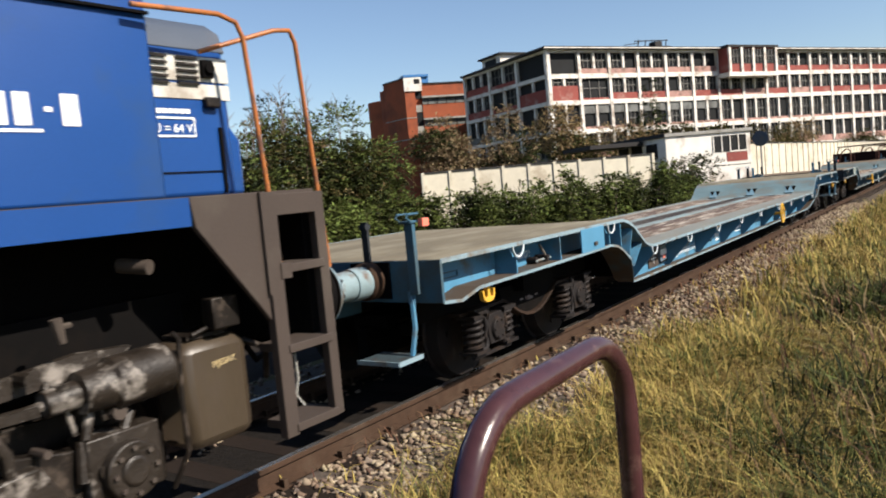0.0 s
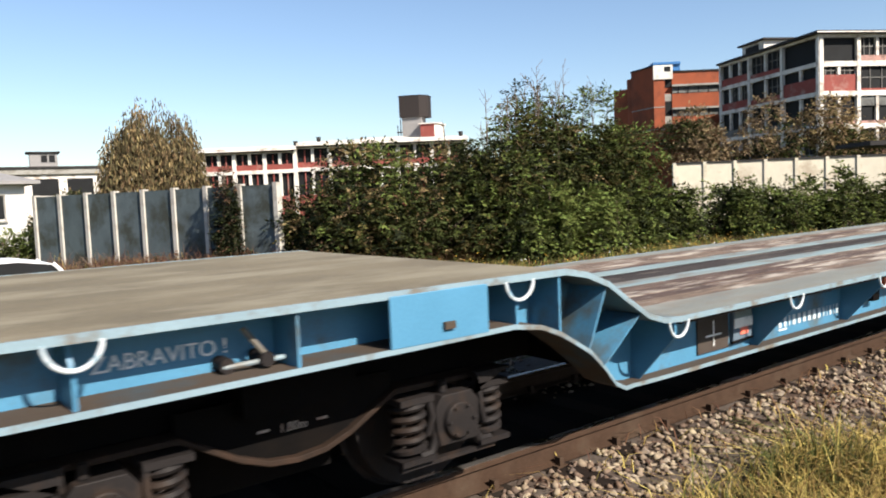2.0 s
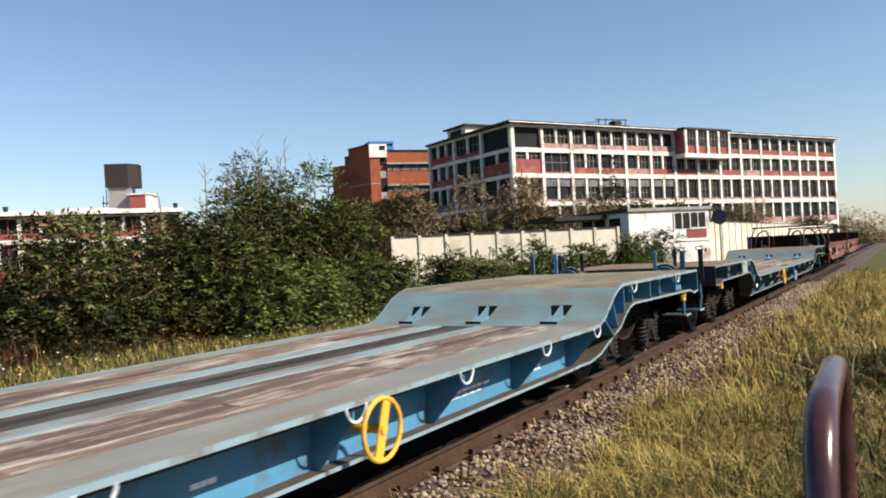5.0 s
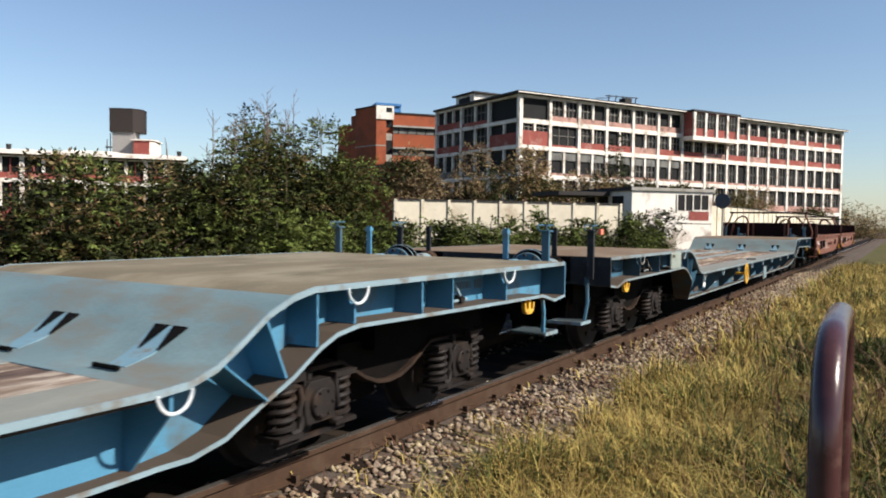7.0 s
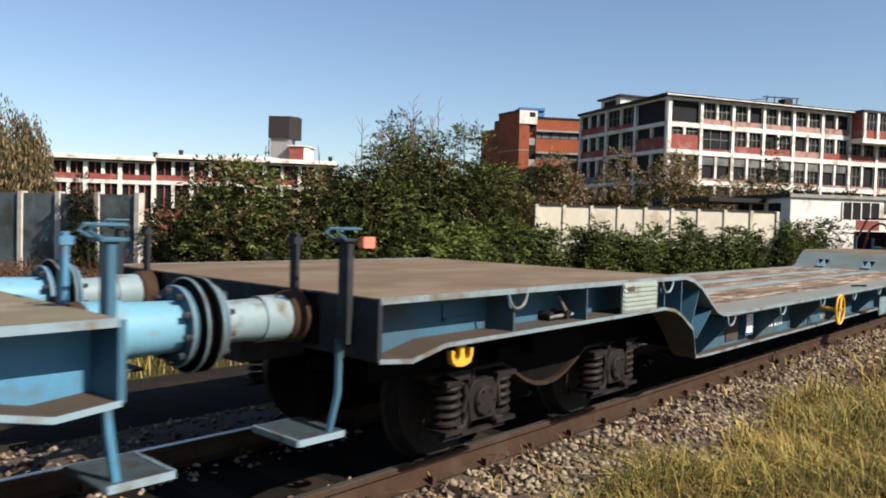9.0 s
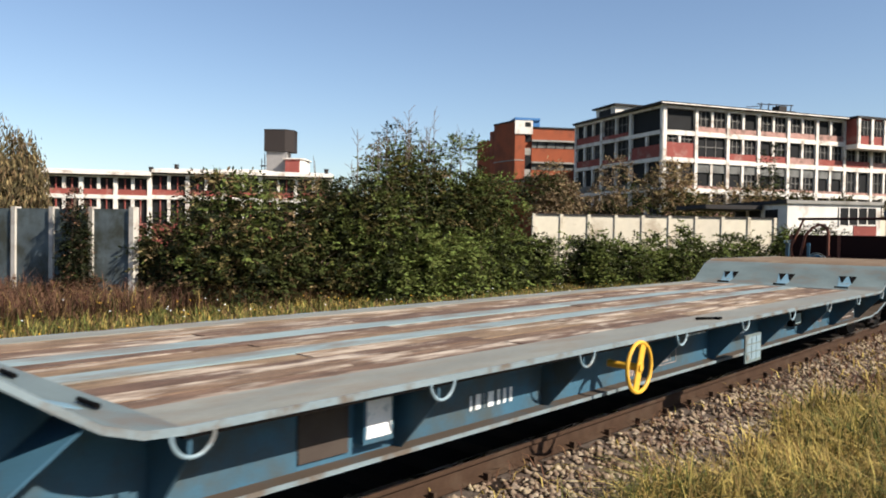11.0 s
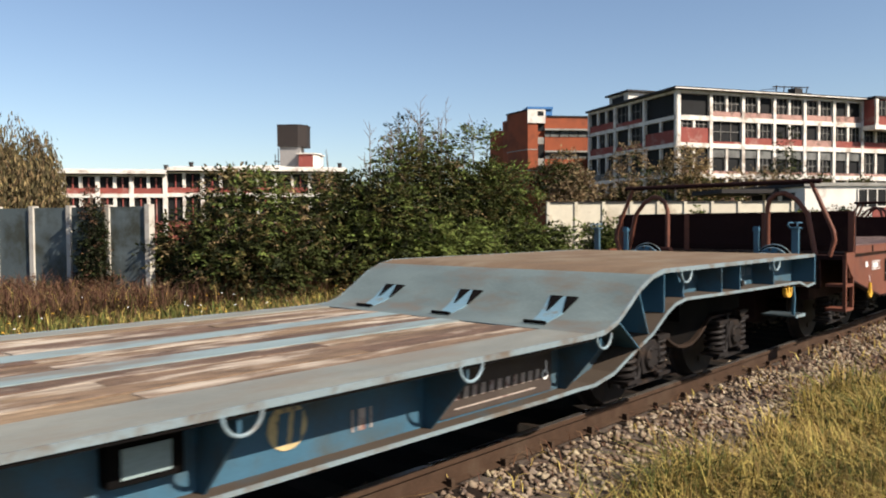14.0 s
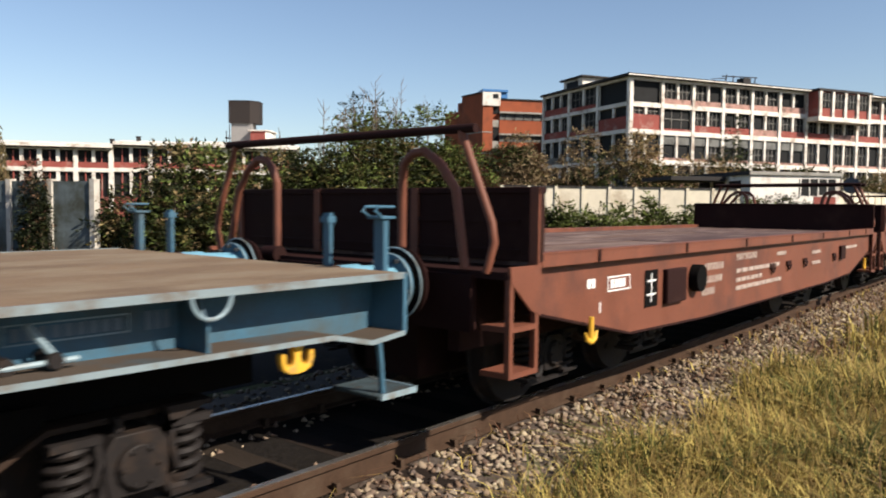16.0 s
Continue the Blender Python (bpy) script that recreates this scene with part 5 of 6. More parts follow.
    part("axle_guard", Mesh().prism([(-2.15, 0.62), (-1.78, 0.66), (-1.62, 0.40), (-1.75, 0.25), (-2.15, 0.30)], -1.30, -1.20).prism([(-1.6, 0.35), (-1.45, 0.30), (-1.5, 0.12), (-1.75, 0.12)], -1.32, -1.22), GRIME, b, bevel=0.012)
    cyl = part("brake_cylinder", Mesh().tube([(-1.72, -1.28, 0.93), (-1.56, -1.28, 0.94), (-1.55, -1.28, 0.94), (-1.40, -1.28, 0.945), (-1.38, -1.28, 0.945), (-1.08, -1.28, 0.955), (-1.05, -1.28, 0.955)], [0.065, 0.07, 0.105, 0.115, 0.135, 0.135, 0.11], 24), GRIME, b, "worn brown brake cylinder")
    part("push_rod", Mesh().tube([(-2.2, -1.28, 0.90), (-1.70, -1.28, 0.93)], 0.024, 8).box(-1.95, -1.75, -1.31, -1.25, 0.89, 0.94), GRIME, b)
    part("brake_lever", Mesh().prism([(-2.3, 1.02), (-1.5, 1.12), (-1.2, 1.10), (-1.3, 1.02), (-2.3, 0.95)], -1.22, -1.16).tube([(-2.0, -1.24, 0.95), (-1.9, -1.26, 0.75), (-1.88, -1.26, 0.45)], 0.03, 8), GRIME, b)
    part("air_pipe", Mesh().tube([(-1.10, -1.30, 1.05), (-1.02, -1.33, 1.02), (-1.03, -1.33, 0.93)], 0.016, 8), LOCO_DIRT, b)
    rnd = random.Random(44)
    for k in range(26):
        px, pz = rnd.uniform(-2.2, -1.1), rnd.uniform(0.25, 1.1)
        if rnd.random() < 0.5:
            part("brake_hanger", Mesh().tube([(px, -1.25, pz), (px + rnd.uniform(-.08, .08), -1.27, pz - rnd.uniform(.1, .3))], rnd.uniform(0.012, 0.03), 7), GRIME, b)
        else:
            part("bolt_head", Mesh().tube([(px, -1.20, pz), (px, -1.33, pz)], rnd.uniform(0.018, 0.04), 8), LOCO_FRAME if rnd.random() < 0.4 else GRIME, b)
    part("coupling_tap", Mesh().tube([(-1.62, -1.3, 1.32), (-1.60, -1.3, 1.20)], [0.03, 0.02], 8).tube([(-1.62, -1.3, 1.28), (-1.55, -1.3, 1.28)], 0.015, 6), LOCO_FRAME, w)
    part("pipe_end", Mesh().tube([(-1.2, -1.2, 1.52), (-1.13, -1.36, 1.50)], 0.04, 10), LOCO_FRAME, w)
    part("corner_bracket", Mesh().box(-0.80, -0.62, -1.40, -1.30, 1.10, 1.28), LOCO_DIRT, w, bevel=0.01)
    part("drain_pipe", Mesh().tube([(-0.5, -1.25, 0.98), (-0.35, -1.28, 0.9), (-0.3, -1.2, 0.7)], 0.02, 8), LOCO_DIRT, w)
    part("hose_chain", Mesh().tube([(-0.28, -1.45, 0.86), (-0.27, -1.45, 0.70), (-0.30, -1.45, 0.60), (-0.24, -1.45, 0.52)], 0.008, 6), CONCRETE, w)
    return w, [wheelset(w, -1.35, 0.5), wheelset(w, -3.9, 0.5)]


loco, wheels_l = locomotive()


# ---- buildings ----
def frame_of(a, b):
    """A place at a, x along the ground towards b, y away behind the wall."""
    d = Vector((b[0] - a[0], b[1] - a[1], 0))
    ang = math.atan2(d.y, d.x)
    return pose(a[0], a[1], 0, 0, 0, math.degrees(ang)), d.length


WINDOW = {}


def window_data(w, h):
    """A near-black plate for an unlit opening, with a thin barred frame, shared by all of one size."""
    key = (round(w, 2), round(h, 2))
    if key not in WINDOW:
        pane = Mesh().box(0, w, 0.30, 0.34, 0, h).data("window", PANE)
        bar = Mesh().box(0, w, 0.20, 0.27, h * 0.48, h * 0.48 + 0.08)
        for q in (0.33, 0.67):
            bar.box(w * q - 0.035, w * q + 0.035, 0.20, 0.27, 0, h)
        WINDOW[key] = (pane, bar.data("mullion", MULLION))
    return WINDOW[key]


def bay(house, m, x0, x1, z0, z1, low, panel, split, transom, rnd, barred):
    """One field of the frame: a panel below, windows with posts between them, and a pale transom light above."""
    if low > 0.05:
        part("panel", Mesh().box(x0, x1, 0.05, 0.3, z0, z0 + low), panel, house).matrix_basis = m
    if transom > 0.05:
        part("transom", Mesh().box(x0, x1, 0.12, 0.3, z1 - transom, z1), DULL_GLASS, house, "dull pale transom glazing").matrix_basis = m
    ww = (x1 - x0 - 0.32 * (split - 1)) / split
    for q in range(split):
        xa = x0 + q * (ww + 0.32)
        pane, bar = window_data(ww, z1 - transom - z0 - low)
        win = new("window", pane)
        win.parent = house
        win.matrix_basis = m @ pose(xa, 0, z0 + low)
        if rnd.random() < barred:
            ml = new("mullion", bar)
            ml.parent = win
        if q:
            part("post", Mesh().box(xa - 0.32, xa, -0.02, 0.3, z0 + low, z1), PLASTER, house).matrix_basis = m


def frame_work(house, m, length, levels, bays, col, beam):
    bw = length / bays
    for k in range(bays + 1):
        part("column", Mesh().box(k * bw - col / 2, k * bw + col / 2, -0.12, 0.34, -0.3, levels[-1]), PLASTER, house).matrix_basis = m
    for z in levels[1:]:
        b = beam if z < levels[-1] else beam * 0.6
        part("floor_beam", Mesh().box(col / 2, length - col / 2, -0.08, 0.34, z - b, z), PLASTER, house).matrix_basis = m
    return bw


def factory():
    h = thing("factory_building", "derelict white concrete-framed factory with red panels and broken windows", "building")
    a, b, c = (82.3, 40.1), (139.0, 9.6), (91.0, 57.2)
    levels = [-0.3, 3.9, 7.5, 11.0, 14.15, 17.0]
    rnd = random.Random(3)
    m, n = frame_of(a, b)
    col, beam, bays = 0.42, 0.55, 14
    bw = frame_work(h, m, n, levels, bays, col, beam)
    for i, (z0, z1) in enumerate(zip(levels[:-1], levels[1:])):
        top = z1 - (beam if i < 4 else beam * 0.6)
        for k in range(bays):
            x0, x1 = k * bw + col / 2, (k + 1) * bw - col / 2
            low, split, transom, panel, barred = 0.85, 2, 0.0, PANEL_RED, 0.75
            if i == 4:
                low, panel = (0.0, 0.62, 0.62, 0.62, 0.7, 0.75)[min(k, 5)], PANEL_PALE if k < 6 else PANEL_RED
                split = 1 if k == 0 else 2
                barred = 0.0 if k in (0, 5) else 0.7
            elif i == 3:
                low = 1.75 if k == 0 else (0.25 if k == 1 else 0.8)
                split = 1 if k == 1 else 2
                panel = PANEL_RED if rnd.random() < 0.85 else PANEL_PALE
            elif i == 2:
                low, transom = 0.3, 1.05 if k < 6 and k != 0 else 0.0
                panel, barred = PANEL_PALE, 0.95 if k > 8 or k == 0 else 0.55
            elif i < 2:
                panel = PANEL_PALE
            bay(h, m, x0, x1, z0, top, low, panel, split, transom, rnd, barred)
    m2, n2 = frame_of(c, a)
    bw2 = frame_work(h, m2, n2, levels, 3, 0.40, 0.45)
    for i, (z0, z1) in enumerate(zip(levels[:-1], levels[1:])):
        top = z1 - (0.45 if i < 4 else 0.27)
        for k in range(3):
            low = (0.9, 0.5, 0.0)[k] if i == 4 else (0.9, 0.6, 1.5 if i == 3 else 0.5)[k]
            bay(h, m2, k * bw2 + 0.2, (k + 1) * bw2 - 0.2, z0, top, low, PANEL_RED if i > 2 else DULL_GLASS, 1 if k == 2 and i > 3 else 3 if k == 0 else 2, 0.0, rnd, 0.3)
    # Solid dark block; its colour replaces the shade of the rooms within.
    part("dark_block", Mesh().box(0.5, n - 0.3, 0.36, n2 - 0.3, -0.3, 16.9), ROOF, h, "solid dark block standing in for the unlit inside").matrix_basis = m
    part("roof", Mesh().box(-0.8, n + 0.5, -0.8, n2 + 0.4, 17.0, 17.26), ROOF, h, "dark overhanging flat roof edge").matrix_basis = m
    part("gutter", Mesh().box(-0.84, n + 0.5, -0.86, -0.80, 17.02, 17.14), PLASTER, h, "pale gutter line").matrix_basis = m
    part("penthouse", Mesh().box(0.3, 4.6, 10.6, 15.2, 17.26, 18.55), PLASTER, h).matrix_basis = m
    part("penthouse_roof", Mesh().box(-0.1, 5.2, 10.1, 15.7, 18.55, 18.75), ROOF, h).matrix_basis = m
    win = part("window", Mesh().box(0.25, 0.29, 11.6, 14.4, 17.55, 18.25), PANE, h)
    win.matrix_basis = m
    # projecting upper block over two bays
    x0, x1 = 27.7, 36.9
    part("stair_block", Mesh().box(x0, x1, -1.7, -0.13, 13.75, 17.0), PANEL_RED, h, "projecting upper block").matrix_basis = m
    for z0, z1, mat in ((13.2, 13.75, PLASTER), (17.0, 17.3, ROOF)):
        part("floor_beam", Mesh().box(x0 - 0.2, x1 + 0.2, -2.0, -0.13, z0, z1), mat, h).matrix_basis = m
    ww = (x1 - x0 - 5 * 0.4) / 4
    for q in range(5):
        xa = x0 + q * (ww + 0.4)
        part("post", Mesh().box(xa, xa + 0.4, -1.95, -1.7, 13.75, 17.0), PLASTER, h).matrix_basis = m
        if q < 4:
            pane, bar = window_data(ww, 1.9)
            win = new("window", pane)
            win.parent, win.matrix_basis = h, m @ pose(xa + 0.4, -2.05, 14.9)
            ml = new("mullion", bar)
            ml.parent = win
    ants = Mesh()
    for k in range(5):
        ants.tube([(16.6 + k * 1.2, 3, 17.2), (16.9 + k * 1.2, 3, 18.9)], 0.07, 5)
    ants.tube([(16.2, 3, 18.7), (22.0, 3, 18.9)], 0.07, 5).tube([(16.2, 3, 18.0), (22.4, 3, 18.1)], 0.07, 5).box(19.2, 20.4, 2.4, 3.6, 17.2, 18.6).tube([(14.5, 3, 18.2), (17, 3, 18.5)], 0.05, 5)
    part("roof_machinery", ants, ROOF, h, "rusted frame on the roof").matrix_basis = m


factory()


def brick_block():
    h = thing("brick_building", "orange-red brick building with long ledges and a blue roof corner", "building")
    m = pose(89.94, 66.92, 0, 0, 0, -40)

    def p(name, mesh, mat, label=""):
        q = part(name, mesh, mat, h, label)
        q.matrix_basis = m
    body = [(0, 0), (-0.5, 1.25), (-1.0, 2.5), (-1.5, 3.75), (-1.9, 4.8), (-2.0, 5.3), (-1.6, 5.9), (2.6, 9), (2.6, 0.5), (1.5, 0.5), (1.5, 0)]
    p("wall", Mesh().prism(body, -0.3, 18.3, "z"), BRICK)
    p("roof_edge", Mesh().prism([(x - 0.12, y - 0.05) for x, y in body], 18.3, 18.5, "z"), ROOF)
    p("curved_wall", Mesh().prism([(-1.95, 5.2), (-2.4, 6.1), (-2.3, 7.0), (2, 9), (2, 5)], -0.3, 17.5, "z"), BRICK)
    p("curved_wall", Mesh().prism([(-2.2, 6.2), (-3.3, 7.6), (-3.9, 8.7), (-3.8, 9.6), (2, 13), (2, 7)], -0.3, 16.2, "z"), BRICK)
    for z in (9.5, 12.6):
        p("string_course", Mesh().prism([(x - 0.06, y - 0.06) for x, y in body[:6]] + [(1.44, 4.0), (1.44, -0.06)], z, z + 0.14, "z"), CONCRETE)
    p("wall", Mesh().box(2.6, 17, 0.3, 12, -0.3, 17.45), BRICK)
    p("roof_edge", Mesh().box(2.6, 17, 0.15, 12, 17.45, 17.65), ROOF)
    for z in (7.9, 12.25, 15.45):
        p("ledge", Mesh().box(2.5, 17, -0.25, 0.3, z, z + 0.26), CONCRETE)
        p("window_band", Mesh().box(2.62, 17, 0.24, 0.31, z - 0.9, z), DULL_GLASS, "grey glazing strip")
        for k in range(9):
            p("glazing_bar", Mesh().box(3.4 + k * 1.4, 3.5 + k * 1.4, 0.16, 0.24, z - 0.9, z), ROOF)
    for z, q in ((15.4, 1.2), (11.3, 2.1), (9.5, 0.85), (5.5, 2.0)):
        p("window", Mesh().box(1.55, 2.55, 0.42, 0.5, z, z + q), PANE)
    for z in (13.5, 10.4):
        p("grey_panel", Mesh().box(1.52, 2.58, 0.40, 0.5, z, z + 1.0), CONCRETE)
    p("white_corner", Mesh().box(-0.05, 2.6, -0.2, 1.2, 16.5, 18.45), PLASTER, "white corner box")
    p("window", Mesh().box(1.45, 2.3, -0.25, -0.2, 17.55, 18.2), PANE)
    p("roof_panel", Mesh().box(-0.1, 3.7, -0.25, 3.0, 18.5, 18.85).box(2.62, 3.7, 0.05, 2.6, 17.66, 18.5), BLUE_ROOF, "bright blue roof sheet")
    p("lower_wing", Mesh().box(1.4, 17, -1.6, 0.3, 7.1, 9.2).box(1.4, 17, -1.4, 0.3, -0.3, 6.9), BRICK)
    p("ledge", Mesh().box(1.3, 17, -1.8, 0.3, 6.9, 7.1), CONCRETE)


brick_block()


def long_hall():
    h = thing("long_hall", "long two-storey white and red industrial hall with a pale flat roof", "building")
    a, b = (16.0, 98.5), (52.5, 71.3)
    m, _ = frame_of(a, b)
    rnd = random.Random(9)
    for x0, bays, step, levels in ((13.3, 5, 3.494, [-0.3, 5.35, 7.5]), (30.77, 5, 3.95, [-0.3, 5.45, 7.9])):
        mm = m @ pose(x0, 0 if x0 < 20 else 0.3, 0)
        n = bays * step
        frame_work(h, mm, n, levels, bays, 0.42, 0.42)
        for i in range(2):
            for k in range(bays):
                bay(h, mm, k * step + 0.21, (k + 1) * step - 0.21, levels[i], levels[i + 1] - (0.42 if i == 0 else 0.25), 0.62 if i else 2.6, PANEL_RED, 2, 0.0, rnd, 0.0)
                for q in range(2):
                    part("window_frame", Mesh().box((k + 0.27 + 0.46 * q) * step - 0.06, (k + 0.27 + 0.46 * q) * step + 0.06, 0.1, 0.28, levels[i] + (0.62 if i else 2.6), levels[i + 1] - 0.42), PANEL_RED, h).matrix_basis = mm
        z = levels[-1]
        # Dark-coloured filler in place of the hall's unlit inside.
        part("dark_block", Mesh().box(0.3, n - 0.3, 0.36, 14, -0.3, z - 0.1), ROOF, h).matrix_basis = mm
        part("roof", Mesh().prism([(-0.9, z), (-0.9, z + 0.32), (6, z + 1.0), (15, z + 0.6), (15, z)], -0.4 if x0 < 20 else 0.3, n + 0.25, "x"), PLASTER, h, "pale low-pitched roof").matrix_basis = mm
        # Shade below the eaves put in as a dark strip.
        part("eaves_shade_strip", Mesh().box(-0.2, n, -0.5, -0.12, z - 0.12, z - 0.004), ROOF, h, "dark strip painted for shade under the eaves").matrix_basis = mm
        for q in (0.12, 0.98):
            part("roof_vent", Mesh().tube([(n * q, 3, z + 0.6), (n * q, 3, z + 1.25)], [0.2, 0.28], 8), ROOF, h).matrix_basis = mm
    part("roof_ridge", Mesh().prism([(35.5, 8.3), (39.0, 8.75), (43.0, 8.8), (46.0, 8.45), (46.0, 8.3)], 3, 12), PLASTER, h, "pale higher roof behind").matrix_basis = m
    t = thing("stair_tower", "grey tower with a dark brown boxed head", "tower")
    m = pose(59.05, 85.0, 0, 0, 0, -50)
    for nm, mesh, mat in (("shaft", Mesh().box(0.25, 2.95, 0, 2.4, -0.3, 12.2), TOWER_GREY), ("head", Mesh().prism([(0, -0.3), (2.75, -0.3), (3.75, 0.6), (3.75, 2.6), (0, 2.6)], 12.2, 15.0, "z"), TOWER_BROWN), ("cap", Mesh().prism([(-0.05, -0.35), (2.77, -0.35), (3.8, 0.57), (3.8, 2.65), (-0.05, 2.65)], 15.0, 15.1, "z"), ROOF),
                          ("ladder", Mesh().tube([(0.1, -0.2, 8), (0.1, -0.2, 12)], 0.07, 5).tube([(-0.35, 0, 8), (-0.35, 0, 11.2)], 0.06, 5).box(-0.5, 0.2, -0.2, 0.2, 10.2, 10.35), ROOF)):
        p = part(nm, mesh, mat, t)
        p.matrix_basis = m
    r = thing("red_roof_house", "small red-walled roof house with a white end", "building")
    for nm, mesh, mat in (("wall", Mesh().box(3.0, 4.9, -1.0, 3, -0.3, 11.1), PANEL_RED), ("end_wall", Mesh().prism([(4.9, -1.0), (5.4, -0.2), (5.4, 3), (4.9, 3)], -0.3, 11.0, "z"), PLASTER), ("roof", Mesh().prism([(2.7, -1.2), (5.0, -1.2), (5.6, -0.2), (5.6, 3.2), (2.7, 3.2)], 11.1, 11.25, "z"), PLASTER)):
        p = part(nm, mesh, mat, r)
        p.matrix_basis = m


long_hall()


def west_yard():
    """What stands beyond the fence's western end: a low hall, a white house, a parked car."""
    h = thing("low_hall", "low pale industrial hall with a dark roof edge", "building", pose(9.0, 108.0, 0, 0, 0, -8))
    part("wall", Mesh().box(-8, 21, 0, 12, -0.3, 6.3), PLASTER, h)
    part("roof", Mesh().box(-8.4, 21.4, -0.6, 12.4, 7.0, 7.25), ROOF, h, "thin dark roof edge")
    part("fascia", Mesh().box(-8.2, 21.2, -0.4, 12.2, 6.3, 7.0), CONCRETE, h, "pale concrete fascia")
    for k in range(7):
        part("window", Mesh().box(-7 + k * 4, -4 + k * 4, -0.06, 0.0, 3.6, 5.7), PANE, h)
    pt = part("roof_house", Mesh().box(9.0, 12.2, 2, 5, 7.25, 9.1), TOWER_GREY, h)
    for k in range(2):
        part("window", Mesh().box(10.3 + k * 0.9, 11.0 + k * 0.9, 1.94, 2.0, 7.9, 8.8), PANE, pt)
    part("house_cap", Mesh().box(8.6, 12.5, 1.7, 5.3, 9.1, 9.25), ROOF, pt)
    w = thing("white_house", "small white rendered house with a shallow grey hipped roof", "house", pose(5.45, 34.0, GROUND))
    part("wall", Mesh().box(-9, 0, 0, 7, -0.1, 3.2), HOUSE_WHITE, w)
    e, r = [(-9.5, -0.5, 3.2), (0.5, -0.5, 3.2), (0.5, 7.5, 3.2), (-9.5, 7.5, 3.2)], [(-6, 3.5, 4.3), (-3, 3.5, 4.3)]
    part("roof", Mesh().add(e + r + [(x, y, 3.08) for x, y, _ in e], [(0, 1, 5, 4), (1, 2, 5), (2, 3, 4, 5), (3, 0, 4), (0, 6, 7, 1), (1, 7, 8, 2), (2, 8, 9, 3), (3, 9, 6, 0), (6, 9, 8, 7)]), TOWER_GREY, w, "grey hipped roof")
    for x in (-1.75, -4.6):
        win = part("window", Mesh().box(x, x + 1.0, -0.02, 0.03, 1.75, 2.65), PANE, w)
        part("window_frame", Mesh().box(x - 0.07, x, -0.05, 0.02, 1.68, 2.72).box(x + 1.0, x + 1.07, -0.05, 0.02, 1.68, 2.72).box(x, x + 1.0, -0.05, 0.02, 2.65, 2.72), CONCRETE, win)
        part("window_sill", Mesh().box(x - 0.1, x + 1.1, -0.12, 0.02, 1.62, 1.68), CONCRETE, win)
    car = thing("car", "white hatchback car parked on the grass", "car", pose(0.95, 13.6, GROUND - 0.02))
    body = [(-2.0, 0.28), (-2.05, 0.62), (-1.9, 0.74), (-1.0, 0.84), (1.75, 0.88), (1.98, 0.80), (2.02, 0.30)]
    part("body", Mesh().prism(body, -0.82, 0.82), CAR_WHITE, car, bevel=0.06)
    cabin = [(-1.0, 0.84), (-0.35, 1.22), (0.0, 1.285), (1.0, 1.29), (1.45, 1.22), (1.78, 0.88)]
    part("roof", Mesh().strip([(-0.35, 1.225), (0.0, 1.29), (0.6, 1.305), (1.05, 1.295), (1.45, 1.225)], 0.03, -0.64, 0.64), CAR_WHITE, car)
    part("glass_house", Mesh().prism([(x, z - 0.012) for x, z in cabin], -0.68, 0.68), PANE, car, "dark side windows")
    for s in (-1, 1):
        for x0, z0, x1, z1 in ((-1.0, 0.86, -0.33, 1.24), (0.5, 0.86, 0.45, 1.27), (1.76, 0.88, 1.45, 1.23)):
            part("pillar", Mesh().tube([(x0, s * 0.70, z0), (x1, s * 0.67, z1)], 0.03, 6), CAR_WHITE, car)
        for x in (-1.25, 1.3):
            wh = part("wheel", Mesh().tube([(x, s * 0.66, 0.31), (x, s * 0.84, 0.31)], 0.31, 20), BLACK, car)
            part("rim", Mesh().tube([(x, s * 0.83, 0.31), (x, s * 0.85, 0.31)], 0.2, 14), TOWER_GREY, wh)


west_yard()


def gatehouse():
    h = thing("gatehouse", "low pale concrete gatehouse with a flat roof and barred windows", "building")
    m, n = frame_of((43.3, 14.0), (47.6, 10.4))
    def p(name, mesh, mat, label="", parent=h):
        q = part(name, mesh, mat, parent, label)
        if parent is h:
            q.matrix_basis = m
        return q
    p("wall", Mesh().box(0, n, 0, 5.5, -0.3, 3.6), PLASTER)
    p("roof", Mesh().box(-0.12, n + 0.1, -0.12, 6.2, 3.6, 3.78), CONCRETE, "flat concrete roof")
    p("roof_edge", Mesh().box(-0.16, -0.12, -0.14, 6.2, 3.58, 3.80), ROOF)
    p("canopy", Mesh().box(-3.6, -0.16, 2.2, 6.0, 3.32, 3.55), ROOF, "dark canopy")
    p("door", Mesh().box(-0.03, 0.01, 1.2, 2.4, -0.2, 2.2), PANE)
    # Dark windows added on this side; their colour stands in for its shade.
    for y0 in (0.9, 2.6, 4.2):
        p("window", Mesh().box(-0.04, 0.01, y0, y0 + 1.2, 2.4, 3.3), PANE)
    x0, x1 = 3.05, 5.35
    w = p("window", Mesh().box(x0, x1, -0.02, 0.05, 2.48, 3.42), PANE, "barred window")
    for k in range(5):
        p("window_bar", Mesh().box(x0 + k * 0.56, x0 + k * 0.56 + 0.06, -0.06, -0.02, 2.48, 3.42), PLASTER, "", w)
    p("window_bar", Mesh().box(x0 + 1.1, x1, -0.06, -0.02, 2.44, 2.52), PLASTER, "", w)
    p("sill_panel", Mesh().box(x0 + 0.9, x1, -0.03, 0.02, 1.9, 2.44), PANEL_RED)
    p("wall_base", Mesh().box(x0 - 0.4, n, -0.05, 0.02, 1.72, 1.88), PLASTER)


gatehouse()


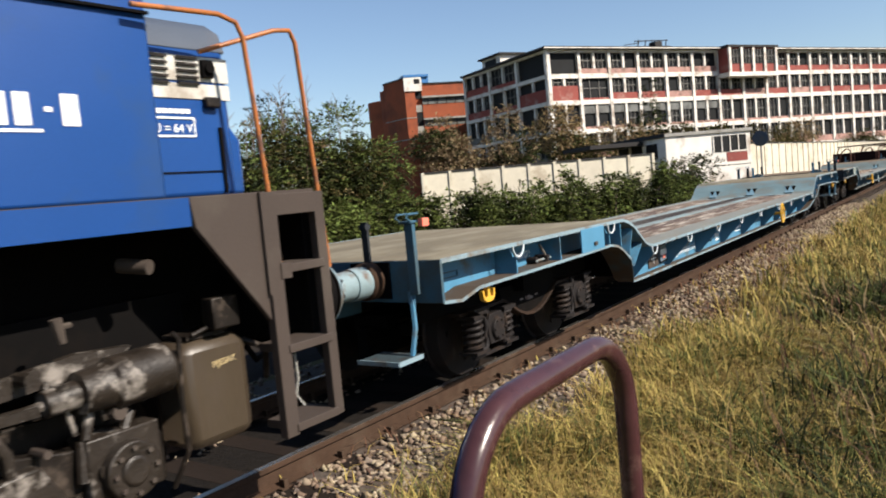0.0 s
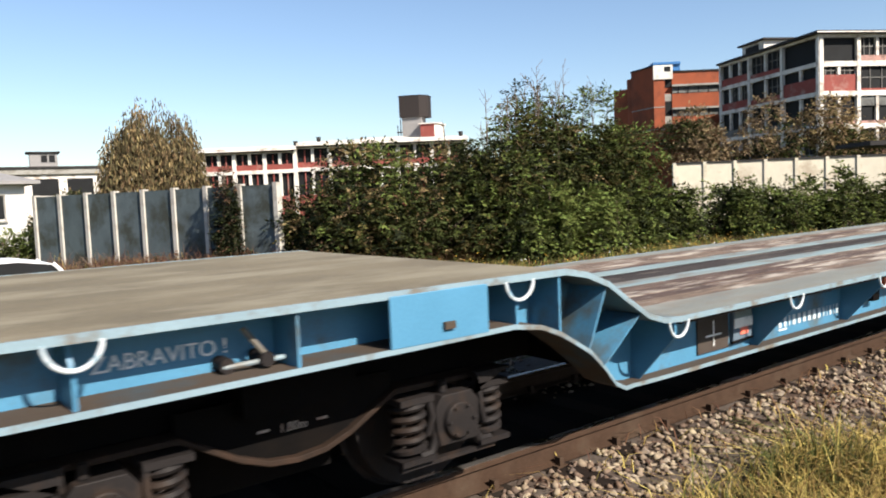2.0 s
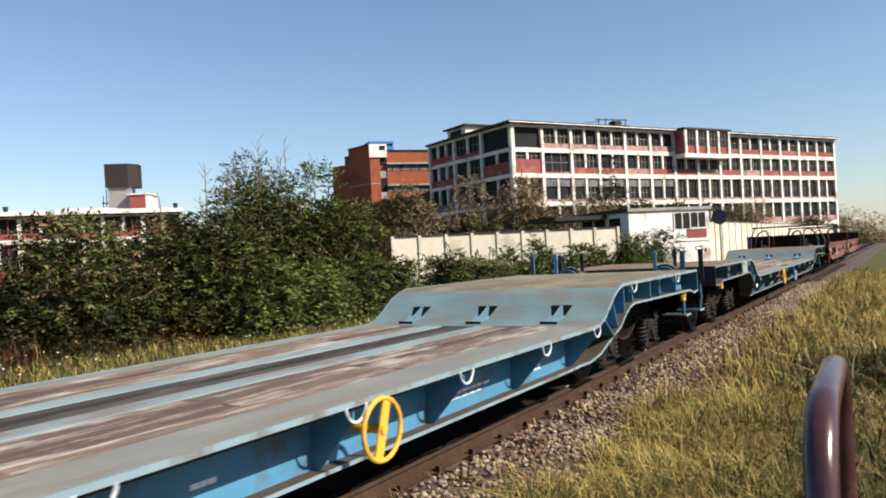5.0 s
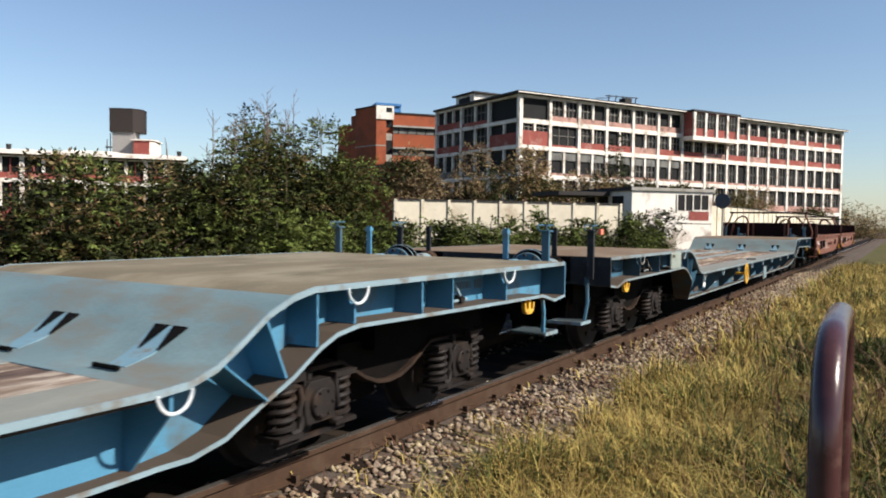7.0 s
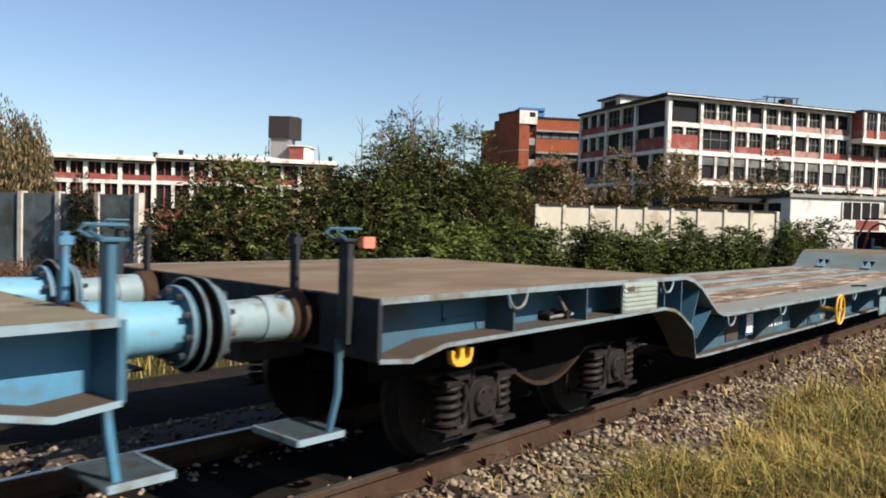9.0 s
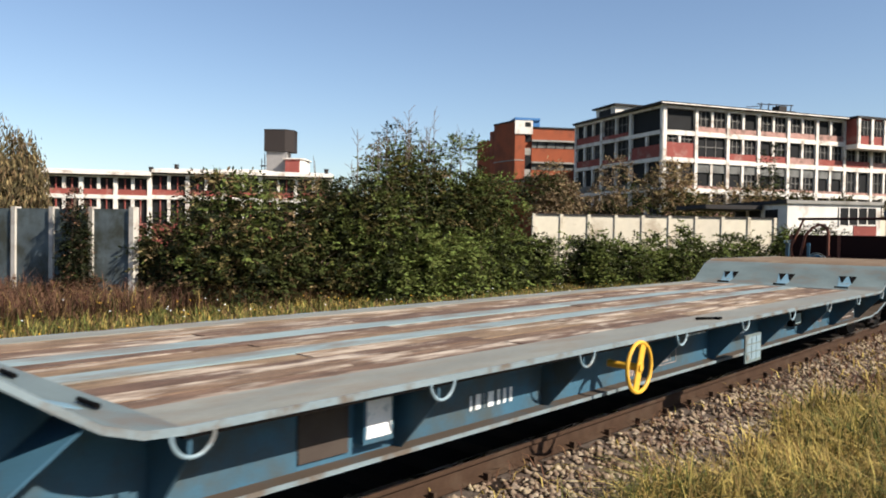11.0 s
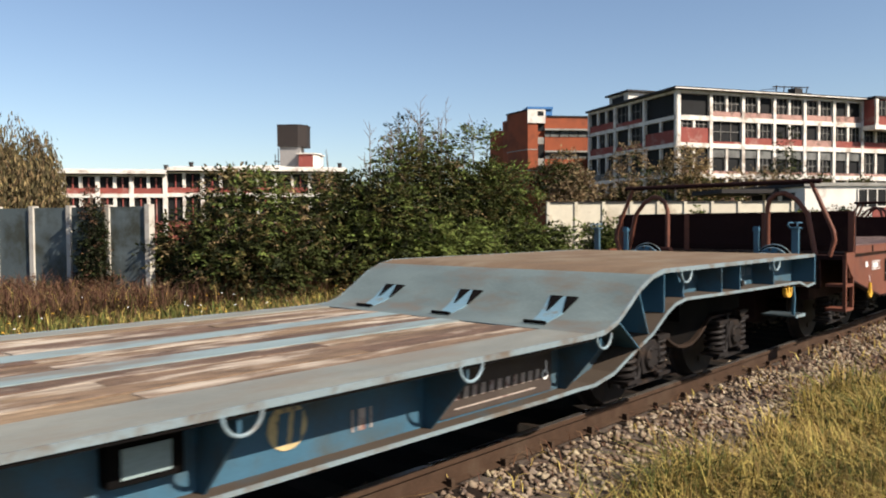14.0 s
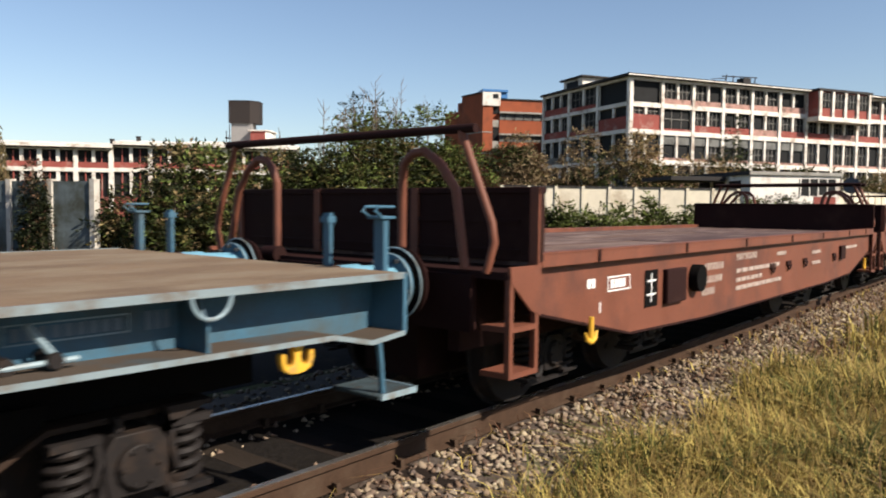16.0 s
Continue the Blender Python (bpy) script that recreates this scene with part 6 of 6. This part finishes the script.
def walls():
    def run(name, label, a, b, step, z1, panel, post, cap=None):
        m, n = frame_of(a, b)
        w = thing(name, label, "wall", None, "", "structure")
        k = max(1, round(n / step))
        st = n / k
        pd = Mesh().box(0.02, st - 0.02, 0, 0.10, GROUND - 0.1, z1).data("wall_panel", panel)
        sd = Mesh().box(-0.065, 0.065, -0.06, 0.14, GROUND - 0.1, z1 + 0.05).data("wall_post", post)
        for i in range(k):
            ob = new("wall_panel", pd)
            ob.parent, ob.matrix_basis = w, m @ pose(i * st, 0, 0)
        for i in range(k + 1):
            ob = new("wall_post", sd)
            ob.parent, ob.matrix_basis = w, m @ pose(i * st, 0, 0)
        if cap:
            q = part("coping", Mesh().box(0, n, -0.05, 0.15, z1, z1 + 0.06), cap, w)
            q.matrix_basis = m
    run("wall_east", "cream whitewashed concrete slab wall", (26.72, 19.15), (34.62, 11.81), 1.2, 2.52, WALL_CREAM, WALL_CREAM, ROOF)
    run("wall_far", "cream whitewashed concrete slab wall", (47.7, 10.6), (120, 9.0), 2.0, 2.85, WALL_CREAM, WALL_CREAM, ROOF)
    run("fence_west", "weathered blue-grey panel fence on pale concrete posts", (4.60, 26.96), (8.62, 18.24), 1.2, 2.12, FENCE_GREY, FENCE_POST)


walls()


# ---- plants ----
def blades(name, label, n, xr, yr, hr, mats, weights, seed, density=None, base=GROUND, width=0.006, kind="stuff", lean=0.65):
    rng = np.random.default_rng(seed)
    x = rng.uniform(*xr, n)
    y = rng.uniform(*yr, n)
    if density is not None:
        keep = rng.uniform(0, 1, n) < density(x, y)
        x, y = x[keep], y[keep]
        n = len(x)
    clump = np.array([noise.noise((a * 1.3, b * 1.3, seed)) for a, b in zip(x, y)])
    h = rng.uniform(*hr, n) * (1 + 0.5 * clump)
    a = rng.uniform(0, 6.283, n)
    bend = rng.uniform(0.15, lean * 1.8, n) * h
    dx, dy = np.cos(a), np.sin(a)
    wx, wy = -dy, dx
    dist = np.hypot(x, y)
    w = width * np.clip(dist / 3.5, 0.8, 5)
    zb = np.full(n, base - 0.03)
    p0 = np.stack([x, y, zb], -1)
    mid = np.stack([x + dx * bend * 0.3, y + dy * bend * 0.3, zb + h * 0.6], -1)
    tip = np.stack([x + dx * bend, y + dy * bend, zb + h * (1 - 0.25 * bend / h)], -1)
    side = np.stack([wx, wy, np.zeros(n)], -1) * w[:, None]
    v = np.stack([p0 - side, p0 + side, mid + side * 0.8, mid - side * 0.8, tip], 1)
    pick = rng.choice(len(mats), n, p=weights)
    pick = np.where((clump > 0.2) & (rng.uniform(0, 1, n) < 0.4), len(mats) - 1, pick)
    ob = new(name, array_mesh(name, v, [(0, 1, 2, 3), (3, 2, 4)], mats, pick))
    return tagged(ob, label, "grass", kind=kind)


EDGE_Y = YC - 1.9


def verge(x, y):
    return np.clip((EDGE_Y + 0.25 + 0.25 * np.sin(x * 1.7) + 0.15 * np.sin(x * 4.1) - y) / 0.7, 0, 1) ** 1.5


blades("dry_grass", "tall straw-yellow dry grass beside the ballast", 80000, (0.9, 9.0), (-3.5, 2.9), (0.18, 0.5), [GRASS_DRY, GRASS_GREEN], [0.84, 0.16], 11, verge, width=0.0034, lean=0.85)
blades("dry_grass", "tall straw-yellow dry grass beside the ballast", 48000, (9.0, 40.0), (-9, 2.9), (0.24, 0.55), [GRASS_DRY, GRASS_GREEN], [0.8, 0.2], 12, verge, width=0.003, lean=0.9)
blades("meadow_grass", "yellow-green meadow grass behind the track", 92000, (-6, 40), (9.0, 17.6), (0.18, 0.46), [GRASS_DRY, LEAF_LIGHT, WEED, GRASS_GREEN], [0.34, 0.16, 0.16, 0.34], 13, None, width=0.0024)
blades("green_verge_weeds", "dark green weeds mixed into the dry grass", 56000, (1.6, 12.0), (-3.5, 1.9), (0.25, 0.6), [GRASS_GREEN, LEAF, LEAF_DARK], [0.45, 0.35, 0.2], 15, lambda x, y: np.clip((1.0 + 0.3 * np.sin(x * 1.3) + 0.06 * x - y) / 1.6, 0, 1), width=0.0055)
blades("seed_heads", "reddish-brown dry stalks standing in the weeds", 5000, (1.6, 12.0), (-3.0, 1.9), (0.3, 0.65), [WEED, LEAF_DRY], [0.6, 0.4], 19, lambda x, y: np.clip((1.5 + 0.05 * x - y) / 1.5, 0, 1), width=0.004, lean=0.7)
blades("ballast_weeds", "sparse dry weeds among the ballast stones", 1700, (1.5, 20.0), (2.5, 3.95), (0.05, 0.2), [GRASS_DRY, WEED], [0.3, 0.7], 16, None, base=RAIL - 0.17, width=0.003, lean=1.3)
blades("dry_grass", "straw-yellow dry grass trodden short along the verge", 30000, (-9.0, 0.9), (-6, 2.9), (0.12, 0.32), [GRASS_DRY, GRASS_GREEN], [0.7, 0.3], 17, verge, width=0.0045)


def flowers():
    rng = np.random.default_rng(18)
    n = 420
    c = np.stack([rng.uniform(-2, 26, n), rng.uniform(9, 17, n), GROUND + rng.uniform(0.3, 0.46, n)], -1)
    q = np.array([(1, 0, 0), (0, 1, 0.3), (-1, 0, 0), (0, -1, -0.3), (0, 0, 0.5)]) * 0.021
    ob = new("meadow_flowers", array_mesh("meadow_flowers", c[:, None, :] + q[None], [(0, 1, 4), (1, 2, 4), (2, 3, 4), (3, 0, 4)], [YELLOW, WHITE], rng.choice(2, n, p=[0.8, 0.2])))
    tagged(ob, "small yellow and white meadow flowers", "flowers", kind="stuff")


flowers()
blades("dry_weeds", "reddish-brown dry weeds along the fence", 46000, (-4, 22), (15.6, 23.5), (0.4, 0.98), [LEAF, GRASS_DRY, WEED], [0.12, 0.06, 0.82], 14, None, width=0.0016, lean=0.9)


def crown(name, parent, blobs, n, size, mats, weights, seed, frond=9, droop=0.3):
    """Leaves along short fronds that start in a cloud of uneven blobs: (x, y, z, rx, ry, rz)."""
    rng = np.random.default_rng(seed)
    b = np.array(blobs, float)
    vol = b[:, 3] * b[:, 4] * b[:, 5]
    k = rng.choice(len(b), n, p=vol / vol.sum())
    d = rng.normal(0, 1, (n, 3))
    d /= np.linalg.norm(d, axis=1)[:, None]
    rad = rng.uniform(0.45, 1.08, n) ** 0.7
    p = b[k, :3] + d * b[k, 3:] * rad[:, None]
    out = d + rng.normal(0, 0.45, (n, 3))
    out[:, 2] += 0.15
    out /= np.linalg.norm(out, axis=1)[:, None]
    L = rng.uniform(0.6, 1.3, n) * size * frond * 0.32
    side = np.cross(out, np.array([0, 0, 1.0]))
    side /= np.linalg.norm(side, axis=1)[:, None] + 1e-6
    quads = []
    for j in range(frond):
        f = (j // 2 + 1) / (frond // 2 + 1)
        sg = 1 if j % 2 else -1
        if j == frond - 1:
            sg = 0
        c = p + out * (L * f)[:, None]
        c[:, 2] -= droop * L * f * f
        ld = side * sg * 0.9 + out * (0.45 if sg else 1.0) + rng.normal(0, 0.25, (n, 3))
        ld[:, 2] -= 0.2
        ld /= np.linalg.norm(ld, axis=1)[:, None]
        wd = np.cross(ld, rng.normal(0, 0.5, (n, 3)) + np.array([0, 0, 1.0]))
        wd /= np.linalg.norm(wd, axis=1)[:, None] + 1e-6
        sz = size * rng.uniform(0.7, 1.25, n)[:, None]
        quads.append(np.stack([c, c + ld * sz * 0.5 + wd * sz * 0.22, c + ld * sz, c + ld * sz * 0.5 - wd * sz * 0.22], 1))
    v = np.concatenate(quads, 0)
    per = rng.choice(len(mats), len(b), p=weights)
    pick = np.tile(np.where(rng.uniform(0, 1, n) < 0.55, per[k], rng.choice(len(mats), n, p=weights)), frond)
    ob = new(name, array_mesh(name, v, [(0, 1, 2, 3)], mats, pick))
    ob.parent = parent
    return tagged(ob, kind="stuff")


def bush(name, label, x, y, blobs, n, size, mats, weights, seed, frond=9, category="bush", stems=9, group="", droop=0.3, twigs=0, reach=0.9):
    blobs_top = max(q[2] + q[5] for q in blobs)
    rnd = random.Random(seed)
    t = thing(name, label, category, pose(x, y, GROUND), group)
    m = Mesh()
    for k in range(stems):
        bl = blobs[rnd.randrange(len(blobs))]
        a = (rnd.uniform(-.3, .3), rnd.uniform(-.3, .3), 0)
        e = (bl[0] + rnd.uniform(-.6, .6) * bl[3], bl[1] + rnd.uniform(-.6, .6) * bl[4], bl[2] + rnd.uniform(0, .9) * bl[5])
        mid = [(a[i] + e[i]) / 2 + rnd.uniform(-.25, .25) for i in range(3)]
        m.tube([a, mid, e], [0.05, 0.035, 0.012], 6)
        for _ in range(3):
            m.tube([mid, tuple(mid[i] + rnd.uniform(-reach, reach) for i in range(2)) + (mid[2] + rnd.uniform(.3, 1.2) * reach / 0.9,)], [0.02, 0.006], 5)
    for k in range(twigs):
        x0, y0 = rnd.uniform(-1.2, 1.2), rnd.uniform(-.5, .5)
        z0 = blobs_top * rnd.uniform(0.75, 0.9)
        e = (x0 + rnd.uniform(-.3, .3), y0, z0 + rnd.uniform(.6, 1.3))
        m.tube([(x0, y0, z0 - 0.6), e], [0.014, 0.006], 5)
        for _ in range(5):
            q = rnd.uniform(.3, 1)
            c = tuple(x0 * (1 - q) + e[0] * q if i == 0 else (y0 if i == 1 else z0 * (1 - q) + e[2] * q) for i in range(3))
            m.tube([c, (c[0] + rnd.uniform(-.3, .3), c[1], c[2] + rnd.uniform(.1, .35))], [0.008, 0.004], 4)
    part("branch_frame", m, BARK, t)
    crown("crown", t, blobs, n, size, mats, weights, seed, frond, droop)
    return t


def blob_cloud(rnd, w, d, h, k, r=(0.5, 1.0)):
    out = []
    for _ in range(k):
        q = rnd.uniform(*r)
        x = rnd.uniform(-w, w)
        top = h * (1 - 0.45 * abs(x / w) ** 1.5)
        out.append((x, rnd.uniform(-d, d), rnd.uniform(0.25, max(top - q * 0.7, 0.4)), q, q, q * rnd.uniform(0.6, 0.9)))
    return out


rnd = random.Random(21)
THICKET = [(9.95, 17.5, 0.5, 2.7), (10.6, 17.6, 1.0, 3.5), (12.0, 17.2, 1.7, 3.7), (13.9, 17.0, 1.6, 4.2), (15.6, 17.0, 1.5, 4.9), (17.4, 17.0, 1.5, 5.5), (18.9, 16.9, 1.3, 5.4), (20.1, 16.9, 0.9, 4.2)]
for i, (x, y, w, h) in enumerate(THICKET):
    bush("thicket_bush", "dense dark green bush with yellowing leaves at the meadow's edge", x, y, blob_cloud(rnd, w, 1.2, h, 26), 3000, 0.135,
         [LEAF, LEAF_DARK, LEAF_LIGHT, LEAF_OLIVE, LEAF_DRY], ([0.35, 0.33, 0.04, 0.2, 0.08], [0.30, 0.27, 0.08, 0.25, 0.10], [0.33, 0.30, 0.10, 0.22, 0.05], [0.40, 0.28, 0.12, 0.17, 0.03], [0.40, 0.28, 0.10, 0.20, 0.02], [0.38, 0.24, 0.10, 0.24, 0.04], [0.42, 0.24, 0.18, 0.14, 0.02], [0.42, 0.22, 0.24, 0.12, 0.0])[i], 30 + i, group="thicket bushes", twigs=(0, 0, 0, 3, 9, 12, 4, 0)[i])


def sapling(x, y, h, seed, mats, weights):
    """A young feather-leaved tree: thin stems with tiers of long fronds."""
    rnd = random.Random(seed)
    blobs = []
    for k in range(rnd.randint(3, 4)):
        sx, sy, sh = rnd.uniform(-0.6, 0.6), rnd.uniform(-0.4, 0.4), h * rnd.uniform(0.72, 1.05)
        z = 0.35
        while z < sh:
            blobs.append((sx + rnd.uniform(-.06, .06), sy, z, 0.14, 0.14, 0.12))
            z += 0.17
    bush("sapling_clump", "light green clump of young feather-leaved saplings", x, y, blobs, 300, 0.15, mats, weights, seed, frond=15, group="sapling clumps", droop=0.55, stems=8, reach=0.25)


for i, (x, y, h) in enumerate([(14.0, 15.0, 1.7), (15.1, 14.7, 2.0), (16.0, 14.6, 1.8), (17.0, 14.7, 1.9), (18.2, 14.9, 1.9), (19.4, 15.2, 1.8), (20.4, 15.0, 1.9), (21.5, 15.0, 1.8), (22.8, 14.7, 1.9), (23.7, 14.3, 2.2), (24.9, 14.2, 1.9), (25.8, 13.7, 2.3), (26.9, 13.4, 1.9), (27.9, 12.9, 2.2), (29.2, 12.6, 2.0), (30.4, 12.2, 2.1), (31.8, 11.8, 1.9), (33.4, 11.3, 2.1), (35.2, 11.0, 2.0), (37.0, 10.6, 2.1)]):
    sapling(x, y, h, 60 + i, [LEAF_LIGHT, LEAF, LEAF_DARK], [0.72, 0.22, 0.06] if 1 <= i <= 3 else [0.42, 0.38, 0.20])
rnd = random.Random(58)
for i in range(13):
    x = 21.0 + i * 1.35
    bush("undergrowth_bush", "low dark green and brown undergrowth before the slab wall", x, 15.9 - (x - 21) * 0.27, blob_cloud(rnd, 0.95, 0.6, rnd.uniform(0.8, 1.25), 12, (0.3, 0.5)), 420, 0.10,
         [LEAF, LEAF_DARK, WEED, LEAF_OLIVE], [0.3, 0.3, 0.15, 0.25], 200 + i, frond=9, group="undergrowth", stems=5, reach=0.3)
for i, (x, y, w, h) in enumerate([(21.5, 19.5, 1.6, 2.6), (24.0, 19.5, 1.6, 2.4), (40.5, 12.2, 1.4, 2.9), (50.0, 33.5, 2.6, 8.6), (53.5, 31.5, 3.0, 9.0), (57.5, 29.5, 3.2, 8.2), (62, 27.5, 3, 7.2), (66.0, 24.5, 3.4, 7.6), (73, 21, 3, 6.5), (80.0, 21.0, 3.6, 7.0), (92, 18, 4, 7.5), (105.0, 15.5, 4, 7.5), (122, 13, 4, 7), (150, 8, 6, 8), (175, 14, 8, 9)]):
    far = x > 45
    bush("scrub_tree", "straggly olive and brown scrub tree before the factory" if far else "ragged green bush by the wall", x, y, blob_cloud(rnd, w, w * 0.8, h, 16, (0.5 * w / 1.5, 0.75 * w / 1.5)), 2200 if far else 700, 0.27 if far else 0.18,
         [LEAF_BLOND if i in (3, 4) else LEAF_DRY if i % 2 else LEAF_OLIVE, LEAF, LEAF_DARK], [0.72, 0.20, 0.08] if far else [0.15, 0.5, 0.35], 90 + i, frond=7, group="scrub trees", stems=14)
bush("conifer_tree", "dark green conifer before the factory", 86.5, 29.5, [(0, 0, 2 + k * 1.2, 2.6 - k * 0.27, 2.6 - k * 0.27, 0.9) for k in range(9)], 900, 0.35, [LEAF_DARK, LEAF], [0.7, 0.3], 130, frond=7, category="tree")
bush("conifer_shrub", "narrow dark thuja against the fence", 7.74, 19.35, [(0, 0, 0.4 + k * 0.42, 0.42 - k * 0.045, 0.42 - k * 0.045, 0.4) for k in range(6)], 1700, 0.09, [LEAF_DARK, WEED, LEAF], [0.6, 0.2, 0.2], 131, frond=5, stems=4, reach=0.15)

rnd = random.Random(76)
for i, (x, y, w, h, mats, weights, lab) in enumerate([(5.75, 31.0, 0.75, 2.5, [LEAF_DARK, LEAF], [0.7, 0.3], "dark green clipped hedge beside the white house"), (4.2, 28.0, 0.75, 1.6, [LEAF_LIGHT, LEAF], [0.65, 0.35], "light green garden bush before the white house"),
                                                     (9.6, 47.0, 1.9, 3.2, [LEAF_DRY, LEAF_WILLOW, LEAF], [0.5, 0.35, 0.15], "dry brown garden tree behind the fence"), (12.0, 46.0, 1.9, 3.4, [LEAF_WILLOW, LEAF_DRY], [0.6, 0.4], "dry brown garden tree behind the fence")]):
    bush("garden_bush", lab, x, y, blob_cloud(rnd, w, w * 0.8, h, 14, (0.35, 0.6)), 900, 0.12 if i < 2 else 0.2, mats, weights, 170 + i, frond=7, group="garden bushes", stems=7, reach=0.4)
rnd = random.Random(77)
for i in range(9):
    bush("weed_clump", "reddish-brown dried clump of tall weeds by the fence", 5.0 + i * 1.15 + rnd.uniform(-.3, .3), 17.6 + rnd.uniform(0, 1.6) + (1.5 if i < 3 else 0), blob_cloud(rnd, 0.9, 0.7, rnd.uniform(0.7, 1.15), 10, (0.25, 0.42)), 650, 0.06,
         [WEED, LEAF, LEAF_DRY], [0.75, 0.17, 0.08], 150 + i, frond=7, category="weeds", group="weed clumps", stems=6, reach=0.3)


def willow():
    t = thing("willow_tree", "large weeping willow with yellowing hanging foliage", "tree", pose(18.5, 60.0, GROUND))
    part("trunk", Mesh().tube([(0, 0, 0), (0.2, 0, 2.5), (0.5, 0.1, 4.5), (1.2, 0, 6.5)], [0.5, 0.4, 0.3, 0.12], 10).tube([(0.3, 0, 3), (-1.5, 0.4, 6)], [0.25, 0.1], 8), BARK, t)
    rng = np.random.default_rng(140)
    n = 1300
    a, r = rng.uniform(0, 6.283, n), np.sqrt(rng.uniform(0, 1, n)) * 3.4
    top = 8.4 - 0.2 * r ** 2 + rng.normal(0, 0.45, n) + 1.1 * np.sin(a * 3 + r * 1.3) + 0.5 * np.sin(a * 7)
    quads = []
    for j in range(14):
        c = np.stack([r * np.cos(a) + 0.08 * j * np.cos(a), r * np.sin(a) + 0.08 * j * np.sin(a), top - j * 0.36], -1) + rng.normal(0, 0.12, (n, 3))
        l = rng.normal(0, 0.3, (n, 3)) + np.array([0, 0, -1.0])
        wd = np.cross(l, rng.normal(0, 1, (n, 3)))
        wd /= np.linalg.norm(wd, axis=1)[:, None]
        quads.append(np.stack([c, c + l * 0.2 + wd * 0.055, c + l * 0.42, c + l * 0.2 - wd * 0.055], 1))
    v = np.concatenate(quads, 0)
    v = v[v[:, 0, 2] > 0.8]
    ob = new("crown", array_mesh("crown", v, [(0, 1, 2, 3)], [LEAF_WILLOW, LEAF_DRY], rng.choice(2, len(v), p=[0.7, 0.3])))
    ob.parent = t
    tagged(ob, kind="stuff")


willow()

sg = thing("round_sign", "round blue-grey sign seen from behind on a post", "sign", pose(44.6, 9.2, GROUND))
part("post", Mesh().tube([(0, 0, 0), (0, 0, 3.3)], 0.05, 8), CONCRETE, sg)
part("disc", Mesh().tube([(-0.06, 0, 3.3), (-0.09, 0, 3.3)], 0.42, 24), LOCO_GREY, sg)

# ---- the tube rail beside the camera ----
rail = Mesh()
A, B = Vector((1.01, 0.455, 0)), Vector((1.60, 0.472, 0))
zt, rad = 1.462, 0.15
d = (B - A).normalized()
pts = [A + Vector((0, 0, GROUND)), A + Vector((0, 0, zt - rad))]
pts += [A + d * rad * (1 - math.cos(k * math.pi / 16)) + Vector((0, 0, zt - rad + rad * math.sin(k * math.pi / 16))) for k in range(1, 9)]
pts += [B - d * rad * (1 - math.cos(k * math.pi / 16)) + Vector((0, 0, zt - rad + rad * math.sin(k * math.pi / 16))) for k in range(8, 0, -1)]
pts += [B + Vector((0, 0, zt - rad)), B + Vector((0, 0, GROUND))]
solid("tube_railing", rail.tube(pts, 0.0215, 20), MAROON, "glossy maroon painted bent tube railing", "railing")
VEHICLES = [(loco, LOCX), (wagon_a, W1X), (wagon_b, W2X), (wagon_c, W3X), (wagon_d, W3X + 12.45)]
WHEELS = [(w, 0.46) for w in wheels_a + wheels_b + wheels_c + wheels_d] + [(w, 0.5) for w in wheels_l]


def motions():
    for ob, o in VEHICLES:
        walk(ob, [(t, pose(o - s, YC, 0)) for t, s in TRAIN])
    ts, ss = [t for t, s in TRAIN], [s for t, s in TRAIN]
    steps = [k * 0.2 for k in range(81)]
    for ob, r in WHEELS:
        x, y, z = ob.location
        walk(ob, [(t, pose(x, y, z) @ Matrix.Rotation(-float(np.interp(t, ts, ss)) / r, 4, 'Y')) for t in steps])


motions()
